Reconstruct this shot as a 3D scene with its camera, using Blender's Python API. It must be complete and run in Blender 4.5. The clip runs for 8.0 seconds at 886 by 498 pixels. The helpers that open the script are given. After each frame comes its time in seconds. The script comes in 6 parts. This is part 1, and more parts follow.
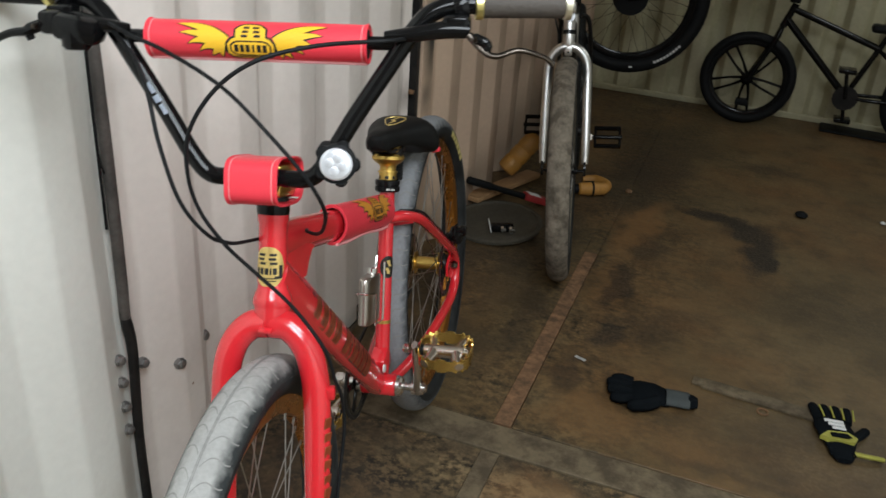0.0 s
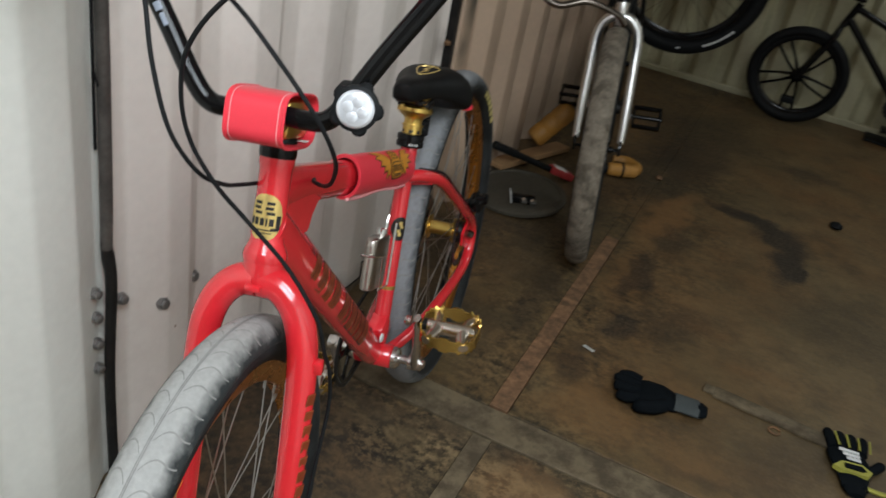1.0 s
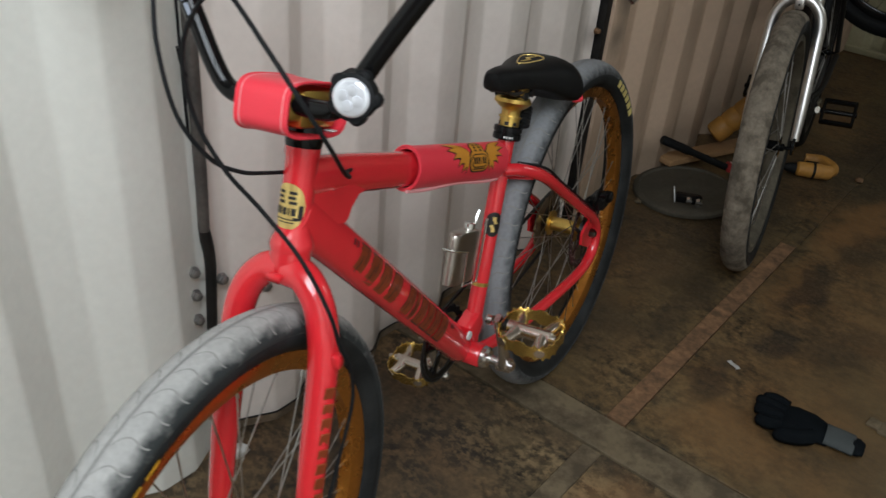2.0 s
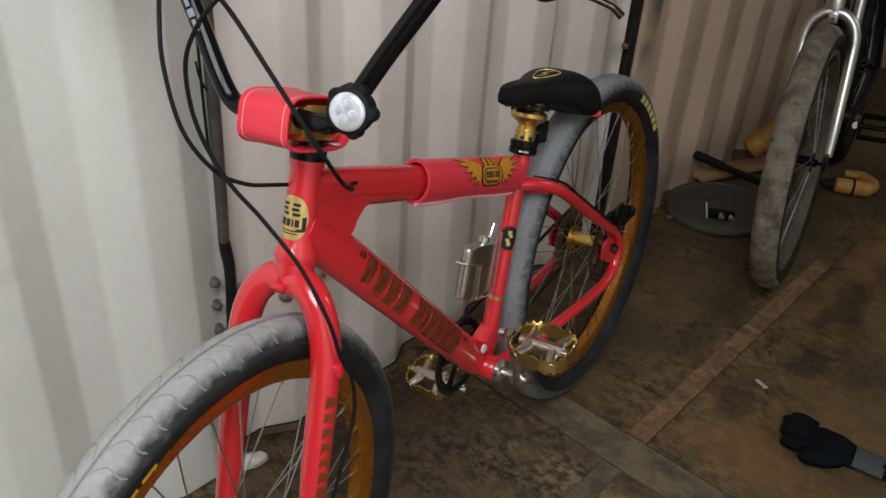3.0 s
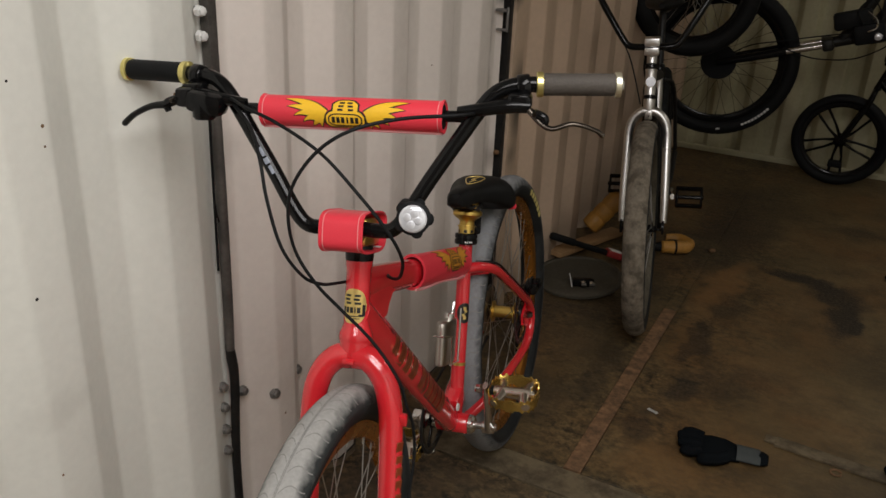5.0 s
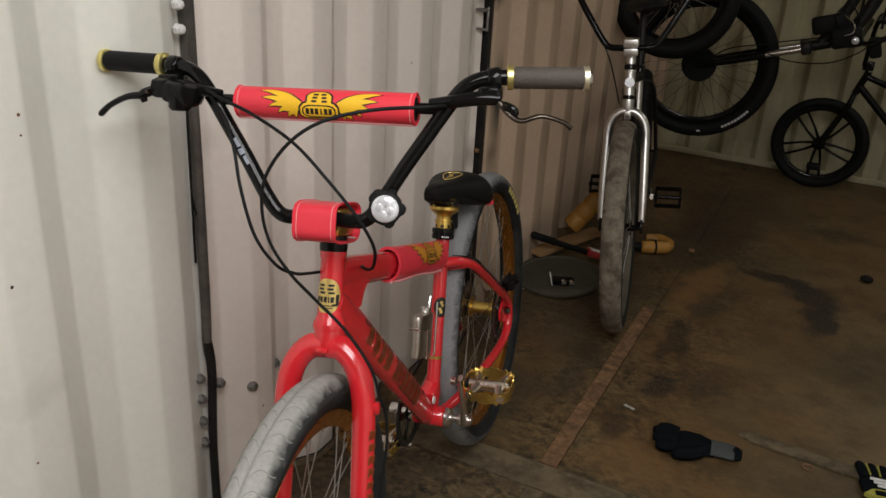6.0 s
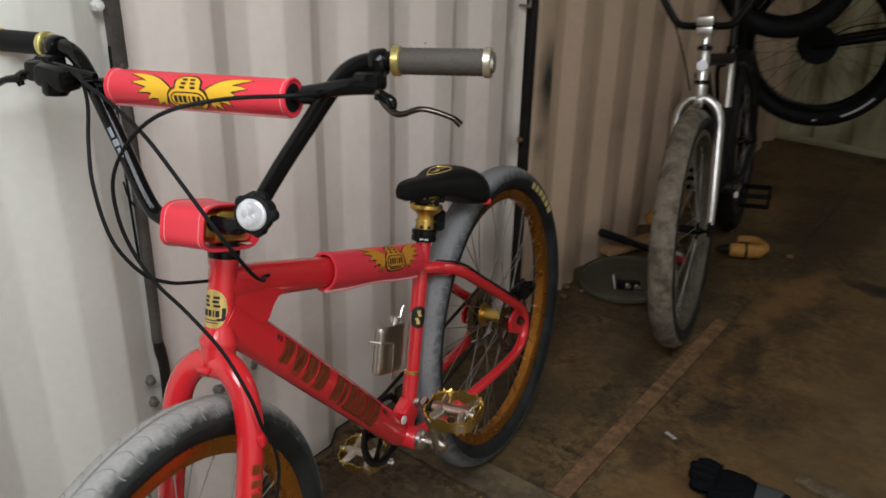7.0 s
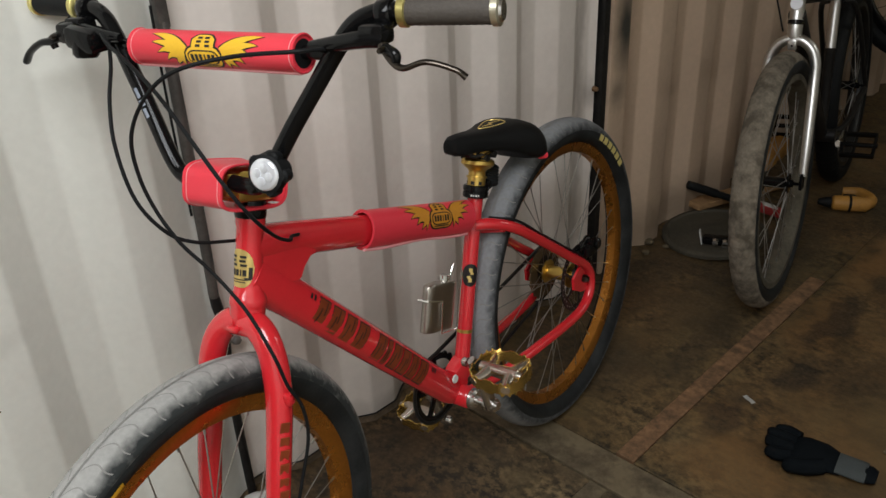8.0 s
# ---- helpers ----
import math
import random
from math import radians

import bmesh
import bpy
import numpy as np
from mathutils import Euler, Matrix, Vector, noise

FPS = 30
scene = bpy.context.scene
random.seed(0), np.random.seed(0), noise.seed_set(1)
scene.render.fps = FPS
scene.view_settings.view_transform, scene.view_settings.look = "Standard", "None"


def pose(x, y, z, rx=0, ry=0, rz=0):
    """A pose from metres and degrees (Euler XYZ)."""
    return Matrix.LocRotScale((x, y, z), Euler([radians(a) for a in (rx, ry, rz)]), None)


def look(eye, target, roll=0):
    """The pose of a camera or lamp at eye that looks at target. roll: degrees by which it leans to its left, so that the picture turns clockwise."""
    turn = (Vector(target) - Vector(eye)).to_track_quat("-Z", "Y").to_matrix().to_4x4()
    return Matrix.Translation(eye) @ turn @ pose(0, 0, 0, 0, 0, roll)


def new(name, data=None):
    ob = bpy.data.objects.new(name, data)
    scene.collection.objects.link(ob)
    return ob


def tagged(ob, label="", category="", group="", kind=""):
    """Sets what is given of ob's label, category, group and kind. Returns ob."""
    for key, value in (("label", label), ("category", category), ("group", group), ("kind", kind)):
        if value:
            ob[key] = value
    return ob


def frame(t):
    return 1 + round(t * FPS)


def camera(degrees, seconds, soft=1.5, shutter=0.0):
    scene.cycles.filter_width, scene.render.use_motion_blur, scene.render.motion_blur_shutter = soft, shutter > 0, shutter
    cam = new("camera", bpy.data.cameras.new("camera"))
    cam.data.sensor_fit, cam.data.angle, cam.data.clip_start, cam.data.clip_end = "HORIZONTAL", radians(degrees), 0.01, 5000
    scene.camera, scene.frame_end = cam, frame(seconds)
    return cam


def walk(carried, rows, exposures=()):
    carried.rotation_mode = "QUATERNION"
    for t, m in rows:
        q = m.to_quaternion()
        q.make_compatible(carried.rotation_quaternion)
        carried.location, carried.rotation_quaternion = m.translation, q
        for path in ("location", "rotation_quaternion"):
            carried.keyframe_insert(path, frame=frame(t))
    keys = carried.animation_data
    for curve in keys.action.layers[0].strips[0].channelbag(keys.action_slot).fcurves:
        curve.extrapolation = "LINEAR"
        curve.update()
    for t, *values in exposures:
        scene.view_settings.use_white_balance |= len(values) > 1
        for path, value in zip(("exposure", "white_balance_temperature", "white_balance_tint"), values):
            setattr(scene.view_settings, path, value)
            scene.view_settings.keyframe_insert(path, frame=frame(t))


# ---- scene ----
cam = camera(56.5, 8.0, shutter=0.5)
PATH = [
    (0, (0.952, -0.604, 1.339), (0.359, 1.083, 0.444), 4.1),
    (0.5, (0.899, -0.57, 1.313), (0.314, 1.109, 0.398), 8.1),
    (1, (0.893, -0.482, 1.286), (0.307, 1.157, 0.302), 11.4),
    (1.2, (0.898, -0.449, 1.286), (0.152, 1.098, 0.261), 9.3),
    (2.3, (1.099, -0.287, 1.298), (0.05, 1.045, 0.238), 5.1),
    (2.5, (1.101, -0.282, 1.301), (0.022, 1.032, 0.247), 4.6),
    (3, (1.107, -0.287, 1.299), (-0.007, 1.005, 0.255), 4.1),
    (3.3, (1.098, -0.315, 1.316), (-0.034, 0.981, 0.295), 2.7),
    (3.5, (1.077, -0.357, 1.337), (-0.069, 0.959, 0.359), 1.3),
    (3.7, (1.062, -0.444, 1.372), (-0.03, 0.992, 0.509), 0.9),
    (4, (1.042, -0.592, 1.386), (0.055, 0.949, 0.578), -0.9),
    (4.5, (1.028, -0.689, 1.399), (0.15, 0.92, 0.598), 2.1),
    (4.7, (1.033, -0.702, 1.4), (0.185, 0.924, 0.603), 2.6),
    (5.8, (1.068, -0.733, 1.385), (0.256, 0.921, 0.607), 2.9),
    (6, (1.076, -0.729, 1.388), (0.272, 0.929, 0.608), 3.3),
    (6.5, (1.142, -0.594, 1.361), (0.252, 1.015, 0.574), 2.5),
    (7, (1.264, -0.37, 1.363), (0.174, 1.085, 0.529), 1.3),
    (7.5, (1.315, -0.284, 1.353), (0.082, 0.99, 0.427), -2.3),
    (8, (1.325, -0.264, 1.354), (0.067, 0.978, 0.417), -2.5),
]
EXPOSURES = [(0, 0.45, 5680, 5), (1, 0.38, 5640, 5), (2.5, 0.15, 5700, 7), (3.5, 0.09, 6000, 9), (4.5, -0.21, 6350, 12), (6, -0.05, 6300, 11), (7, 0.06, 5900, 9), (8, 0.04, 6000, 8)]
walk(cam, [(t, look(eye, target, roll)) for t, eye, target, roll in PATH], EXPOSURES)

# ---- world and light ----
scene.view_settings.exposure = 0.0
world = bpy.data.worlds.new("world")
scene.world = world
world.use_nodes = True
world.node_tree.nodes["Background"].inputs[0].default_value = (0.9, 0.95, 1.0, 1)
world.node_tree.nodes["Background"].inputs[1].default_value = 0.004


def area_lamp(x, y, z, sx, sy, watts, colour):
    data = bpy.data.lights.new("unseen_area_lamp", "AREA")
    data.shape, data.size, data.size_y, data.energy, data.color = "RECTANGLE", sx, sy, watts, colour
    ob = new("unseen_area_lamp", data)
    ob.matrix_world = pose(x, y, z)
    return ob


area_lamp(1.35, -0.85, 2.36, 0.9, 1.9, 55, (1.0, 0.965, 0.92))
# Fill with no known fixture, added to brighten the far floor and end wall.
area_lamp(2.10, 3.35, 2.36, 0.36, 1.1, 6.6, (1.0, 0.95, 0.85))


# ---- materials ----
def material(name, base, rough=0.5, metal=0.0, vary=0.15, scale=8.0, fine=90.0, bump=0.1, coat=0.0, dirt=None, dirt_amount=0.0,
             dirt_scale=3.0, random_tint=0.0, bump_dist=0.002, dirt_low=0.45, dirt_high=0.75, spec=0.5, waves=0.0):
    """A surface with variation at two scales, fine relief, and dirt of its own shape."""
    m = bpy.data.materials.new(name)
    m.use_nodes = True
    t = m.node_tree
    n, link = t.nodes, t.links.new
    b = n["Principled BSDF"]
    co = n.new("ShaderNodeTexCoord")
    big, small = n.new("ShaderNodeTexNoise"), n.new("ShaderNodeTexNoise")
    for tex, sc, det in ((big, scale, 4), (small, fine, 6)):
        tex.inputs["Scale"].default_value, tex.inputs["Detail"].default_value = sc, det
        link(co.outputs["Object"], tex.inputs["Vector"])
    mixed = n.new("ShaderNodeMath")
    mixed.operation = "ADD"
    link(big.outputs["Fac"], mixed.inputs[0])
    link(small.outputs["Fac"], mixed.inputs[1])
    ramp = n.new("ShaderNodeMapRange")
    ramp.inputs["From Min"].default_value, ramp.inputs["From Max"].default_value = 0.6, 1.4
    ramp.inputs["To Min"].default_value, ramp.inputs["To Max"].default_value = 1 - vary, 1 + vary
    link(mixed.outputs[0], ramp.inputs["Value"])
    colour = n.new("ShaderNodeVectorMath")
    colour.operation = "SCALE"
    colour.inputs[0].default_value = base
    link(ramp.outputs[0], colour.inputs["Scale"])
    out = colour.outputs[0]
    if random_tint:
        info = n.new("ShaderNodeObjectInfo")
        r2 = n.new("ShaderNodeMapRange")
        r2.inputs["To Min"].default_value, r2.inputs["To Max"].default_value = 1 - random_tint, 1 + random_tint
        link(info.outputs["Random"], r2.inputs["Value"])
        c2 = n.new("ShaderNodeVectorMath")
        c2.operation = "SCALE"
        link(out, c2.inputs[0])
        link(r2.outputs[0], c2.inputs["Scale"])
        out = c2.outputs[0]
    rough_out = None
    if dirt:
        spots = n.new("ShaderNodeTexNoise")
        spots.inputs["Scale"].default_value, spots.inputs["Detail"].default_value = dirt_scale, 8
        spots.inputs["Roughness"].default_value = 0.65
        link(co.outputs["Object"], spots.inputs["Vector"])
        mask = n.new("ShaderNodeMapRange")
        mask.inputs["From Min"].default_value, mask.inputs["From Max"].default_value = dirt_low, dirt_high
        mask.inputs["To Max"].default_value = dirt_amount
        link(spots.outputs["Fac"], mask.inputs["Value"])
        mix = n.new("ShaderNodeMix")
        mix.data_type = "RGBA"
        link(mask.outputs[0], mix.inputs["Factor"])
        link(out, mix.inputs["A"])
        mix.inputs["B"].default_value = (*dirt, 1)
        out = mix.outputs["Result"]
        rr = n.new("ShaderNodeMapRange")
        rr.inputs["To Min"].default_value, rr.inputs["To Max"].default_value = rough, min(1, rough + 0.35)
        link(mask.outputs[0], rr.inputs["Value"])
        rough_out = rr.outputs[0]
    link(out, b.inputs["Base Color"])
    b.inputs["Roughness"].default_value = rough
    if rough_out:
        link(rough_out, b.inputs["Roughness"])
    b.inputs["Metallic"].default_value = metal
    b.inputs["Specular IOR Level"].default_value = spec
    b.inputs["Coat Weight"].default_value = coat
    b.inputs["Coat Roughness"].default_value = 0.08
    if bump:
        bp = n.new("ShaderNodeBump")
        bp.inputs["Strength"].default_value, bp.inputs["Distance"].default_value = bump, bump_dist
        link(small.outputs["Fac"], bp.inputs["Height"])
        link(bp.outputs[0], b.inputs["Normal"])
        if waves:
            swell = n.new("ShaderNodeTexNoise")
            swell.inputs["Scale"].default_value, swell.inputs["Detail"].default_value = 5.0, 2
            link(co.outputs["Object"], swell.inputs["Vector"])
            dent = n.new("ShaderNodeBump")
            dent.inputs["Strength"].default_value, dent.inputs["Distance"].default_value = 1.0, waves
            link(swell.outputs["Fac"], dent.inputs["Height"])
            link(dent.outputs[0], bp.inputs["Normal"])
    return m


WALL = material("white container paint", (0.735, 0.733, 0.675), 0.5, vary=0.05, scale=2.5, fine=60, bump=0.12,
                dirt=(0.30, 0.22, 0.15), dirt_amount=0.35, dirt_scale=2.2, dirt_low=0.55, dirt_high=0.85, waves=0.0035)
# White paint as before; the pink tint stands for warmer light past the rail.
WALL_MID = material("white container paint, pink light tinted in", (0.745, 0.68, 0.625), 0.5, vary=0.05, scale=2.5, fine=60, bump=0.12,
                    dirt=(0.32, 0.24, 0.19), dirt_amount=0.4, dirt_scale=2.2, dirt_low=0.52, dirt_high=0.85, waves=0.0035)
# Same paint beyond the seam: dirtier, and darkened to stand for weaker light.
WALL_DIM_DIRTY = material("dirty white container paint, dimmed", (0.57, 0.425, 0.305), 0.5, vary=0.08, scale=2.5, fine=60, bump=0.12,
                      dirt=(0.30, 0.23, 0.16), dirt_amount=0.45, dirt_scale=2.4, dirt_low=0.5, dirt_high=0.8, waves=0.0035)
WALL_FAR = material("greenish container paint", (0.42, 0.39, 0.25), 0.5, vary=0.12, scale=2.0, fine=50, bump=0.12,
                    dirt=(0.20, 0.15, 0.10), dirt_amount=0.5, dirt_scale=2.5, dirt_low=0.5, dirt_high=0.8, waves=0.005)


def smudge(m, marks):
    """Single smudges of (y, z, half width, half height, strength, colour) sprayed on a wall."""
    t = m.node_tree
    n, link = t.nodes, t.links.new
    b = n["Principled BSDF"]
    co = n.new("ShaderNodeTexCoord")
    tex = n.new("ShaderNodeTexNoise")
    tex.inputs["Scale"].default_value, tex.inputs["Detail"].default_value = 14, 6
    link(co.outputs["Object"], tex.inputs["Vector"])
    shift = n.new("ShaderNodeVectorMath")
    shift.operation = "MULTIPLY_ADD"
    link(tex.outputs["Color"], shift.inputs[0])
    shift.inputs[1].default_value = (0, 0.06, 0.06)
    link(co.outputs["Object"], shift.inputs[2])
    for y, z, ry, rz, strength, colour in marks:
        mp = n.new("ShaderNodeMapping")
        mp.vector_type = "TEXTURE"
        mp.inputs["Location"].default_value = (0, y + 0.03, z + 0.03)
        mp.inputs["Scale"].default_value = (1000, ry, rz)
        link(shift.outputs[0], mp.inputs["Vector"])
        size = n.new("ShaderNodeVectorMath")
        size.operation = "LENGTH"
        link(mp.outputs[0], size.inputs[0])
        r = n.new("ShaderNodeMapRange")
        for key, v in (("From Min", 0.25), ("From Max", 1.25), ("To Min", strength), ("To Max", 0.0)):
            r.inputs[key].default_value = v
        link(size.outputs["Value"], r.inputs["Value"])
        mix = n.new("ShaderNodeMix")
        mix.data_type = "RGBA"
        link(r.outputs[0], mix.inputs["Factor"])
        link(b.inputs["Base Color"].links[0].from_socket, mix.inputs["A"])
        mix.inputs["B"].default_value = (*colour, 1)
        link(mix.outputs["Result"], b.inputs["Base Color"])


SPRAY, BROWN_MARK = (0.035, 0.037, 0.032), (0.10, 0.075, 0.05)
# Brown marks: along the wall foot, by the rail, down the rib before the seam.
smudge(WALL_DIM_DIRTY, ((1.80, 0.79, 0.065, 0.13, 0.97, SPRAY), (1.78, 0.60, 0.045, 0.05, 0.5, SPRAY), (1.735, 1.125, 0.055, 0.045, 0.95, SPRAY), (2.2, 0.06, 0.6, 0.10, 0.5, BROWN_MARK), (3.4, 0.12, 1.0, 0.22, 0.6, BROWN_MARK)))
smudge(WALL, ((0.0, 0.62, 0.06, 0.03, 0.12, BROWN_MARK), (0.36, 0.18, 0.05, 0.16, 0.3, BROWN_MARK)))
smudge(WALL_MID, ((1.05, 0.03, 0.5, 0.04, 0.4, BROWN_MARK), (0.45, 0.93, 0.05, 0.03, 0.12, BROWN_MARK), (1.675, 0.62, 0.03, 0.05, 0.4, BROWN_MARK), (1.69, 1.115, 0.03, 0.03, 0.85, SPRAY), (1.63, 0.85, 0.022, 0.9, 0.35, BROWN_MARK)))
# For the unseen south wall: kept dark so glossy parts mirror less white.
DARK_BACK = material("dark brown unseen wall", (0.16, 0.12, 0.09), 0.6, vary=0.1, scale=2.5, fine=60, bump=0.12)
CEILING = material("ceiling paint", (0.6, 0.58, 0.54), 0.6, vary=0.06, scale=2, fine=40, bump=0.1)


def floor_material(name, base, soot, soot_low, soot_high, patches, clean, speck, stains):
    """Worn plywood: grain along x, warm and pale patches, fine soot, and single stains of (x, y, half width, half length, turn, strength)."""
    m = bpy.data.materials.new(name)
    m.use_nodes = True
    t = m.node_tree
    n, link = t.nodes, t.links.new
    b = n["Principled BSDF"]
    co = n.new("ShaderNodeTexCoord").outputs["Object"]

    def noise_at(scale, detail, stretch=(1, 1, 1), rough=0.6):
        mp = n.new("ShaderNodeMapping")
        mp.inputs["Scale"].default_value = stretch
        link(co, mp.inputs["Vector"])
        tex = n.new("ShaderNodeTexNoise")
        tex.inputs["Scale"].default_value, tex.inputs["Detail"].default_value, tex.inputs["Roughness"].default_value = scale, detail, rough
        link(mp.outputs[0], tex.inputs["Vector"])
        return tex

    def ranged(value, low, high, to_low=0.0, to_high=1.0):
        r = n.new("ShaderNodeMapRange")
        for key, v in (("From Min", low), ("From Max", high), ("To Min", to_low), ("To Max", to_high)):
            r.inputs[key].default_value = v
        link(value, r.inputs["Value"])
        return r.outputs[0]

    def mixed(fac, a, colour, kind="MIX"):
        x = n.new("ShaderNodeMix")
        x.data_type, x.blend_type = "RGBA", kind
        link(fac, x.inputs["Factor"])
        if isinstance(a, tuple):
            x.inputs["A"].default_value = (*a, 1)
        else:
            link(a, x.inputs["A"])
        x.inputs["B"].default_value = (*colour, 1)
        return x.outputs["Result"]

    def product(a, k):
        x = n.new("ShaderNodeMath")
        x.operation = "MULTIPLY"
        link(a, x.inputs[0])
        if isinstance(k, float):
            x.inputs[1].default_value = k
        else:
            link(k, x.inputs[1])
        return x.outputs[0]

    grain = noise_at(26, 5, (0.12, 1.6, 1))
    fine = noise_at(95, 6)
    col = mixed(ranged(noise_at(1.7, 3).outputs["Fac"], 0.42, 0.62), base, tuple(c * k for c, k in zip(base, (1.28, 0.98, 0.78))))
    col = mixed(product(ranged(noise_at(2.6, 5).outputs["Fac"], 0.48, 0.72), 0.7), col, tuple(c * k for c, k in zip(base, (1.6, 1.65, 1.8))))
    col = mixed(product(ranged(noise_at(7.5, 6).outputs["Fac"], 0.46, 0.66), 0.65), col, tuple(c * 0.5 for c in base))
    col = mixed(product(ranged(noise_at(4.3, 7, (1, 1.3, 1)).outputs["Fac"], 0.50, 0.68), 0.45), col, tuple(c * k for c, k in zip(base, (1.7, 1.6, 1.55))))
    col = mixed(product(ranged(grain.outputs["Fac"], 0.5, 0.75), 0.22), col, tuple(c * 0.45 for c in base))
    col = mixed(product(ranged(fine.outputs["Fac"], 0.5, 0.8), 0.5), col, tuple(c * 1.6 for c in base))
    area = ranged(noise_at(patches * 2.2, 5).outputs["Fac"], 0.36, 0.60, 0.25, 1.0)
    specks = ranged(noise_at(speck, 9, (1, 1.15, 1), 0.72).outputs["Fac"], soot_low, soot_high)
    wobble = noise_at(7, 5)
    shift = n.new("ShaderNodeVectorMath")
    shift.operation = "MULTIPLY_ADD"
    link(wobble.outputs["Color"], shift.inputs[0])
    shift.inputs[1].default_value = (0.22, 0.22, 0)
    link(co, shift.inputs[2])
    split = n.new("ShaderNodeSeparateXYZ")
    link(shift.outputs[0], split.inputs[0])
    trodden = ranged(split.outputs["X"], 0.78, 1.15, 1.0, clean)
    col = mixed(product(product(product(specks, area), trodden), soot), col, (0.012, 0.0095, 0.0055))
    for x, y, rx, ry, turn, strength in stains:
        mp = n.new("ShaderNodeMapping")
        mp.vector_type = "TEXTURE"
        mp.inputs["Location"].default_value = (x + 0.11, y + 0.11, 0)
        mp.inputs["Rotation"].default_value = (0, 0, radians(turn))
        mp.inputs["Scale"].default_value = (rx, ry, 1)
        link(shift.outputs[0], mp.inputs["Vector"])
        size = n.new("ShaderNodeVectorMath")
        size.operation = "LENGTH"
        link(mp.outputs[0], size.inputs[0])
        colour = (0.020, 0.015, 0.011) if strength > 0 else tuple(c * k for c, k in zip(base, (2.0, 1.5, 1.2)))
        col = mixed(product(ranged(size.outputs["Value"], 0.55, 1.15, abs(strength), 0.0), ranged(fine.outputs["Fac"], 0.3, 0.6, 0.6, 1.0)), col, colour)
    link(col, b.inputs["Base Color"])
    link(ranged(fine.outputs["Fac"], 0.3, 0.7, 0.45, 0.70), b.inputs["Roughness"])
    bp = n.new("ShaderNodeBump")
    bp.inputs["Strength"].default_value, bp.inputs["Distance"].default_value = 0.5, 0.002
    link(grain.outputs["Fac"], bp.inputs["Height"])
    link(bp.outputs[0], b.inputs["Normal"])
    return m


FLOOR = floor_material("worn plywood", (0.120, 0.082, 0.035), 0.9, 0.42, 0.60, 2.0, 0.3, 33, (
    (1.11, 2.62, 0.135, 0.12, 0, 1.0), (1.00, 2.71, 0.11, 0.06, -10, 1.0), (0.90, 2.755, 0.12, 0.035, -8, 1.0), (1.145, 2.40, 0.055, 0.20, 0, 1.0), (0.88, 1.75, 0.20, 0.10, 30, 0.35), (1.4, 2.1, 0.3, 0.2, 0, 0.3),
    (1.15, 3.45, 0.16, 0.06, 0, 0.6), (0.62, 3.6, 0.28, 0.30, 0, 0.5), (0.55, 2.85, 0.22, 0.38, 0, 0.5), (0.30, 2.02, 0.24, 0.12, 20, 0.5), (0.66, 3.2, 0.2, 0.3, 0, 0.7), (0.70, 2.48, 0.07, 0.30, -8, -0.65), (0.66, 1.95, 0.05, 0.30, 0, -0.3),
    (0.72, 1.62, 0.06, 0.09, 10, 0.8), (0.70, 1.95, 0.05, 0.20, -8, 0.75), (0.66, 1.35, 0.04, 0.12, 0, 0.6), (0.75, 2.3, 0.08, 0.14, 0, 0.6), (0.47, 1.6, 0.05, 0.25, 0, 0.5), (0.30, 1.35, 0.16, 0.14, 0, 0.5), (0.12, 1.75, 0.13, 0.28, 0, 0.5),
    (0.40, 2.35, 0.12, 0.3, 0, 0.55), (0.35, 1.75, 0.12, 0.18, 0, 0.4), (1.2, 1.12, 0.4, 0.025, 0, 0.35), (1.38, 1.28, 0.34, 0.24, 0, 0.38), (0.76, 1.17, 0.17, 0.10, 0, -0.35)))
FLOOR_NEAR = floor_material("stained plywood", (0.165, 0.118, 0.058), 1.0, 0.42, 0.55, 4.5, 1.0, 40, ((0.22, 0.66, 0.38, 0.22, 0, 0.62), (0.08, 0.40, 0.30, 0.30, 0, 0.3), (0.40, 0.90, 0.4, 0.04, 0, 0.5), (0.9, 0.90, 0.35, 0.03, 0, 0.5), (1.25, 0.82, 0.38, 0.2, 0, 0.35), (0.72, 0.84, 0.14, 0.10, 0, -0.3)))
STRIP = material("dusty steel strip", (0.155, 0.120, 0.070), 0.6, 0.1, vary=0.25, scale=6, fine=60, bump=0.3, dirt=(0.065, 0.048, 0.027),
                 dirt_amount=0.9, dirt_scale=11, dirt_low=0.42, dirt_high=0.60)
RUST = material("rusty steel", (0.245, 0.132, 0.062), 0.7, 0.1, vary=0.4, scale=8, fine=70, bump=0.5, dirt=(0.058, 0.040, 0.022),
                dirt_amount=0.85, dirt_scale=26, dirt_low=0.36, dirt_high=0.68)
FOOT = material("grimy flashing", (0.17, 0.125, 0.08), 0.75, vary=0.35, scale=9, fine=70, bump=0.4, dirt=(0.07, 0.05, 0.03), dirt_amount=0.8, dirt_scale=14, dirt_low=0.42, dirt_high=0.62)
BARE_STEEL = material("grey steel", (0.30, 0.29, 0.28), 0.45, 0.8, vary=0.2, scale=10, fine=80, bump=0.2)
BLACK_STEEL = material("black painted steel", (0.014, 0.0135, 0.013), 0.4, 0.1, vary=0.3, scale=20, fine=120, bump=0.2,
                       dirt=(0.07, 0.06, 0.05), dirt_amount=0.3, dirt_scale=15, spec=0.25)
RED = material("red gloss paint", (0.64, 0.019, 0.028), 0.22, vary=0.05, scale=10, fine=200, bump=0.02, coat=1.0)
VINYL = material("red vinyl", (0.76, 0.042, 0.066), 0.38, vary=0.06, scale=14, fine=500, bump=0.15)
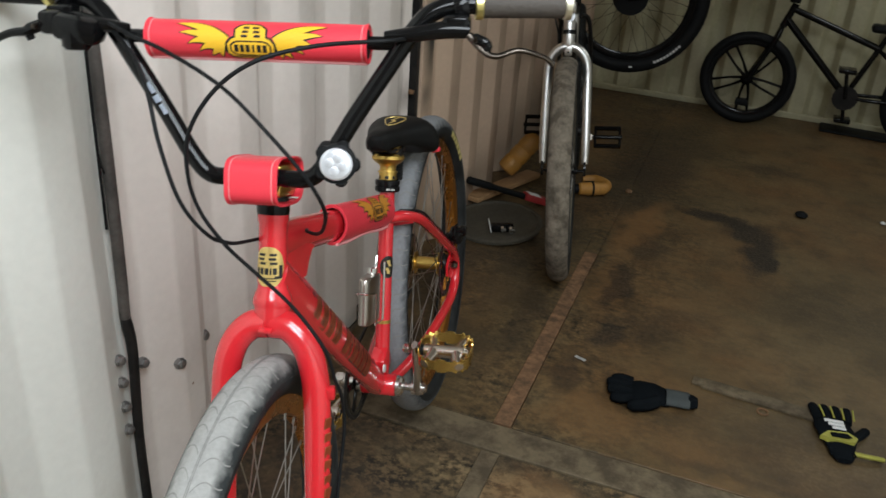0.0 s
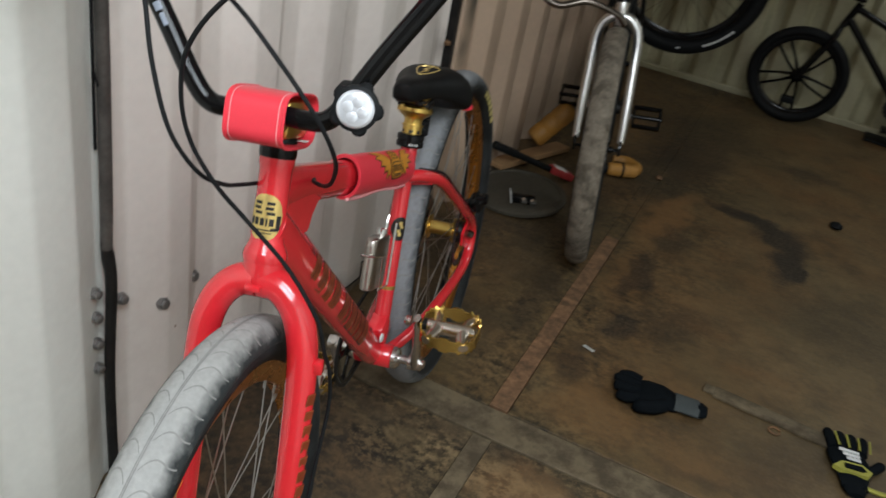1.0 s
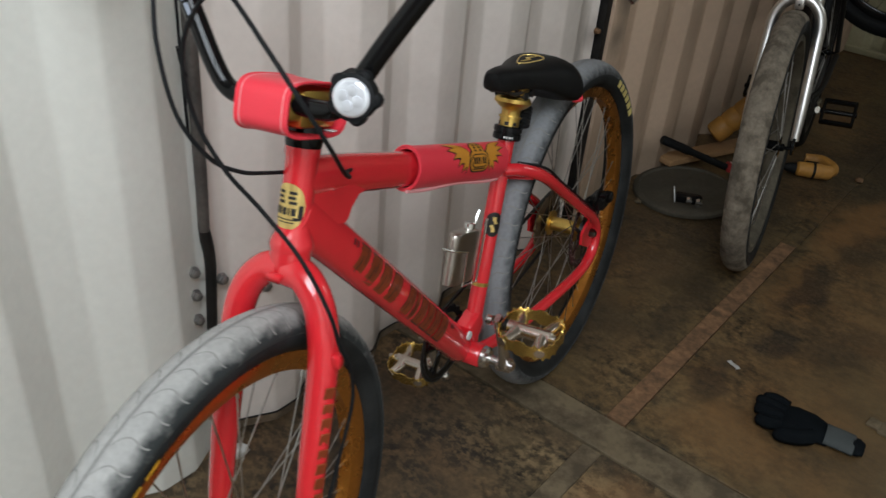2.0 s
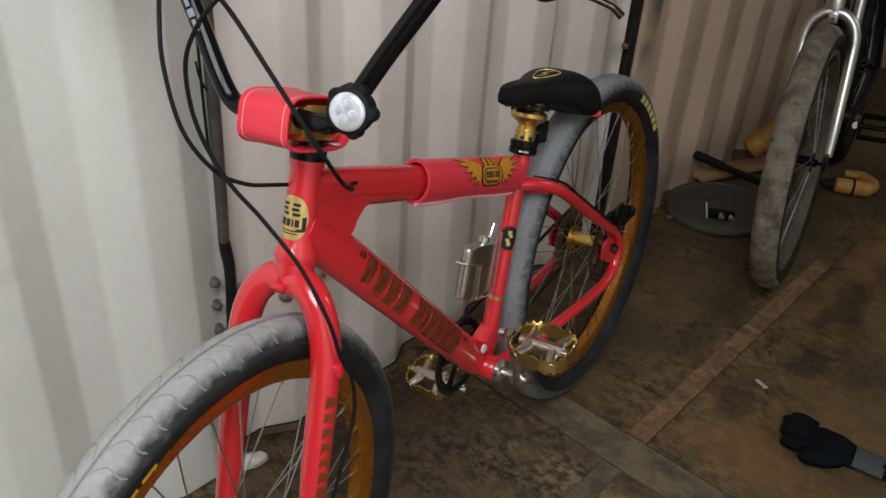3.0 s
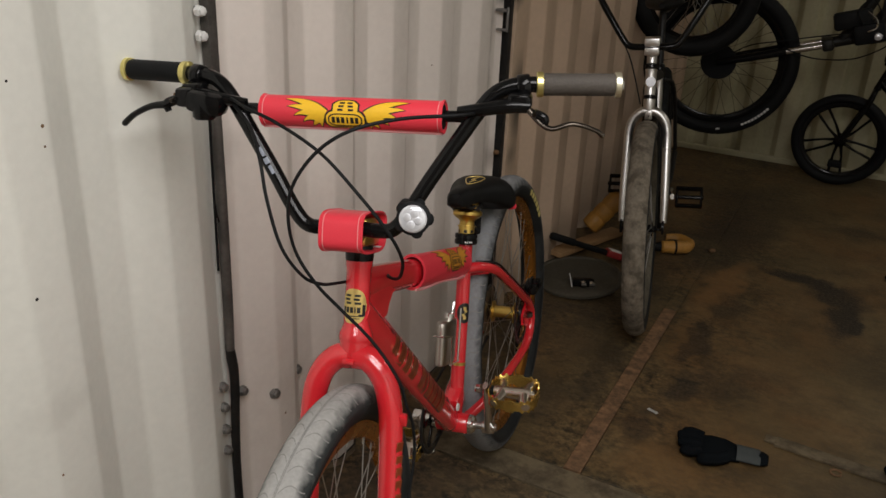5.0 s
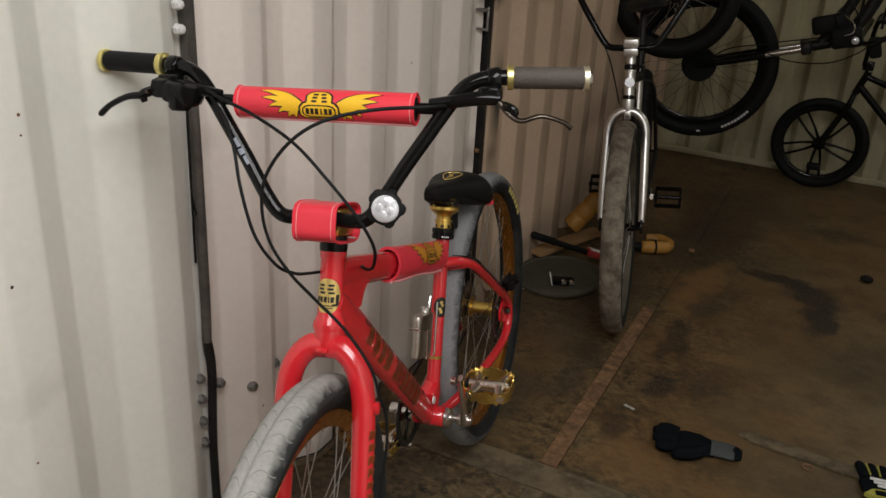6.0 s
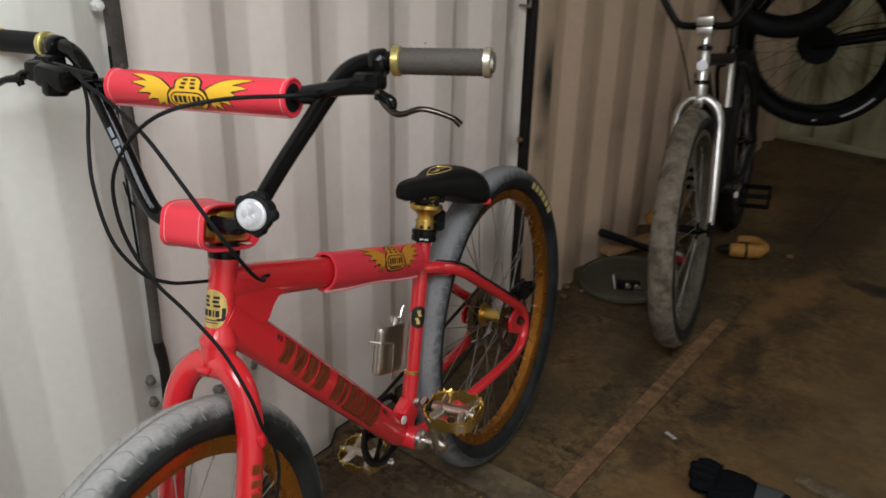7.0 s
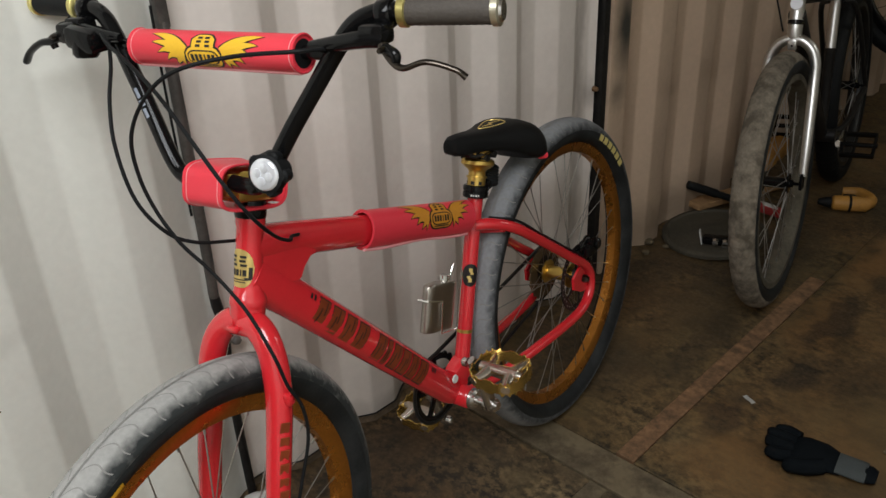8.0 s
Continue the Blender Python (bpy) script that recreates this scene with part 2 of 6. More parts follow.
PINK_EDGE = material("pale pink piping", (0.80, 0.35, 0.36), 0.5, vary=0.05, scale=20, fine=200, bump=0.05)
BLACK = material("black gloss paint", (0.005, 0.005, 0.0052), 0.12, vary=0.1, scale=20, fine=200, bump=0.01, spec=0.24)
RUBBER = material("black rubber", (0.008, 0.0085, 0.009), 0.6, vary=0.2, scale=12, fine=160, bump=0.2, spec=0.16)


def tread_material(name, dust, rubber, low, high):
    """Rubber that is dusty where it meets the ground and clean on its shoulders."""
    m = material(name, dust, 0.85, vary=0.18, scale=9, fine=140, bump=0.35)
    t = m.node_tree
    n, link = t.nodes, t.links.new
    b = n["Principled BSDF"]
    old = b.inputs["Base Color"].links[0].from_socket
    co = n.new("ShaderNodeTexCoord")
    split = n.new("ShaderNodeSeparateXYZ")
    link(co.outputs["Object"], split.inputs[0])
    size = n.new("ShaderNodeMath")
    size.operation = "ABSOLUTE"
    link(split.outputs["Y"], size.inputs[0])
    tex = n.new("ShaderNodeTexNoise")
    tex.inputs["Scale"].default_value, tex.inputs["Detail"].default_value = 55, 8
    link(co.outputs["Object"], tex.inputs["Vector"])
    add = n.new("ShaderNodeMath")
    add.operation = "MULTIPLY_ADD"
    link(tex.outputs["Fac"], add.inputs[0])
    add.inputs[1].default_value = 0.018
    link(size.outputs[0], add.inputs[2])
    r = n.new("ShaderNodeMapRange")
    r.inputs["From Min"].default_value, r.inputs["From Max"].default_value = low + 0.009, high + 0.009
    link(add.outputs[0], r.inputs["Value"])
    mix = n.new("ShaderNodeMix")
    mix.data_type = "RGBA"
    link(r.outputs[0], mix.inputs["Factor"])
    link(old, mix.inputs["A"])
    mix.inputs["B"].default_value = (*rubber, 1)
    link(mix.outputs["Result"], b.inputs["Base Color"])
    return m


TREAD = tread_material("dusty tread rubber", (0.305, 0.300, 0.285), (0.018, 0.021, 0.021), 0.0195, 0.0315)
SIDEWALL = material("dusty sidewall rubber", (0.015, 0.0165, 0.017), 0.65, vary=0.3, scale=12, fine=160, bump=0.2, spec=0.2, dirt=(0.07, 0.072, 0.072), dirt_amount=0.35, dirt_scale=12)
TREAD_REAR = tread_material("grey dusty tread rubber", (0.215, 0.22, 0.23), (0.026, 0.028, 0.030), 0.024, 0.038)
GROOVE = material("dust in the tread", (0.215, 0.210, 0.198), 0.9, vary=0.2, scale=20, fine=140, bump=0.2)
MUDDY_RIM = material("muddy rim", (0.12, 0.105, 0.075), 0.75, 0.2, vary=0.3, scale=10, fine=120, bump=0.3, dirt=(0.035, 0.030, 0.022), dirt_amount=0.8, dirt_scale=14)
TREAD_TAN = material("muddy tread rubber", (0.205, 0.174, 0.132), 0.9, vary=0.3, scale=14, fine=120, bump=0.5, dirt=(0.055, 0.045, 0.030),
                     dirt_amount=0.8, dirt_scale=22, dirt_low=0.42, dirt_high=0.62)
GOLD = material("gold anodised alloy", (0.72, 0.50, 0.13), 0.28, 0.95, vary=0.06, scale=20, fine=150, bump=0.02)
RIM_GOLD = material("bronze gold rim", (0.575, 0.245, 0.041), 0.27, 0.9, vary=0.15, scale=10, fine=150, bump=0.03,
                    dirt=(0.22, 0.11, 0.04), dirt_amount=0.2, dirt_scale=12)
PRINT_BRONZE = material("dark bronze print", (0.27, 0.055, 0.018), 0.3, 0.3, vary=0.25, scale=40, fine=300, bump=0.0)
WORN_STEEL = material("worn grey-brown steel", (0.125, 0.115, 0.105), 0.42, 0.4, vary=0.3, scale=14, fine=120, bump=0.3,
                      dirt=(0.025, 0.022, 0.02), dirt_amount=0.7, dirt_scale=9)
SPROCKET = material("dull bronze steel", (0.155, 0.108, 0.060), 0.4, 0.7, vary=0.25, scale=16, fine=120, bump=0.2, dirt=(0.05, 0.04, 0.03), dirt_amount=0.6, dirt_scale=20)
CAGE_GOLD = material("amber gold alloy", (0.70, 0.50, 0.14), 0.26, 0.95, vary=0.1, scale=20, fine=150, bump=0.03)
# The emblem's yellow with the shade on the top tube mixed into it.
PRINT_YELLOW_SHADED = material("shaded yellow print", (0.58, 0.25, 0.02), 0.45, vary=0.08, scale=30, fine=300, bump=0.0)
PEDAL_STEEL = material("warm polished alloy", (0.68, 0.62, 0.55), 0.25, 1.0, vary=0.12, scale=15, fine=150, bump=0.05)
BADGE_GOLD = material("gold badge foil", (0.78, 0.58, 0.20), 0.35, 0.7, vary=0.08, scale=30, fine=150, bump=0.0)
LOCK_GOLD = material("pale gold alloy", (0.80, 0.70, 0.26), 0.3, 0.9, vary=0.06, scale=20, fine=150, bump=0.02)
PALE_LOCK = material("worn silvery alloy", (0.82, 0.78, 0.60), 0.3, 0.9, vary=0.1, scale=20, fine=150, bump=0.03)
DARK_ALLOY = material("dark polished alloy", (0.085, 0.072, 0.06), 0.28, 1.0, vary=0.1, scale=20, fine=150, bump=0.02)
SATIN = material("satin aluminium", (0.74, 0.73, 0.71), 0.34, 1.0, vary=0.08, scale=12, fine=140, bump=0.03)
CHROME = material("chrome", (0.78, 0.77, 0.75), 0.14, 1.0, vary=0.05, scale=12, fine=120, bump=0.01)
ALLOY = material("polished alloy", (0.70, 0.68, 0.66), 0.24, 1.0, vary=0.08, scale=15, fine=150, bump=0.03)
DULL_STEEL = material("dull steel", (0.42, 0.41, 0.39), 0.42, 0.9, vary=0.2, scale=20, fine=150, bump=0.05, dirt=(0.15, 0.13, 0.11), dirt_amount=0.5, dirt_scale=14)
SPOKE = material("steel spoke", (0.40, 0.385, 0.365), 0.3, 1.0, vary=0.1, scale=30, fine=200, bump=0.0)
GRIP = material("grey grip rubber", (0.062, 0.052, 0.043), 0.7, vary=0.15, scale=20, fine=260, bump=0.5)
CLOTH = material("black knit", (0.006, 0.0075, 0.009), 0.9, vary=0.3, scale=20, fine=350, bump=0.6, spec=0.05)
CUFF = material("grey knit cuff", (0.050, 0.057, 0.056), 0.9, vary=0.2, scale=25, fine=350, bump=0.6)
SADDLE = material("black saddle cover", (0.008, 0.008, 0.008), 0.5, vary=0.15, scale=15, fine=400, bump=0.15, spec=0.12)
YELLOW = material("yellow print", (0.85, 0.50, 0.02), 0.45, vary=0.05, scale=30, fine=300, bump=0.0)
PRINT_BLACK = material("black print", (0.012, 0.010, 0.009), 0.45, vary=0.05, scale=30, fine=300, bump=0.0)
CREAM = material("cream print", (0.62, 0.52, 0.18), 0.6, vary=0.1, scale=40, fine=300, bump=0.0)
WHITE = material("white print", (0.7, 0.7, 0.68), 0.5, vary=0.08, scale=30, fine=200, bump=0.0)
ORANGE = material("yellow plastic", (0.44, 0.215, 0.035), 0.5, vary=0.12, scale=12, fine=120, bump=0.1, dirt=(0.12, 0.08, 0.05),
                  dirt_amount=0.5, dirt_scale=10)
LID = material("grey green metal", (0.064, 0.056, 0.039), 0.7, 0.1, vary=0.3, scale=6, fine=80, bump=0.3, dirt=(0.055, 0.042, 0.026),
               dirt_amount=0.6, dirt_scale=8)
TIMBER = material("bare timber", (0.34, 0.20, 0.09), 0.7, vary=0.2, scale=6, fine=60, bump=0.3)
STICKER = material("pale blue grey print", (0.27, 0.30, 0.36), 0.5, vary=0.1, scale=30, fine=200, bump=0.0)
FLASK = material("brushed brown-grey steel", (0.47, 0.43, 0.39), 0.28, 1.0, vary=0.12, scale=9, fine=180, bump=0.05)
LENS = material("lamp reflector", (0.86, 0.88, 0.93), 0.18, 0.5, vary=0.03, scale=40, fine=200, bump=0.0)
RED_DARK = material("red plastic", (0.35, 0.03, 0.03), 0.45, vary=0.1, scale=20, fine=150, bump=0.05)


# ---- building helpers ----
def part(name, bm, mat, parent=None, label="", smooth=True):
    me = bpy.data.meshes.new(name)
    bm.to_mesh(me)
    bm.free()
    me.materials.append(mat)
    if smooth:
        me.shade_smooth()
        me.set_sharp_from_angle(angle=radians(40))
    ob = new(name, me)
    if parent is not None:
        ob.parent = parent
    if label:
        ob["label"] = label
    return ob


def thing(name, m, label, category, group=""):
    ob = new(name)
    ob.empty_display_size = 0.1
    ob.matrix_world = m
    return tagged(ob, label, category, group)


def spline(points, steps=6):
    """A smooth line through the points."""
    p = [Vector(q) for q in points]
    p = [2 * p[0] - p[1]] + p + [2 * p[-1] - p[-2]]
    out = []
    for i in range(1, len(p) - 2):
        for k in range(steps):
            t = k / steps
            a, b, c, d = p[i - 1], p[i], p[i + 1], p[i + 2]
            out.append(0.5 * ((2 * b) + (c - a) * t + (2 * a - 5 * b + 4 * c - d) * t * t + (3 * b - a - 3 * c + d) * t ** 3))
    out.append(p[-2])
    return out


def sweep(bm, points, radius, seg=14, flat=None, ref=(0, 1, 0), close=False, caps=True):
    """A tube along the points. radius: one or one per point; flat: (across ref, along the other way) factors."""
    pts = [Vector(q) for q in points]
    n = len(pts)
    rad = [radius] * n if isinstance(radius, (int, float)) else list(radius)
    if len(rad) != n:
        rad = list(np.interp(np.linspace(0, 1, n), np.linspace(0, 1, len(rad)), rad))
    fa, fb = flat or (1, 1)
    rings, side = [], Vector(ref)
    for i, p in enumerate(pts):
        if close:
            d = pts[(i + 1) % n] - pts[i - 1]
        else:
            d = pts[min(i + 1, n - 1)] - pts[max(i - 1, 0)]
        d.normalize()
        side = side - d * side.dot(d)
        if side.length < 1e-5:
            side = d.orthogonal()
        side.normalize()
        other = d.cross(side)
        rings.append([bm.verts.new(p + (side * math.cos(a) * fa + other * math.sin(a) * fb) * rad[i])
                      for a in (2 * math.pi * k / seg for k in range(seg))])
    for i in range(n if close else n - 1):
        a, b = rings[i], rings[(i + 1) % n]
        for k in range(seg):
            bm.faces.new((a[k], a[(k + 1) % seg], b[(k + 1) % seg], b[k]))
    if caps and not close:
        bm.faces.new(list(reversed(rings[0])))
        bm.faces.new(rings[-1])
    return bm


def lathe(bm, start, end, profile, seg=24):
    """Turned about the line start-end. profile: rows of (share of the length, radius)."""
    a, b = Vector(start), Vector(end)
    d = b - a
    side = d.normalized().orthogonal().normalized()
    other = d.normalized().cross(side)
    rings = []
    for s, r in profile:
        c = a + d * s
        rings.append([bm.verts.new(c + (side * math.cos(t) + other * math.sin(t)) * max(r, 1e-5)) for t in
                      (2 * math.pi * k / seg for k in range(seg))])
    for r0, r1 in zip(rings, rings[1:]):
        for k in range(seg):
            bm.faces.new((r0[k], r0[(k + 1) % seg], r1[(k + 1) % seg], r1[k]))
    bm.faces.new(list(reversed(rings[0])))
    bm.faces.new(rings[-1])
    return bm


def box(bm, centre, size, bevel=0.0, turn=None, segments=2):
    made = bmesh.ops.create_cube(bm, size=1.0)["verts"]
    m = Matrix.Translation(centre) @ (turn.to_4x4() if turn is not None else Matrix.Identity(4)) @ Matrix.Diagonal((*size, 1))
    bmesh.ops.transform(bm, matrix=m, verts=made)
    if bevel:
        edges = list({e for v in made for e in v.link_edges})
        bmesh.ops.bevel(bm, geom=edges, offset=bevel, segments=segments, profile=0.5, affect="EDGES")
    return bm


def prism(bm, outline, low, high, place):
    """An outline of (a, b) carried from low to high along the third axis; place(a, b, c) gives the point."""
    bot = [bm.verts.new(place(a, b, low)) for a, b in outline]
    top = [bm.verts.new(place(a, b, high)) for a, b in outline]
    n = len(outline)
    for k in range(n):
        bm.faces.new((bot[k], bot[(k + 1) % n], top[(k + 1) % n], top[k]))
    bm.faces.new(list(reversed(bot)))
    bm.faces.new(top)
    bmesh.ops.recalc_face_normals(bm, faces=bm.faces)
    return bm


def sheet(bm, across, along, place):
    """A grid of quads over the two lists, at place(a, b)."""
    v = [[bm.verts.new(place(a, b)) for b in along] for a in across]
    for i in range(len(across) - 1):
        for k in range(len(along) - 1):
            bm.faces.new((v[i][k], v[i + 1][k], v[i + 1][k + 1], v[i][k + 1]))
    return bm


NEW = bmesh.new


# ---- the container ----
LENGTH, WIDTH, HEIGHT, REAR = 4.5, 2.33, 2.39, -2.6


def corrugated(start, end, first, pitch, slope, flat_in, deep):
    """The line of a corrugated panel: rows of (along, out). first: where a receding slope begins."""
    line, y = [], first - pitch * math.ceil((first - start) / pitch)
    while y < end:
        for dy, out in ((0, deep), (slope, -deep), (slope + flat_in, -deep), (2 * slope + flat_in, deep)):
            line.append((y + dy, out))
        y += pitch
    inside = [(a, o) for a, o in line if start < a < end]
    level = lambda v: float(np.interp(v, [a for a, _ in line], [o for _, o in line]))
    return [(start, level(start))] + inside + [(end, level(end))]


def rounded(line, cut=0.0065, steps=3):
    """The same line with its bends rolled round, as pressed sheet has them."""
    pts = [Vector((a, o)) for a, o in line]
    out = [pts[0]]
    for p, q, r in zip(pts, pts[1:], pts[2:]):
        d0, d1 = min(cut, (q - p).length * 0.48), min(cut, (r - q).length * 0.48)
        a, b = q + (p - q).normalized() * d0, q + (r - q).normalized() * d1
        out += [a * (1 - t) ** 2 + q * 2 * t * (1 - t) + b * t ** 2 for t in (k / steps for k in range(steps + 1))]
    return [(p.x, p.y) for p in out + [pts[-1]]]


def wall(name, line, back, place, mat, label):
    line = rounded(line)
    outline = line + [(line[-1][0], back), (line[0][0], back)]
    ob = part(name, prism(NEW(), outline, 0.0, HEIGHT, place), mat)
    return tagged(ob, label, "wall", kind="structure")


left_place = lambda a, o, z: (o, a, z)
wall("wall_west", corrugated(REAR, 0.405, 0.3235, 0.278, 0.067, 0.070, 0.018), -0.07, left_place, WALL,
     "white painted corrugated steel container wall with scuffs")
middle_line = [(0.4052, -0.018), (0.4605, -0.018), (0.5275, 0.018)] + corrugated(0.5276, 1.693, 0.585, 0.2435, 0.058, 0.055, 0.018)[1:]
wall("wall_west_middle", middle_line, -0.07, left_place, WALL_MID, "white corrugated steel wall between rail and seam, pinkish light in its colour")
foot_line = [(a, o + 0.0045) for a, o in rounded(middle_line)]
foot = foot_line + [(a, o - 0.0042) for a, o in reversed(foot_line)]
tagged(part("baseboard_west", prism(NEW(), foot, 0.0, 0.021, left_place), FOOT, smooth=False), "grimy brown flashing at the foot of the ribbed wall", "flashing", kind="structure")
bm = NEW()
sweep(bm, [(o, a, 0.0225) for a, o in foot_line], 0.0021, 6)
tagged(part("trim_west", bm, BLACK_STEEL), "thin dark gap along the top of the flashing", "trim", kind="structure")
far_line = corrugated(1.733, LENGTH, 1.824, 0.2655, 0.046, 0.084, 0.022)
wall("wall_west_far", far_line, -0.07, left_place, WALL_DIM_DIRTY, "dirty white corrugated steel wall beyond the seam, weaker light in its colour")
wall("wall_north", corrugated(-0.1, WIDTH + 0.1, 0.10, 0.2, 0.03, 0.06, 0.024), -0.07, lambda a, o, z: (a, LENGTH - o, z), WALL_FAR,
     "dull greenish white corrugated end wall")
wall("wall_east", corrugated(REAR, LENGTH, 0.3, 0.278, 0.067, 0.07, 0.018), -0.07, lambda a, o, z: (WIDTH - o, a, z), WALL,
     "white painted corrugated steel wall")
wall("wall_south", [(-0.1, 0.0), (WIDTH + 0.1, 0.0)], -0.07, lambda a, o, z: (a, REAR + o, z), DARK_BACK, "unseen dark wall behind the camera, added to darken reflections")
bm = NEW()
box(bm, (-0.048, 1.713, HEIGHT / 2), (0.044, 0.0392, HEIGHT))
box(bm, (-0.008, 1.7155, HEIGHT / 2), (0.044, 0.024, HEIGHT))
tagged(part("wall_seam", bm, BLACK_STEEL, smooth=False), "dark open seam between two wall panels", "seam", kind="structure")
bm = NEW()
box(bm, (WIDTH / 2, LENGTH - 0.022, 0.016), (WIDTH - 0.04, 0.036, 0.032), 0.004)
tagged(part("baseboard", bm, WALL_FAR, smooth=False), "low dull steel rail at the foot of the end wall", "rail", kind="structure")
bm = NEW()
box(bm, (WIDTH / 2, (LENGTH + REAR) / 2, HEIGHT + 0.03), (WIDTH + 0.3, LENGTH - REAR + 0.3, 0.06))
tagged(part("ceiling", bm, CEILING, smooth=False), "pale painted steel container ceiling", "ceiling", kind="structure")

bm = NEW()
box(bm, (WIDTH / 2, (LENGTH + REAR) / 2, -0.05), (WIDTH + 0.3, LENGTH - REAR + 0.3, 0.06))
floor = tagged(part("floor", bm, BLACK_STEEL, smooth=False), "dark worn container floor of boards and steel strips", "floor", kind="structure")


def board(name, x0, x1, y0, y1, mat, top=0.0, label=""):
    bm = NEW()
    box(bm, ((x0 + x1) / 2, (y0 + y1) / 2, top - 0.012), (x1 - x0 - 0.0008, y1 - y0 - 0.0008, 0.024), 0.001, segments=1)
    return part(name, bm, mat, floor, label, smooth=False)


board("floor_panel", -0.02, 0.545, REAR, 0.945, FLOOR_NEAR, -0.002)
board("steel_strip", 0.545, 0.592, REAR, 0.945, STRIP, -0.001, "dusty grey lengthwise strip")
board("floor_panel", 0.592, 1.75, REAR, 0.945, FLOOR_NEAR, -0.001)
board("floor_panel", 1.75, WIDTH, REAR, 0.945, FLOOR_NEAR, -0.002)
board("steel_strip", -0.02, WIDTH, 0.949, 1.0505, STRIP, 0.001, "dusty grey cross strip")
board("floor_panel", -0.02, 0.538, 1.055, 2.9, FLOOR, -0.001)
board("floor_panel", -0.02, 0.538, 2.9, LENGTH, FLOOR, -0.002)
board("steel_strip", 0.538, 0.5865, 1.057, 2.15, RUST, 0.002, "rusty brown lengthwise strip")
board("floor_panel", 0.538, 0.588, 2.15, LENGTH, FLOOR, 0.001)
board("floor_panel", 0.588, 1.75, 1.055, 2.9, FLOOR, 0.0)
board("floor_panel", 1.75, WIDTH, 1.055, 2.9, FLOOR, -0.001)
board("floor_panel", 0.588, 1.75, 2.9, LENGTH, FLOOR, -0.001)
board("floor_panel", 1.75, WIDTH, 2.9, LENGTH, FLOOR, 0.0)


# ---- bicycles: shared pieces ----
def revolve(bm, profile, seg=96):
    """A closed profile of (along the axle, radius) carried round the y axis."""
    rings = [[bm.verts.new((r * math.cos(a), y, r * math.sin(a))) for y, r in profile] for a in (2 * math.pi * k / seg for k in range(seg))]
    n = len(profile)
    for i in range(seg):
        a, b = rings[i], rings[(i + 1) % seg]
        for k in range(n):
            bm.faces.new((a[k], a[(k + 1) % n], b[(k + 1) % n], b[k]))
    bmesh.ops.recalc_face_normals(bm, faces=bm.faces)
    return bm


def tread_plain(turn, s):
    return -0.0008 * max(0.0, 1 - abs(s) / 0.06)


def tread_blocks(turn, s):
    row = turn * 80 / (2 * math.pi)
    u, v = row % 1.0, (s * 3.2 + 10 + 0.5 * (int(row) % 2)) % 1.0
    return -0.0012 if u < 0.3 or v < 0.25 else 0.0


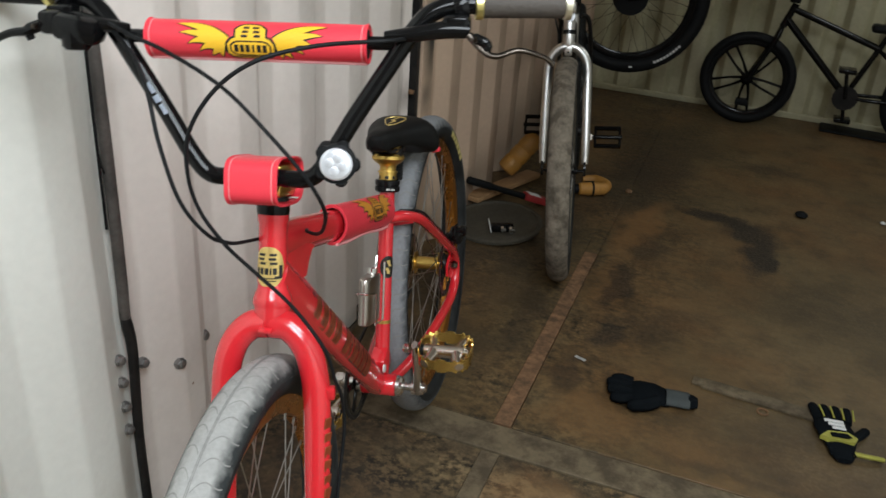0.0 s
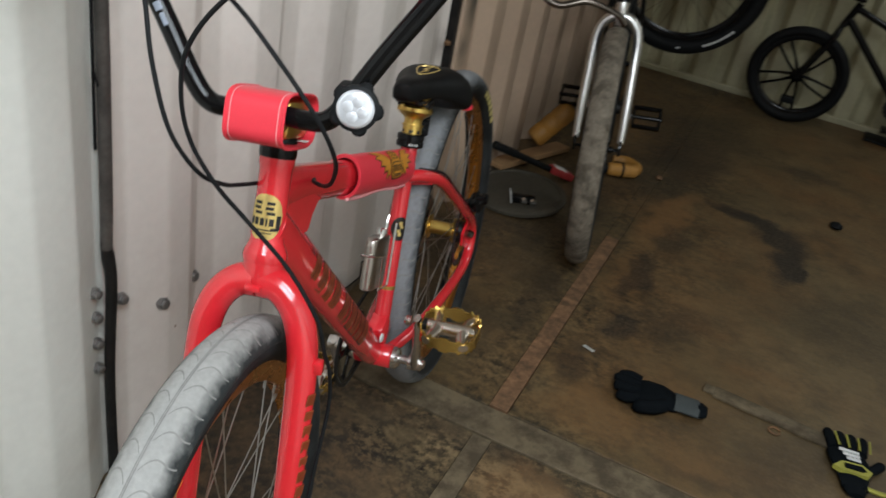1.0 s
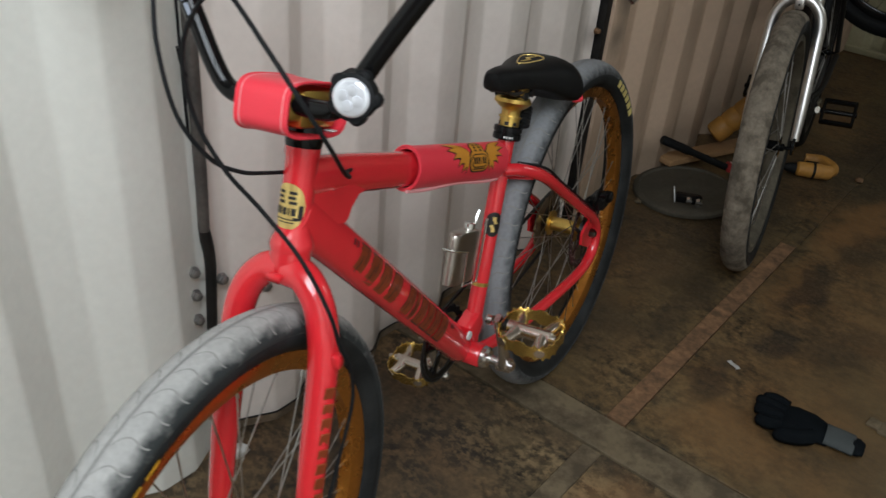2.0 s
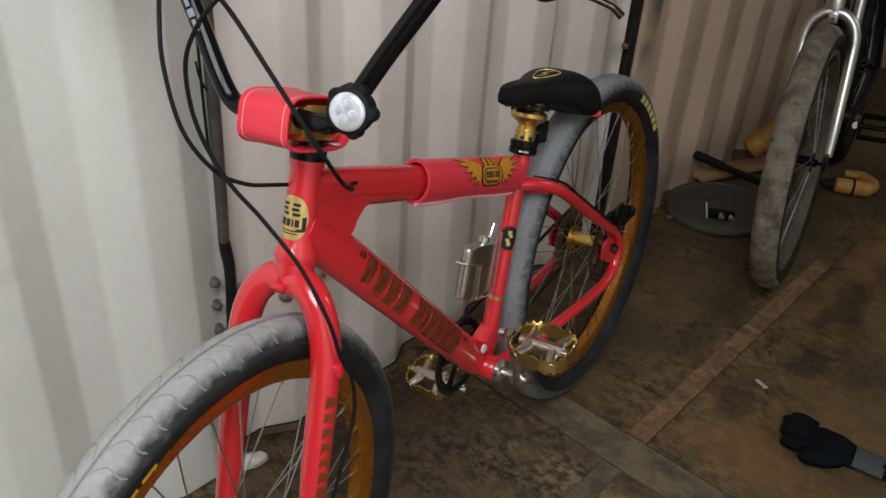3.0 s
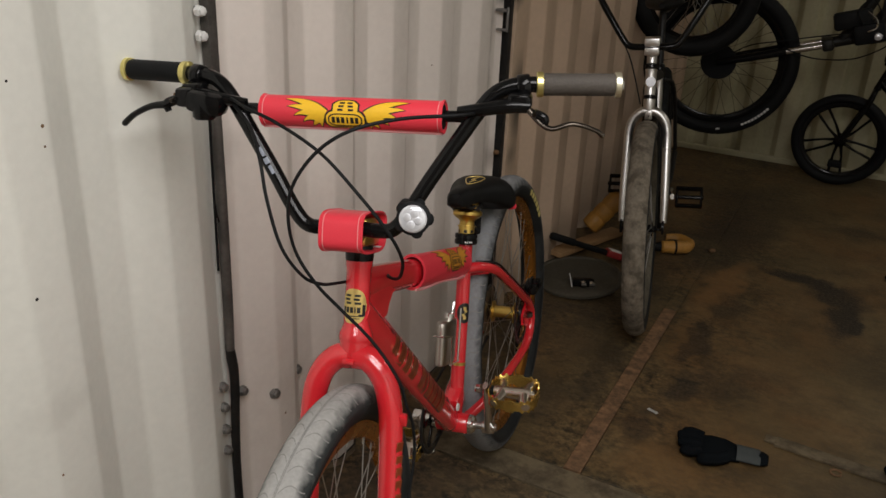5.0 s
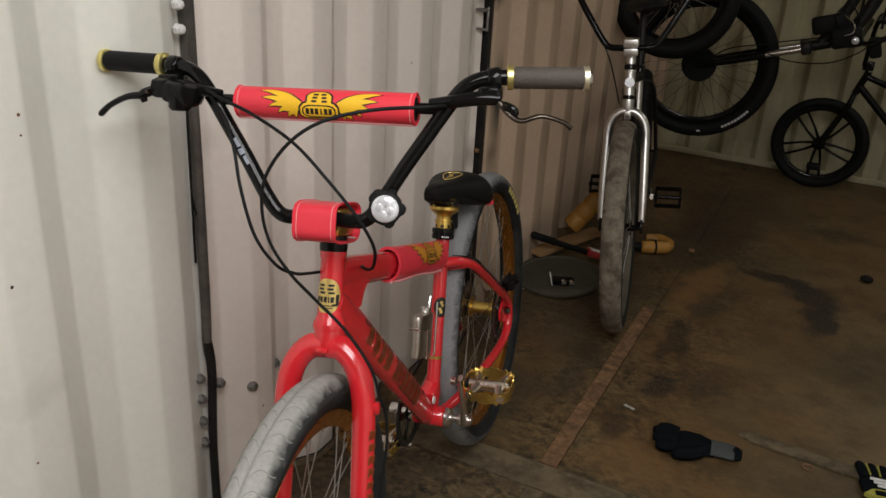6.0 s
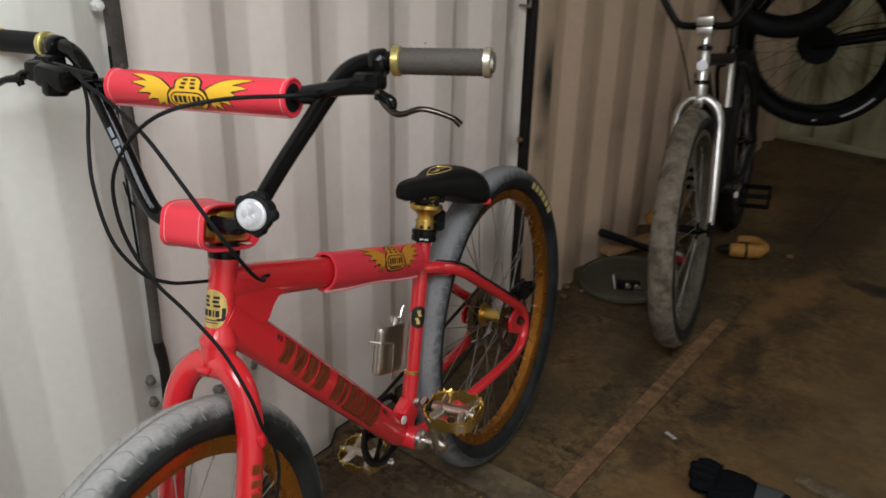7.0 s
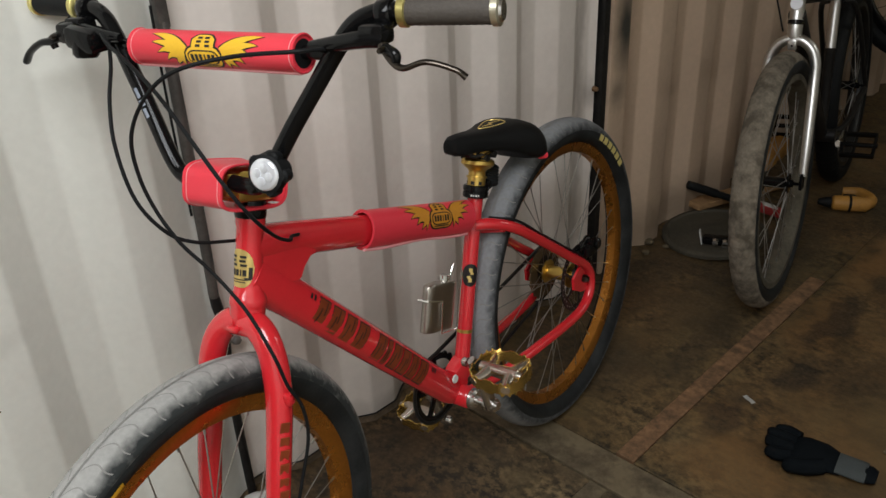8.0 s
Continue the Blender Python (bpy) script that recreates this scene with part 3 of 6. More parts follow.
def wheel(parent, m, radius, half, depth, tyre_mat, tread_mat, rim_mat, hub_mat, spokes=36, tread=tread_plain, fine=240,
          rim_deep=0.034, rim_half=0.017, spoke_mat=None, hub_r=0.016, hub_half=0.05, flange=0.029, reach=1.25, groove=None):
    """A spoked wheel, its axle along y: hub > tyre, tread, rim, spokes."""
    bm = NEW()
    lathe(bm, (0, -hub_half, 0), (0, hub_half, 0), [(0, 0.006), (0.02, 0.011), (0.12, 0.011), (0.13, flange), (0.17, flange), (0.19, hub_r),
          (0.81, hub_r), (0.83, flange), (0.87, flange), (0.88, 0.011), (0.98, 0.011), (1, 0.006)], 24)
    lathe(bm, (0, -hub_half - 0.018, 0), (0, hub_half + 0.018, 0), [(0, 0.005), (1, 0.005)], 12)
    hub = part("wheel", bm, hub_mat, parent)
    hub.matrix_local = m
    mid = radius - depth
    bm = NEW()
    prof = [(half * math.sin(a) * 0.985, mid + (depth - 0.001) * math.cos(a)) for a in np.linspace(-2.62, 2.62, 21)]
    revolve(bm, prof, 120)
    part("tyre", bm, tyre_mat, hub)
    bm = NEW()
    turns, cross = np.linspace(0, 2 * math.pi, fine, endpoint=False), np.linspace(-reach, reach, 23)
    rows = []
    for a in turns:
        row = []
        for s in cross:
            lift = tread(a, s) + 0.0008 if abs(s) < reach - 0.02 else -0.001
            r = mid + (depth + lift) * math.cos(s)
            row.append(bm.verts.new((r * math.cos(a), (half + lift) * math.sin(s), r * math.sin(a))))
        rows.append(row)
    for i in range(fine):
        a, b = rows[i], rows[(i + 1) % fine]
        for k in range(len(cross) - 1):
            bm.faces.new((a[k], b[k], b[k + 1], a[k + 1]))
    part("tread", bm, tread_mat, hub, "dusty grey tread")
    if groove:
        bm = NEW()
        for k in range(72):
            for side in (-1, 1):
                def on_tread(s, w):
                    a = (k + 0.5 * (side > 0)) * 2 * math.pi / 72 + 0.075 * math.sin(1.5 * s) + 0.018 * math.sin(5 * s) + w * 0.0011 / radius
                    r = mid + (depth + 0.0010) * math.cos(s)
                    return (r * math.cos(a), side * (half + 0.0010) * math.sin(s), r * math.sin(a))
                sheet(bm, np.linspace(0.10, min(reach - 0.12, 1.15), 12), (-1, 1), on_tread)
        for w in (-0.03, 0.03):
            sheet(bm, np.linspace(0, 2 * math.pi, 181), (w - 0.018, w + 0.018),
                  lambda a, s: ((mid + (depth + 0.0010) * math.cos(s)) * math.cos(a), (half + 0.0010) * math.sin(s), (mid + (depth + 0.0010) * math.cos(s)) * math.sin(a)))
        part("tread_pattern", bm, groove, hub, "thin curved sipes", smooth=False)
    bm = NEW()
    out = mid - depth * 0.80
    revolve(bm, [(-rim_half, out + 0.004), (-rim_half, out - 0.012), (-rim_half * 0.6, out - rim_deep), (rim_half * 0.6, out - rim_deep),
                 (rim_half, out - 0.012), (rim_half, out + 0.004)], 96)
    part("rim", bm, rim_mat, hub)
    if spokes:
        inner, outer = flange - 0.004, out - rim_deep + 0.003
        for side in (-1, 1):
            for lace in (-1, 1):
                bm = NEW()
                a = 0.62 * lace
                sweep(bm, [(inner * math.cos(a), side * hub_half * 0.7, inner * math.sin(a)), (outer, side * 0.004, 0)], 0.0011, 6)
                sweep(bm, [(outer - 0.014, side * 0.005, 0), (outer + 0.002, side * 0.004, 0)], 0.0021, 6)
                first = part("spoke", bm, spoke_mat or SPOKE, hub)
                step = spokes // 4
                phase = {(-1, -1): 0, (-1, 1): 1, (1, -1): 2, (1, 1): 3}[(side, lace)] * 2 * math.pi / spokes
                for k in range(step):
                    ob = first if k == 0 else new("spoke", first.data)
                    ob.parent = hub
                    ob.matrix_local = Matrix.Rotation(phase + k * 2 * math.pi / step, 4, "Y")
    return hub


def sleeve(bm, a, b, outer, inner, flat=(1, 1), ref=(0, 1, 0), seg=28, rows=6, power=1.0):
    """A hollow wrap between two points, open at both ends. power under 1 squares it off."""
    a, b = Vector(a), Vector(b)
    d = (b - a).normalized()
    side = (Vector(ref) - d * d.dot(Vector(ref))).normalized()
    other = d.cross(side)
    shape = lambda v: math.copysign(abs(v) ** power, v)
    ring = lambda c, r: [bm.verts.new(c + (side * shape(math.cos(t)) * flat[0] + other * shape(math.sin(t)) * flat[1]) * r)
                         for t in (2 * math.pi * k / seg for k in range(seg))]
    outs = [ring(a + (b - a) * i / rows, outer) for i in range(rows + 1)]
    ins = [ring(a + (b - a) * i / rows, inner) for i in range(rows + 1)]
    for rings in (outs, list(reversed(ins))):
        for r0, r1 in zip(rings, rings[1:]):
            for k in range(seg):
                bm.faces.new((r0[k], r0[(k + 1) % seg], r1[(k + 1) % seg], r1[k]))
    for r0, r1 in ((ins[0], outs[0]), (outs[-1], ins[-1])):
        for k in range(seg):
            bm.faces.new((r0[k], r0[(k + 1) % seg], r1[(k + 1) % seg], r1[k]))
    bmesh.ops.recalc_face_normals(bm, faces=bm.faces)
    return bm


def wing_print(parent, place, size, gold, dark):
    """Two feathered wings and a plaque between them, as flat print on a surface: place(a, b, lift)."""
    black, bright, marks = NEW(), NEW(), NEW()

    def feather(bm, root, mid, tip, wide, lift, longer):
        r, t = Vector(root), Vector(tip)
        m = Vector(mid) * 2 - (r + t) / 2
        t = t + (t - m).normalized() * longer

        def at(s, w):
            p = r * (1 - s) ** 2 + m * 2 * s * (1 - s) + t * s * s
            d = ((m - r) * (1 - s) + (t - m) * s).normalized()
            half = wide * (1 - s ** 2.4) + 0.003
            return place((p.x - d.y * w * half) * size, (p.y + d.x * w * half) * size, lift)
        sheet(bm, np.linspace(0, 1, 11), np.linspace(-1, 1, 4), at)

    plumes = (((0.33, 0.00), (0.63, 0.165), (0.98, 0.23), 0.062), ((0.36, -0.02), (0.66, 0.085), (0.93, 0.10), 0.050),
              ((0.38, -0.06), (0.61, 0.015), (0.82, -0.03), 0.048), ((0.38, -0.10), (0.55, -0.055), (0.68, -0.13), 0.046),
              ((0.37, -0.08), (0.46, -0.12), (0.53, -0.21), 0.046), ((0.36, 0.02), (0.39, -0.10), (0.40, -0.23), 0.040))
    for side in (-1, 1):
        for k, (root, mid, tip, wide) in enumerate(plumes):
            root, mid, tip = ((side * p[0], p[1]) for p in (root, mid, tip))
            feather(black, root, mid, tip, wide + 0.022, 0.0003 + 0.00003 * k, 0.03)
            feather(bright, root, mid, tip, wide, 0.0007 + 0.00003 * k, 0.0)

    def pill(bm, cx, cy, w, h, lift, power=6):
        def at(s, v):
            squeeze = max((1 - abs(s) ** power) ** 0.5 if abs(s) < 1 else 0.0, 0.42)
            return place((cx + s * w) * size, (cy + v * h * squeeze) * size, lift)
        sheet(bm, np.linspace(-1, 1, 13), np.linspace(-1, 1, 7), at)

    pill(black, 0, -0.085, 0.335, 0.165, 0.0010)
    pill(black, 0, 0.10, 0.225, 0.155, 0.0010, 3)
    pill(bright, 0, -0.085, 0.307, 0.140, 0.0013)
    pill(bright, 0, 0.10, 0.197, 0.130, 0.0013, 3)
    pill(marks, 0, -0.080, 0.275, 0.098, 0.0016)
    pill(bright, 0, -0.080, 0.252, 0.080, 0.0019)

    def block(cx, cy, w, h, lift):
        sheet(marks, np.linspace(cx - w, cx + w, 4), np.linspace(cy - h, cy + h, 5), lambda a, b: place(a * size, b * size, lift))

    for k in range(6):
        block(-0.188 + 0.075 * k, -0.078, 0.027 if k != 3 else 0.013, 0.046, 0.0022)
    pill(marks, 0, -0.195, 0.22, 0.010, 0.0016)
    for k in range(3):
        block(-0.070 + 0.012 * (k - 1), 0.125 + 0.054 * (k - 1), 0.042, 0.016, 0.0016)
        block(0.078 - 0.010 * (k - 1), 0.125 + 0.054 * (k - 1), 0.042, 0.016, 0.0016)
    part("print_outline", black, dark, parent, "black outline print", smooth=False)
    part("wing_print", bright, gold, parent, "yellow winged emblem print", smooth=False)
    part("print_bar", marks, dark, parent, "black marks on the emblem", smooth=False)


# ---- the red bicycle ----
HEADING, LEAN = radians(9.2), radians(5.2)
fwd = Vector((math.sin(HEADING), -math.cos(HEADING), 0))
flatleft = Vector((math.cos(HEADING), math.sin(HEADING), 0))
bike_up = Vector((0, 0, 1)) * math.cos(LEAN) - flatleft * math.sin(LEAN)
bike_left = flatleft * math.cos(LEAN) + Vector((0, 0, 1)) * math.sin(LEAN)


def axes_pose(origin, x, y, z):
    m = Matrix((x, y, z)).transposed().to_4x4()
    m.translation = origin
    return m


bike = thing("bicycle", axes_pose(Vector((0.315, 1.101, 0.374)) - 0.010 * bike_left, fwd, bike_left, bike_up),
             "red cruiser bicycle with gold parts leaning on the wall", "bicycle")
HEAD_LOW, HEAD_DIR = Vector((0.865, 0, 0.36)), Vector((-0.325, 0, 1)).normalized()
STEER = Matrix.Translation(HEAD_LOW) @ Matrix.Rotation(radians(7.0), 4, HEAD_DIR) @ Matrix.Translation(-HEAD_LOW)
FORK_STEER = Matrix.Translation(HEAD_LOW) @ Matrix.Rotation(radians(4.8), 4, HEAD_DIR) @ Matrix.Translation(-HEAD_LOW)
BB = Vector((0.412, 0, -0.068))
AXLE = Vector((1.035, -0.003, -0.028))


def steered(bm):
    bmesh.ops.transform(bm, matrix=STEER, verts=bm.verts)
    return bm


def fork_steered(bm):
    bmesh.ops.transform(bm, matrix=FORK_STEER, verts=bm.verts)
    return bm


# frame
bm = NEW()
lathe(bm, HEAD_LOW + HEAD_DIR * 0.012, HEAD_LOW + HEAD_DIR * 0.139,
      [(0, 0.026), (0.05, 0.0275), (0.10, 0.0262), (0.19, 0.0212), (0.26, 0.0199), (0.5, 0.0198), (0.9, 0.0198), (0.94, 0.0215), (1, 0.0215)], 32)
frame_body = part("frame", bm, RED, bike)
bm = NEW()
sweep(bm, [(0.848, 0, 0.415), (0.7875, 0, 0.350), (0.60, 0, 0.140), (0.4445, 0, -0.035), (0.425, 0, -0.056)],
      [0.034, 0.0325, 0.0315, 0.030, 0.026], 24, (0.62, 1.0))
down_tube = part("down_tube", bm, RED, frame_body)
bm = NEW()
sweep(bm, [(0.838, 0, 0.455), (0.76, 0, 0.432), (0.61, 0, 0.381), (0.45, 0, 0.327), (0.285, 0, 0.272)],
      [0.030, 0.0275, 0.0265, 0.0225, 0.019], 24, (0.66, 1.0))
part("top_tube", bm, RED, frame_body)
bm = NEW()
prism(bm, [(0.845, 0.47), (0.852, 0.39), (0.80, 0.375), (0.772, 0.366), (0.762, 0.371), (0.752, 0.384), (0.735, 0.395), (0.705, 0.394), (0.75, 0.425)],
      -0.0165, 0.0165, lambda a, b, c: (a, c, b))
bmesh.ops.bevel(bm, geom=[e for e in bm.edges if abs(e.verts[0].co.y - e.verts[1].co.y) < 1e-6], offset=0.006, segments=3, affect="EDGES")
part("gusset", bm, RED, frame_body)
bm = NEW()
sweep(bm, [(0.273, 0, 0.322), (0.398, 0, -0.055)], 0.0158, 20)
part("seat_tube", bm, RED, frame_body)
bm = NEW()
lathe(bm, BB + Vector((0, -0.036, 0)), BB + Vector((0, 0.036, 0)), [(0, 0.021), (0.04, 0.023), (0.96, 0.023), (1, 0.021)], 24)
box(bm, (0.395, 0, -0.02), (0.05, 0.036, 0.05), 0.010, Matrix.Rotation(radians(20), 3, "Y"))
part("bottom_bracket_shell", bm, RED, frame_body)
for side in (-1, 1):
    bm = NEW()
    loop = spline([(0.300, side * 0.008, 0.262), (0.275, side * 0.030, 0.258), (0.225, side * 0.052, 0.232), (0.15, side * 0.060, 0.175),
                   (0.03, side * 0.066, 0.082), (-0.035, side * 0.068, 0.032), (-0.062, side * 0.068, -0.006), (-0.058, side * 0.068, -0.046),
                   (-0.028, side * 0.068, -0.072), (0.03, side * 0.067, -0.080), (0.15, side * 0.062, -0.074), (0.27, side * 0.052, -0.068),
                   (0.35, side * 0.036, -0.066), (0.395, side * 0.022, -0.066)], 5)
    sweep(bm, loop, 0.0118, 14)
    part("loop_stay", bm, RED, frame_body)
    bm = NEW()
    prism(bm, [(-0.058, 0.02), (-0.02, 0.03), (0.014, 0.014), (0.014, -0.014), (-0.02, -0.035), (-0.055, -0.04)], side * 0.060, side * 0.066,
          lambda a, b, c: (a, c, b))
    part("dropout", bm, RED, frame_body)
bm = NEW()
sweep(bm, [(0.255, 0.046, 0.243), (0.262, 0.0, 0.236), (0.255, -0.046, 0.243)], 0.009, 10)
part("stay_bridge", bm, RED, frame_body)

# seat
bm = NEW()
lathe(bm, (0.2765, 0, 0.311), (0.269, 0, 0.335), [(0, 0.023), (0.1, 0.0255), (0.45, 0.0255), (0.48, 0.0235), (0.55, 0.0235), (0.58, 0.0255), (0.9, 0.0255), (1, 0.023)], 24)
box(bm, (0.246, 0.0, 0.326), (0.026, 0.030, 0.020), 0.005)
collar = part("seat_collar", bm, BLACK, bike, "black seat clamp")
bm = NEW()
ridges = [(0, 0.010), (0.06, 0.017)] + [(0.1 + 0.8 * k / 12, 0.0205 if k % 2 else 0.0190) for k in range(13)] + [(0.95, 0.016), (1, 0.009)]
lathe(bm, (0.2285, 0, 0.316), (0.2165, 0, 0.360), ridges, 20)
part("clamp_knob", bm, RUBBER, collar, "ridged black rubber knob")
for k in range(4):
    bm = NEW()
    a0 = 0.20 + 0.19 * k
    sheet(bm, np.linspace(a0, a0 + (0.09 if k % 2 else 0.13), 4), np.linspace(0.0040, 0.0075, 3),
          lambda a, h: Vector((0.2765, 0, 0.311)) + Vector((-0.298, 0, 0.955)) * h + (Vector((0.955, 0, 0.298)) * math.cos(a) + Vector((0, 1, 0)) * math.sin(a)) * 0.0259)
    part("collar_print", bm, WHITE, collar, smooth=False)
bm = NEW()
lathe(bm, (0.270, 0, 0.333), (0.2535, 0, 0.384), [(0, 0.018), (0.30, 0.018), (0.31, 0.0205), (0.36, 0.0205), (0.37, 0.017), (0.52, 0.0165), (0.60, 0.019), (0.68, 0.026), (0.80, 0.033), (0.92, 0.033), (1, 0.029)], 24)
box(bm, (0.249, 0, 0.402), (0.046, 0.050, 0.018), 0.003)
box(bm, (0.250, 0, 0.391), (0.034, 0.040, 0.012), 0.003)
post = part("seat_post", bm, GOLD, bike, "gold anodised seat post")
for h0, h1, r, lots in ((0.003, 0.0095, 0.0183, 3),):
    for k in range(lots):
        bm = NEW()
        a0 = -0.9 + 2.6 * k / lots
        sheet(bm, np.linspace(a0, a0 + (0.30, 0.42, 0.36)[k], 5), np.linspace(h0, h1, 3),
              lambda a, h: Vector((0.270, 0, 0.333)) + Vector((-0.308, 0, 0.951)) * h + (Vector((0.951, 0, 0.308)) * math.cos(a) + Vector((0, 1, 0)) * math.sin(a)) * (r + 0.0003))
        part("post_print", bm, PRINT_BLACK, post, "black block print round the post", smooth=False)
for k in range(3):
    bm = NEW()
    box(bm, (0.2725, -0.014 + 0.014 * k, 0.402), (0.003, 0.008, 0.009), 0.0006, segments=1)
    part("clamp_slot", bm, BLACK, post, "black slot in the clamp", smooth=False)
for k in (-1, 1):
    bm = NEW()
    sweep(bm, [(0.250 + 0.012 * k, -0.030, 0.390), (0.250 + 0.012 * k, 0.030, 0.390)], 0.0072, 12)
    part("clamp_bolt", bm, BLACK_STEEL, post, "black clamp bolt")
for side in (-1, 1):
    bm = NEW()
    sweep(bm, spline([(0.325, side * 0.012, 0.424), (0.295, side * 0.021, 0.403), (0.23, side * 0.022, 0.397), (0.17, side * 0.026, 0.392),
                      (0.12, side * 0.036, 0.375)], 4), 0.0036, 8)
    part("saddle_rail", bm, BLACK_STEEL, bike)
bm = NEW()
rows = []
stations = [(0.344, 0.006, 0.442, 0.428), (0.340, 0.016, 0.449, 0.420), (0.326, 0.023, 0.452, 0.413), (0.297, 0.028, 0.449, 0.409), (0.26, 0.034, 0.442, 0.402),
            (0.225, 0.046, 0.438, 0.391), (0.19, 0.062, 0.437, 0.375), (0.162, 0.072, 0.435, 0.359), (0.136, 0.078, 0.430, 0.347),
            (0.116, 0.076, 0.421, 0.343), (0.101, 0.067, 0.408, 0.347), (0.092, 0.050, 0.392, 0.356), (0.090, 0.02, 0.382, 0.366)]
for x, w, top, low in stations:
    mid, half = (top + low) / 2, (top - low) / 2
    rows.append([bm.verts.new((x, w * math.copysign(abs(math.cos(a)) ** 0.75, math.cos(a)), mid + half * math.copysign(abs(math.sin(a)) ** 0.7, math.sin(a))
                               - 0.35 * half * (abs(math.cos(a)) ** 3)))
                 for a in (2 * math.pi * k / 28 for k in range(28))])
for r0, r1 in zip(rows, rows[1:]):
    for k in range(28):
        bm.faces.new((r0[k], r0[(k + 1) % 28], r1[(k + 1) % 28], r1[k]))
bm.faces.new(rows[0])
bm.faces.new(list(reversed(rows[-1])))
bmesh.ops.recalc_face_normals(bm, faces=bm.faces)
saddle = part("saddle", bm, SADDLE, bike, "padded black saddle")
for side in (-1, 1):
    bm = NEW()
    box(bm, (0.111, side * 0.060, 0.352), (0.034, 0.022, 0.014), 0.005, Matrix.Rotation(side * radians(38), 3, "Z"))
    part("corner_trim", bm, VINYL, saddle, "red corner trim")
bm = NEW()
ring = [(0.196 + 0.036 * math.cos(a) * (1 + 0.25 * math.cos(a)), 0.0195 * math.sin(a) * (1 - 0.42 * math.cos(a))) for a in np.linspace(0, 2 * math.pi, 28, endpoint=False)]
crown = lambda x, y: float(np.interp(-x, [-q[0] for q in stations], [q[2] for q in stations])) + 0.0006 - 0.0009 * (y / 0.017) ** 2
sweep(bm, [(x, y, crown(x, y)) for x, y in ring], 0.0013, 6, close=True)
sweep(bm, [(x, y, crown(x, y)) for x, y in ((0.222, -0.005), (0.203, 0.004), (0.199, -0.004), (0.172, 0.005))], [0.0012, 0.0030, 0.0030, 0.0012], 6, (1, 0.5))
part("saddle_print", bm, BADGE_GOLD, saddle, "gold bolt print")

# fork and front wheel
for side in (-1, 1):
    bm = NEW()
    leg = spline([(0.873, side * 0.004, 0.350), (0.875, side * 0.027, 0.346), (0.883, side * 0.049, 0.325), (0.893, side * 0.062, 0.290),
                  (0.906, side * 0.067, 0.240), (0.938, side * 0.069, 0.135), (0.967, side * 0.069, 0.028), (0.979, side * 0.069, -0.008)], 6)
    sweep(bm, leg, [0.0215, 0.0205, 0.0200, 0.0200, 0.0195, 0.0185, 0.0165, 0.0135], 20)
    fork_leg = part("fork_leg", fork_steered(bm), RED, bike)
    bm = NEW()
    prism(bm, [(0.967, 0.008), (0.990, 0.012), (1.051, -0.018), (1.049, -0.046), (0.977, -0.034)], side * 0.0665, side * 0.0725, lambda a, b, c: (a, c, b))
    part("fork_dropout", fork_steered(bm), RED, fork_leg)
    if side > 0:
        bm = NEW()
        box(bm, (0.903, 0.088, 0.262), (0.014, 0.012, 0.018), 0.003)
        part("hose_guide", fork_steered(bm), RED, fork_leg, "small red hose guide")
    if side > 0:
        for k in range(9):
            bm = NEW()
            s = k / 8
            x, z = 0.912 + 0.046 * s, 0.222 - 0.160 * s
            tall = (0.016, 0.013, 0.016)[k % 3]
            box(bm, (x + 0.0075, 0.0850 + 0.001 * s, z), (0.014, 0.0022, tall), 0.0006, Matrix.Rotation(radians(-24), 3, "Z") @ Matrix.Rotation(radians(-18), 3, "Y"), 1)
            part("fork_print", fork_steered(bm), PRINT_BRONZE, fork_leg, "dark block print down the leg", smooth=False)
bm = NEW()
lathe(bm, HEAD_LOW + HEAD_DIR * -0.026, HEAD_LOW + HEAD_DIR * 0.012, [(0, 0.018), (0.2, 0.024), (0.8, 0.0255), (1, 0.0255)], 28)
box(bm, (0.897, 0.0, 0.352), (0.010, 0.020, 0.008), 0.003)
part("fork_crown", fork_steered(bm), RED, bike)
front = wheel(bike, FORK_STEER @ Matrix.Translation(AXLE), 0.3625, 0.033, 0.031, SIDEWALL, TREAD, RIM_GOLD, GOLD, rim_deep=0.029, groove=GROOVE, reach=1.50)
rear = wheel(bike, Matrix.Translation((-0.032, 0.002, -0.004)), 0.369, 0.036, 0.030, SIDEWALL, TREAD_REAR, RIM_GOLD, GOLD, rim_deep=0.024, hub_r=0.016, flange=0.029, hub_half=0.043, reach=1.45, groove=GROOVE)


def sidewall_print(hub, first, last, letters, radius, tall, mat, label, half=0.035, depth=0.030, mid=0.344):
    bm = NEW()
    for k in range(letters):
        a0 = first + (last - first) * (k + 0.12) / letters
        a1 = first + (last - first) * (k + 0.88) / letters
        def at(a, r):
            y = half * math.sqrt(max(0.0, 1 - ((r - mid) / depth) ** 2)) + 0.0006
            return (r * math.cos(a), y, r * math.sin(a))
        sheet(bm, np.linspace(a0, a1, 4), np.linspace(radius - tall / 2, radius + tall / 2, 4), lambda a, r: at(-a, r))
    part("sidewall_print", bm, mat, hub, label, smooth=False)


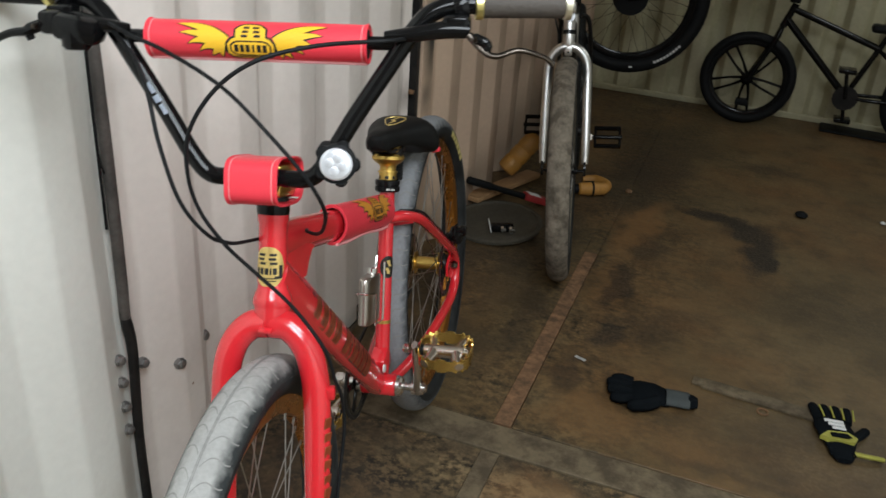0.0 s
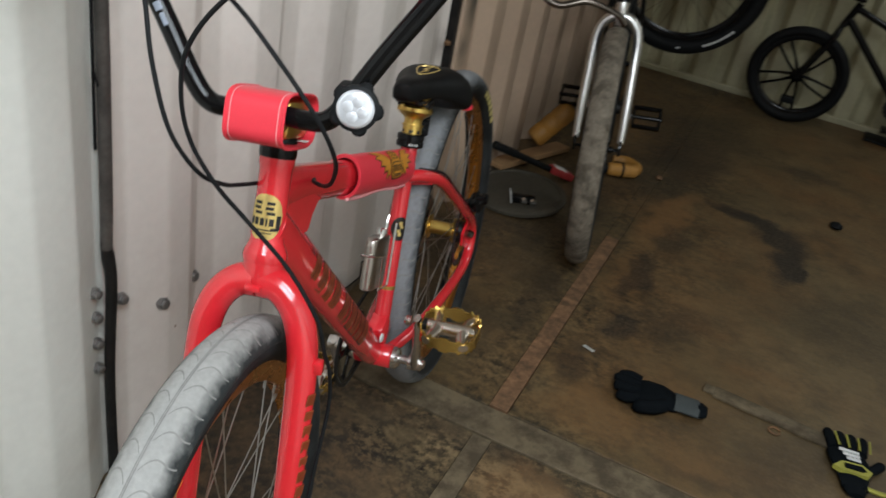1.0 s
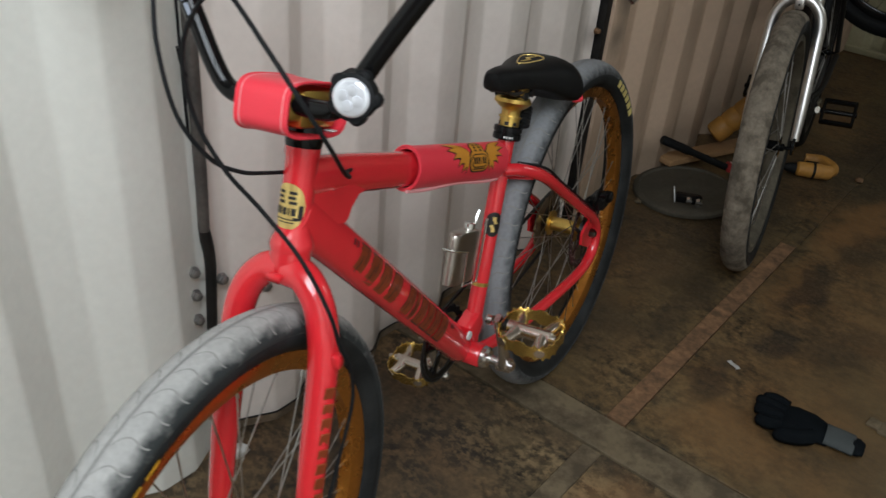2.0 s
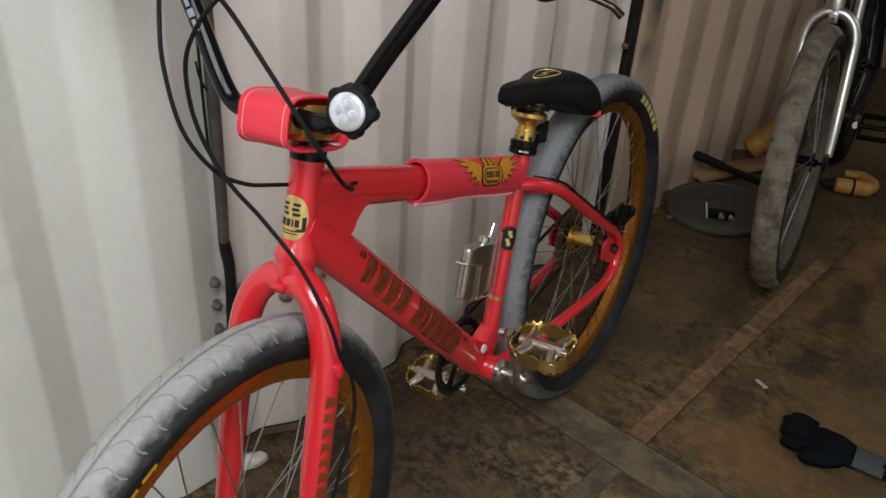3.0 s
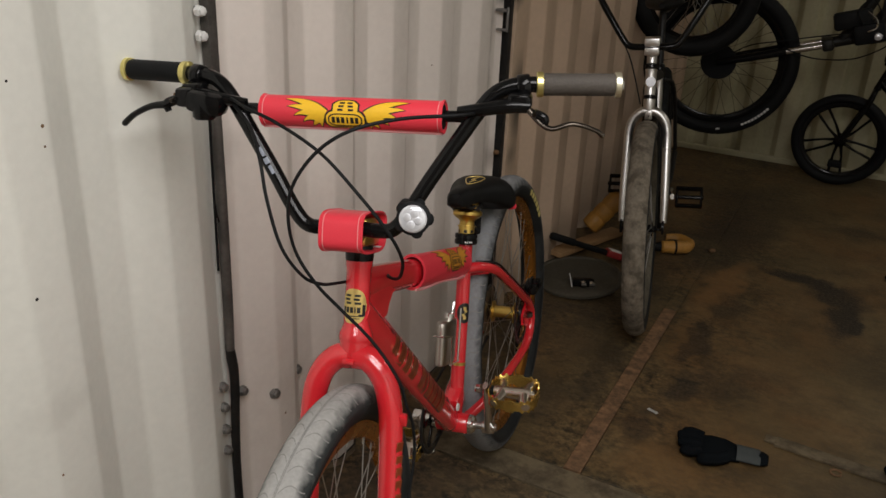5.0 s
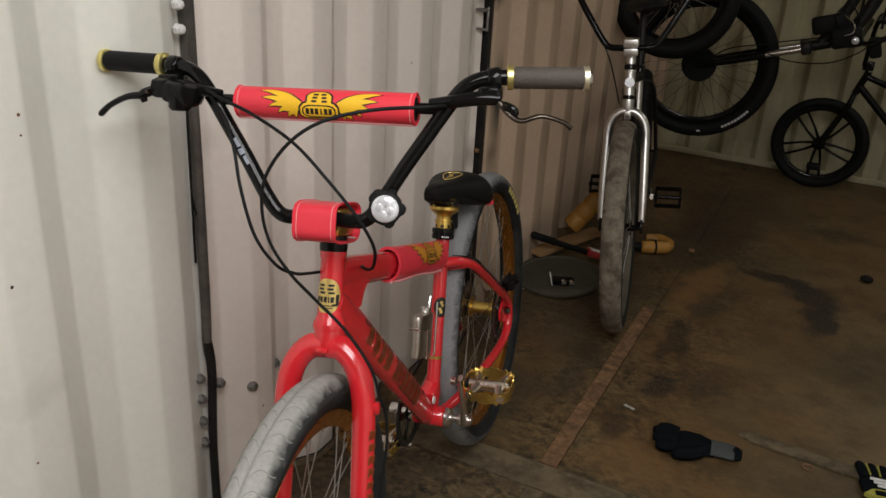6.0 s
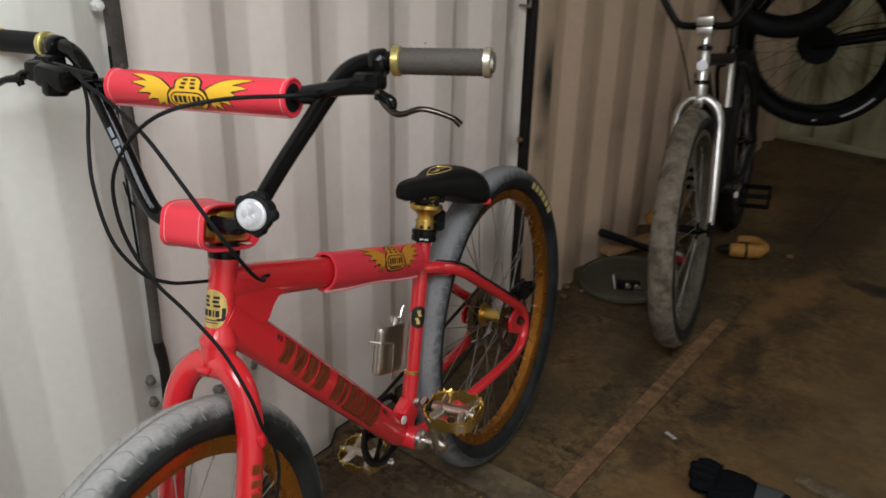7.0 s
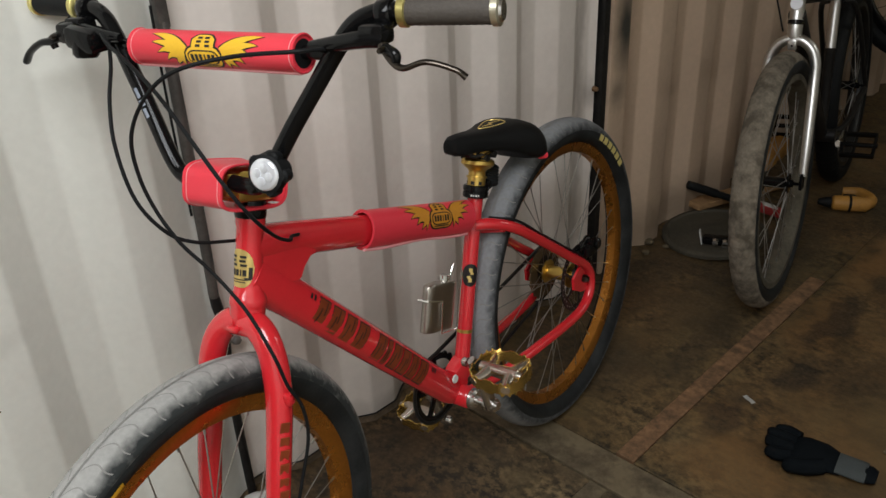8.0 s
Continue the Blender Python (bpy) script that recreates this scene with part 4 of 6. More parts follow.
sidewall_print(rear, radians(-120), radians(-148), 6, 0.336, 0.015, CREAM, "cream block print on the sidewall", 0.036, 0.030, 0.340)
bm = NEW()
revolve(bm, [(0.0475, 0.081), (0.0495, 0.081), (0.0495, 0.066), (0.0475, 0.066)], 60)
part("brake_rotor", bm, BLACK_STEEL, rear, "thin dark brake rotor")
bm = NEW()
lathe(bm, (0, 0.044, 0), (0, 0.052, 0), [(0, 0.026), (1, 0.024)], 24)
part("rotor_mount", bm, BLACK_STEEL, rear)
for k in range(6):
    a = k * math.pi / 3 + 0.2
    bm = NEW()
    sweep(bm, [(0.022 * math.cos(a), 0.0485, 0.022 * math.sin(a)), (0.068 * math.cos(a + 0.35), 0.0485, 0.068 * math.sin(a + 0.35))], [0.0055, 0.0040], 6, (0.3, 1.0), ref=(0, 1, 0))
    part("rotor_arm", bm, BLACK_STEEL, rear)
for k in range(36):
    a = k * 2 * math.pi / 36
    bm = NEW()
    r = 0.0705 + 0.0025 * (k % 3)
    lathe(bm, (r * math.cos(a), 0.0492, r * math.sin(a)), (r * math.cos(a), 0.0500, r * math.sin(a)), [(0, 0.0018), (1, 0.0018)], 8)
    part("rotor_stud", bm, DULL_STEEL, rear)
sidewall_print(front, radians(-72), radians(-40), 6, 0.3215, 0.009, YELLOW, "yellow block print on the sidewall", 0.033, 0.031, 0.3315)

# bars, stem and pads
bm = NEW()
lathe(bm, HEAD_LOW + HEAD_DIR * 0.139, HEAD_LOW + HEAD_DIR * 0.164, [(0, 0.0215), (0.15, 0.0225), (0.5, 0.0225), (0.52, 0.0195), (0.6, 0.0195), (0.62, 0.0215), (1, 0.0205)], 28)
part("headset", steered(bm), BLACK, bike, "black headset cap")
bm = NEW()
lathe(bm, HEAD_LOW + HEAD_DIR * 0.164, HEAD_LOW + HEAD_DIR * 0.206, [(0, 0.018), (0.1, 0.0195), (0.9, 0.0195), (1, 0.018)], 24)
box(bm, (0.818, 0, 0.541), (0.080, 0.050, 0.046), 0.009, Matrix.Rotation(radians(-18), 3, "Y"))
box(bm, (0.862, 0, 0.558), (0.028, 0.046, 0.034), 0.007, Matrix.Rotation(radians(-18), 3, "Y"))
part("stem", steered(bm), GOLD, bike, "gold alloy stem")
half_bar = [(0.862, 0, 0.563), (0.862, 0.042, 0.560), (0.8615, 0.068, 0.564), (0.857, 0.089, 0.588), (0.843, 0.122, 0.640), (0.829, 0.156, 0.690),
            (0.815, 0.190, 0.739), (0.808, 0.212, 0.762), (0.802, 0.240, 0.772), (0.797, 0.276, 0.773), (0.782, 0.374, 0.773)]
full_bar = [(x, -y, z) for x, y, z in reversed(half_bar[1:])] + half_bar
bm = NEW()
sweep(bm, spline(full_bar, 6), 0.0113, 18, ref=(0, 0, 1))
bars = part("handlebar", steered(bm), BLACK, bike, "gloss black high-rise handlebar")
bm = NEW()
for s0, s1, w in ((0.08, 0.34, 0.22), (0.40, 0.58, 0.36), (0.64, 0.92, 0.22)):
    lo, hi = Vector((0.8455, -0.118, 0.632)), Vector((0.834, -0.146, 0.676))
    out = Vector((0.93, 0.28, 0.20)).normalized()
    side_w = (hi - lo).cross(out).normalized()
    sheet(bm, np.linspace(s0, s1, 4), np.linspace(-w, w, 5), lambda s, t: lo + (hi - lo) * s + (out * math.cos(t) + side_w * math.sin(t)) * 0.0118)
part("bar_sticker", steered(bm), STICKER, bars, "small white winged sticker", smooth=False)
bm = NEW()
sweep(bm, [(0.818, -0.184, 0.727), (0.818, 0.184, 0.727)], 0.0085, 14, ref=(0, 0, 1))
part("crossbar", steered(bm), BLACK, bars)
PAD_C, PAD_R = Vector((0.820, 0, 0.726)), 0.0230
bm = NEW()
sleeve(bm, (PAD_C.x, -0.137, PAD_C.z), (PAD_C.x, 0.137, PAD_C.z), PAD_R, PAD_R - 0.006, ref=(0, 0, 1))
pad = part("bar_pad", steered(bm), VINYL, bike, "red vinyl crossbar pad")
for y in (-0.137, 0.137):
    bm = NEW()
    sweep(bm, [(PAD_C.x + PAD_R * math.cos(a), y, PAD_C.z + PAD_R * math.sin(a)) for a in np.linspace(0, 2 * math.pi, 32, endpoint=False)], 0.0018, 6, close=True)
    part("piping", steered(bm), VINYL, pad)
    bm = NEW()
    ins = y * 0.965
    sweep(bm, [(PAD_C.x + PAD_R * math.cos(a), ins, PAD_C.z + PAD_R * math.sin(a)) for a in np.linspace(0, 2 * math.pi, 32, endpoint=False)], 0.0006, 4, close=True)
    part("stitch_line", steered(bm), PINK_EDGE, pad, "pale stitching")
bm = NEW()
sweep(bm, [(PAD_C.x + PAD_R * 0.35, y, PAD_C.z - PAD_R * 0.98) for y in np.linspace(-0.137, 0.137, 12)], 0.0020, 6)
part("piping", steered(bm), PINK_EDGE, pad, "pale stitched piping")
bm = NEW()
sweep(bm, [(PAD_C.x, -0.1372, PAD_C.z), (PAD_C.x, 0.1372, PAD_C.z)], 0.0178, 20, ref=(0, 0, 1))
part("foam", steered(bm), RUBBER, pad, "black foam core")


def on_pad(a, b, lift):
    t = b / PAD_R + 0.12
    r = PAD_R + lift
    return STEER @ Vector((PAD_C.x + r * math.cos(t), a, PAD_C.z + r * math.sin(t)))


wing_print(pad, lambda a, b, lift: on_pad(a - 0.004, b, lift), 0.094, YELLOW, PRINT_BLACK)
SP_A, SP_B = 0.066, 0.031
SP_POSE = Matrix.Translation((0.831, -0.002, 0.545)) @ Matrix.Rotation(radians(-18), 4, "Y")
shape = lambda v: math.copysign(abs(v) ** 0.5, v)


def on_stem(bm):
    bmesh.ops.transform(bm, matrix=STEER @ SP_POSE, verts=bm.verts)
    return bm


bm = NEW()
sleeve(bm, (0, -0.034, 0), (0, 0.031, 0), 1.0, 0.94, (SP_A, SP_B), (1, 0, 0), 52, 4, 0.5)
stem_pad = part("stem_pad", on_stem(bm), VINYL, bike, "square red vinyl stem pad")
for y, thick in ((-0.034, 0.0016), (0.031, 0.0018), (-0.029, 0.0006), (0.025, 0.0006)):
    bm = NEW()
    sweep(bm, [(shape(math.cos(a)) * SP_A, y, shape(math.sin(a)) * SP_B) for a in np.linspace(0, 2 * math.pi, 64, endpoint=False)], thick, 6, close=True)
    part("piping", on_stem(bm), VINYL if thick > 0.001 else PINK_EDGE, stem_pad)
bm = NEW()
box(bm, (-0.048, 0.024, -0.0255), (0.016, 0.012, 0.002), 0.0005)
part("label_tag", on_stem(bm), WHITE, stem_pad, "small white label inside the pad")
for side in (-1, 1):
    a, b = Vector((0.7970, side * 0.276, 0.773)), Vector((0.7823, side * 0.374, 0.773))
    bm = NEW()
    lathe(bm, a, b, [(0, 0.0150)] + [(k / 24, 0.0160 if k % 2 else 0.0154) for k in range(1, 24)] + [(1, 0.0150)], 22)
    grip = part("grip", steered(bm), GRIP if side > 0 else RUBBER, bike, "grey lock-on rubber grip" if side > 0 else "black lock-on rubber grip")
    d = (b - a).normalized()
    for start, stop, mat in ((a - d * 0.010, a, LOCK_GOLD), (b, b + d * 0.009, PALE_LOCK if side > 0 else LOCK_GOLD)):
        bm = NEW()
        lathe(bm, start, stop, [(0, 0.0165), (0.1, 0.0178), (0.9, 0.0178), (1, 0.0160)], 24)
        part("lock_ring", steered(bm), mat, grip, "pale gold lock ring" if mat is LOCK_GOLD else "worn silvery lock ring")
    bm = NEW()
    lathe(bm, b + d * 0.009, b + d * 0.012, [(0, 0.013), (1, 0.011)], 20)
    part("end_plug", steered(bm), ALLOY, grip)
    # brake lever
    bm = NEW()
    lathe(bm, (0.8035, side * 0.240, 0.770), (0.8005, side * 0.258, 0.772), [(0, 0.0150), (0.1, 0.0165), (0.9, 0.0165), (1, 0.0150)], 20)
    box(bm, (0.822, side * 0.246, 0.753), (0.030, 0.034, 0.024), 0.006)
    sweep(bm, spline([(0.830, side * 0.262, 0.748), (0.832, side * 0.23, 0.748), (0.834, side * 0.197, 0.743), (0.833, side * 0.160, 0.739)], 5),
          [0.009, 0.0105, 0.0095, 0.0060], 12)
    sweep(bm, spline([(0.842, side * 0.268, 0.742), (0.846, side * 0.284, 0.736), (0.845, side * 0.282, 0.724)], 4), [0.0065, 0.006, 0.005], 10)
    lever = part("brake_lever", steered(bm), BLACK, bike, "black brake lever clamp")
    if side < 0:
        bm = NEW()
        box(bm, (0.836, side * 0.222, 0.738), (0.040, 0.058, 0.034), 0.010, Matrix.Rotation(radians(-10), 3, "X"))
        lathe(bm, (0.838, side * 0.226, 0.736), (0.842, side * 0.226, 0.712), [(0, 0.018), (0.8, 0.018), (1, 0.014)], 18)
        box(bm, (0.836, side * 0.252, 0.745), (0.030, 0.034, 0.030), 0.008)
        part("fluid_reservoir", steered(bm), BLACK, lever, "black brake fluid reservoir")
    bm = NEW()
    lathe(bm, (0.845, side * 0.270, 0.742), (0.858, side * 0.270, 0.742), [(0, 0.0036), (0.8, 0.0036), (1, 0.0025)], 10)
    part("pivot_screw", steered(bm), DARK_ALLOY, lever)
    bm = NEW()
    if side > 0:
        sweep(bm, spline([(0.836, 0.262, 0.744), (0.846, 0.280, 0.728), (0.850, 0.296, 0.723), (0.846, 0.322, 0.730), (0.838, 0.352, 0.721), (0.834, 0.363, 0.712)], 6),
              [0.0062, 0.0052, 0.0046, 0.0042, 0.0040, 0.0050], 12, (0.75, 1.0), ref=(0, 0, 1))
    else:
        sweep(bm, spline([(0.838, -0.258, 0.746), (0.846, -0.282, 0.735), (0.848, -0.308, 0.731), (0.846, -0.338, 0.718), (0.842, -0.358, 0.704), (0.841, -0.362, 0.700)], 6),
              [0.0095, 0.0080, 0.0066, 0.0062, 0.0068, 0.0060], 12, (0.75, 1.0), ref=(0, 0, 1))
    part("blade", steered(bm), DARK_ALLOY if side > 0 else BLACK, lever, "dark polished lever blade" if side > 0 else "black lever blade")

# head lamp on the bar
lamp_at, lamp_dir = Vector((0.883, 0.105, 0.592)), Vector((0.93, 0.13, 0.20)).normalized()
bm = NEW()
lathe(bm, lamp_at - lamp_dir * 0.030, lamp_at + lamp_dir * 0.010, [(0, 0.014), (0.1, 0.018), (0.5, 0.019), (0.6, 0.0245), (0.95, 0.0245), (1, 0.021)], 24)
side_v = lamp_dir.orthogonal().normalized()
for k in range(5):
    a = Matrix.Rotation(k * 2 * math.pi / 5 + 0.4, 3, lamp_dir) @ side_v
    lathe(bm, lamp_at + a * 0.021 - lamp_dir * 0.010, lamp_at + a * 0.021 + lamp_dir * 0.008, [(0, 0.008), (0.8, 0.009), (1, 0.006)], 12)
box(bm, (0.862, 0.092, 0.592), (0.034, 0.028, 0.036), 0.006)
lamp = part("bike_lamp", steered(bm), RUBBER, bike, "round white bicycle lamp in black rubber")
bm = NEW()
lathe(bm, lamp_at + lamp_dir * 0.0095, lamp_at + lamp_dir * 0.0135, [(0, 0.0205), (0.6, 0.0195), (1, 0.0165)], 28)
lens = part("lens", steered(bm), LENS, lamp, "silver white faceted lens")
for k in range(4):
    bm = NEW()
    a = Matrix.Rotation(k * math.pi / 2 + 0.5, 3, lamp_dir) @ side_v
    c = lamp_at + a * 0.0085 + lamp_dir * 0.0130
    lathe(bm, c, c + lamp_dir * 0.0022, [(0, 0.0062), (0.6, 0.0055), (1, 0.002)], 14)
    part("led", steered(bm), LENS, lens)


def cable(points, r=0.0026, mat=RUBBER, turn=False, label="black brake hose"):
    bm = NEW()
    sweep(bm, spline(points, 6), r, 8)
    if turn:
        steered(bm)
    return part("brake_hose", bm, mat, bike, label)


cable([(0.815, 0.195, 0.730), (0.857, 0.182, 0.736), (0.880, 0.108, 0.734), (0.921, 0.050, 0.725), (0.937, 0.002, 0.695), (0.946, -0.034, 0.647),
       (0.943, -0.047, 0.594), (0.935, -0.044, 0.542), (0.926, -0.022, 0.493), (0.909, 0.004, 0.448), (0.903, 0.050, 0.395), (0.906, 0.089, 0.336),
       (0.900, 0.097, 0.285), (0.886, 0.099, 0.245), (0.886, 0.098, 0.19), (0.915, 0.094, 0.12), (0.960, 0.092, 0.03)])
cable([(0.867, -0.164, 0.754), (0.884, -0.129, 0.744), (0.901, -0.069, 0.726), (0.917, 0.001, 0.691), (0.924, 0.053, 0.641), (0.923, 0.093, 0.589),
       (0.901, 0.105, 0.538), (0.854, 0.083, 0.490), (0.807, 0.054, 0.459), (0.782, 0.030, 0.450), (0.759, 0.020, 0.442)])
cable([(0.853, -0.173, 0.746), (0.893, -0.121, 0.718), (0.928, -0.090, 0.681), (0.947, -0.075, 0.628), (0.949, -0.060, 0.558), (0.928, -0.043, 0.506),
       (0.899, -0.031, 0.482), (0.863, -0.028, 0.467), (0.806, -0.023, 0.450), (0.751, -0.021, 0.445)])
cable([(0.265, 0.02, 0.266), (0.22, 0.056, 0.246), (0.15, 0.064, 0.190), (0.03, 0.070, 0.098), (-0.02, 0.072, 0.062)], 0.0028, label="black hose along the stay")

# top tube pad
T0, T1 = Vector((0.318, 0, 0.287)), Vector((0.606, 0, 0.381))
bm = NEW()
sleeve(bm, T0, T1, 0.0325, 0.0285, (0.80, 1.0), (0, 1, 0), 32, 8)
tube_pad = part("top_tube_pad", bm, VINYL, bike, "red vinyl top tube pad")
tube_dir = (T1 - T0).normalized()
tube_up = Vector((-tube_dir.z, 0, tube_dir.x))
bm = NEW()
sweep(bm, [T1 + Vector((0, 0.026 * math.cos(a), 0)) + tube_up * 0.0325 * math.sin(a) for a in np.linspace(0, 2 * math.pi, 32, endpoint=False)], 0.0018, 6, close=True)
part("piping", bm, VINYL, tube_pad)
bm = NEW()
sweep(bm, [T0 + (T1 - T0) * s + Vector((0, 0.012, 0)) - tube_up * (0.031 + 0.002 * math.sin(9 * s)) for s in np.linspace(0.02, 1.02, 14)], 0.0026, 6)
part("piping", bm, PINK_EDGE, tube_pad, "pale pink edge piping")


def on_tube_pad(a, b, lift):
    t = 0.55 + b / 0.030
    c = T0 + (T1 - T0) * 0.38 - tube_dir * a
    return c + Vector((0, (0.026 + lift) * math.cos(t), 0)) + tube_up * (0.0325 + lift) * math.sin(t)


wing_print(tube_pad, on_tube_pad, 0.104, PRINT_YELLOW_SHADED, PRINT_BLACK)

# prints on the frame
d_dir = Vector((0.664, 0, 0.747))
d_nrm = Vector((-0.747, 0, 0.664))


def on_down_tube(a, b, lift):
    y = 0.0195 * math.sqrt(max(0.02, 1 - (b / 0.0315) ** 2)) + lift
    return Vector((0.610, y, 0.1515)) - d_dir * a + d_nrm * b


widths = ((-0.214, 0.026), (-0.176, 0.028), (-0.137, 0.026), (-0.100, 0.028), (-0.038, 0.024), (-0.006, 0.010), (0.014, 0.024), (0.046, 0.024), (0.078, 0.022), (0.108, 0.026))
for a, w in widths:
    for grow, lift, mat, name in ((0.0021, 0.0004, PRINT_BLACK, "print_outline"), (0.0, 0.0008, PRINT_BRONZE, "print_bar")):
        bm = NEW()
        sheet(bm, np.linspace(a - grow, a + w + grow, 4), np.linspace(-0.022 - grow, 0.020 + grow, 7), lambda p, q: on_down_tube(p + 0.10 * q, q, lift))
        part(name, bm, mat, down_tube, smooth=False)
for k, (a, w) in enumerate(widths):
    for n, (where, low, high) in enumerate(((0.36, -0.019, 0.006), (0.66, -0.004, 0.018))):
        if w < 0.02 and n:
            continue
        bm = NEW()
        at = a + w * (where + 0.08 * math.sin(3 * k + n))
        sheet(bm, np.linspace(at - 0.0012, at + 0.0012, 2), np.linspace(low, high, 5), lambda p, q: on_down_tube(p + 0.10 * q, q, 0.0012))
        part("print_slit", bm, PRINT_BLACK, down_tube, smooth=False)
for a in (-0.238, -0.229, 0.150, 0.159):
    bm = NEW()
    sheet(bm, np.linspace(a, a + 0.005, 2), np.linspace(0.010, 0.019, 3), lambda p, q: on_down_tube(p, q, 0.0008))
    part("print_bar", bm, PRINT_BLACK, down_tube, smooth=False)


def on_head(a, b, lift):
    t = a / 0.0205
    up = HEAD_LOW + HEAD_DIR * (0.068 + b)
    out = Vector((HEAD_DIR.z, 0, -HEAD_DIR.x))
    return up + (out * math.cos(t) + Vector((0, 1, 0)) * math.sin(t)) * (0.0199 + lift)


disc, marks = NEW(), NEW()
sheet(disc, np.linspace(-1, 1, 15), np.linspace(-1, 1, 9), lambda s, v: on_head(s * 0.023 + 0.002, v * 0.028 * math.sqrt(max(0.015, 1 - abs(s) ** 2.4)), 0.0005))
for a0, a1, b0, b1 in ((-0.0135, -0.0040, 0.0155, 0.0190), (-0.0145, -0.0050, 0.0095, 0.0130), (-0.0125, -0.0030, 0.0035, 0.0070), (0.0020, 0.0115, 0.0155, 0.0190), (0.0010, 0.0105, 0.0095, 0.0130), (0.0025, 0.0125, 0.0035, 0.0070), (-0.0185, -0.0135, -0.010, -0.001), (-0.0115, -0.0065, -0.010, -0.001), (-0.0045, 0.0005, -0.010, -0.001), (0.0025, 0.0045, -0.010, -0.001), (0.0065, 0.0120, -0.010, -0.001), (-0.014, 0.014, -0.0160, -0.0145), (-0.011, 0.011, -0.0195, -0.0182), (0.0150, 0.0205, -0.014, 0.003), (0.0090, 0.0190, -0.0155, -0.0120)):
    sheet(marks, np.linspace(a0, a1, 6), np.linspace(b0, b1, 3), lambda p, q: on_head(p + 0.002, q, 0.0010))
part("head_badge", disc, BADGE_GOLD, frame_body, "oval gold head badge", smooth=True)
part("badge_bar", marks, PRINT_BLACK, frame_body, "black marks on the badge", smooth=False)


def on_seat_tube(a, b, lift):
    base, top = Vector((0.398, 0, -0.055)), Vector((0.273, 0, 0.322))
    d = (top - base).normalized()
    out = Vector((d.z, 0, -d.x))
    t = a / 0.0158
    return base + d * (0.232 + b) + (out * math.cos(t) + Vector((0, 1, 0)) * math.sin(t)) * (0.0159 + lift)


disc, marks = NEW(), NEW()
sheet(disc, np.linspace(-1, 1, 11), np.linspace(-1, 1, 7), lambda s, v: on_seat_tube(0.012 + s * 0.018, v * 0.023 * math.sqrt(max(0.03, 1 - s * s)), 0.0004))
sheet(marks, np.linspace(-1, 1, 6), np.linspace(-1, 1, 3), lambda s, v: on_seat_tube(0.012 + v * 0.0034 + 0.004 * math.copysign(1, s) * (abs(s) < 0.4), s * 0.014, 0.0009))
part("seat_tube_badge", disc, PRINT_BLACK, frame_body, "black oval badge")
part("badge_bolt", marks, BADGE_GOLD, frame_body, "yellow bolt mark")
bm = NEW()
lathe(bm, (0.3626, 0, 0.052), (0.3605, 0, 0.0585), [(0, 0.0163), (1, 0.0163)], 20)
part("tube_band", bm, GOLD, frame_body, "thin gold band")

# cranks, pedals, chain
for side in (-1, 1):
    bm = NEW()
    lathe(bm, BB + Vector((0, side * 0.036, 0)), BB + Vector((0, side * 0.050, 0)), [(0, 0.020), (0.15, 0.022), (0.7, 0.021), (1, 0.016)], 24)
    part("bottom_bracket_cup", bm, ALLOY, bike, "polished bearing cup")
bm = NEW()
lathe(bm, BB + Vector((0, -0.095, 0)), BB + Vector((0, 0.100, 0)), [(0, 0.0085), (1, 0.0085)], 16)
part("crank_axle", bm, ALLOY, bike)
PEDAL = Vector((0.064, 0, 0.137))


def pedal(centre, tilt, parent):
    """A cage pedal, axle along y."""
    turn = Matrix.Translation(centre) @ Matrix.Rotation(tilt, 4, "Y")
    bm = NEW()
    lathe(bm, (0, -0.062, 0), (0, 0.044, 0), [(0, 0.004), (0.10, 0.0065), (0.12, 0.009), (0.17, 0.009), (0.2, 0.012), (0.92, 0.0135), (0.94, 0.011), (1, 0.008)], 18)
    for s in (-1, 1):
        sweep(bm, spline([(-0.042, s * 0.034, 0), (-0.02, s * 0.026, 0), (0, s * 0.024, 0), (0.02, s * 0.026, 0), (0.042, s * 0.034, 0)], 4), [0.009, 0.0105, 0.014, 0.0105, 0.009], 12, (1, 0.9))
    bmesh.ops.transform(bm, matrix=turn, verts=bm.verts)
    body = part("pedal", bm, PEDAL_STEEL, parent, "silver pedal body")
    path = []
    n = 144
    for k in range(n):
        a = 2 * math.pi * k / n
        path.append((0.044 * math.copysign(abs(math.cos(a)) ** 0.6, math.cos(a)), 0.050 * math.copysign(abs(math.sin(a)) ** 0.6, math.sin(a))))
    bm = NEW()
    rings = []
    for k, (x, y) in enumerate(path):
        tooth = 0.0050 * max(0.0, math.cos(2 * math.pi * k / 8)) ** 0.5
        d = Vector((x, y, 0)).normalized() * 0.0012
        rings.append([bm.verts.new((x + d.x * o, y + d.y * o, z)) for o, z in ((1, -0.0105 - tooth), (1, 0.0105 + tooth), (-1, 0.0105 + tooth), (-1, -0.0105 - tooth))])
    for k in range(n):
        r0, r1 = rings[k], rings[(k + 1) % n]
        for j in range(4):
            bm.faces.new((r0[j], r0[(j + 1) % 4], r1[(j + 1) % 4], r1[j]))
    bmesh.ops.transform(bm, matrix=turn, verts=bm.verts)
    part("cage", bm, CAGE_GOLD, body, "toothed gold cage")


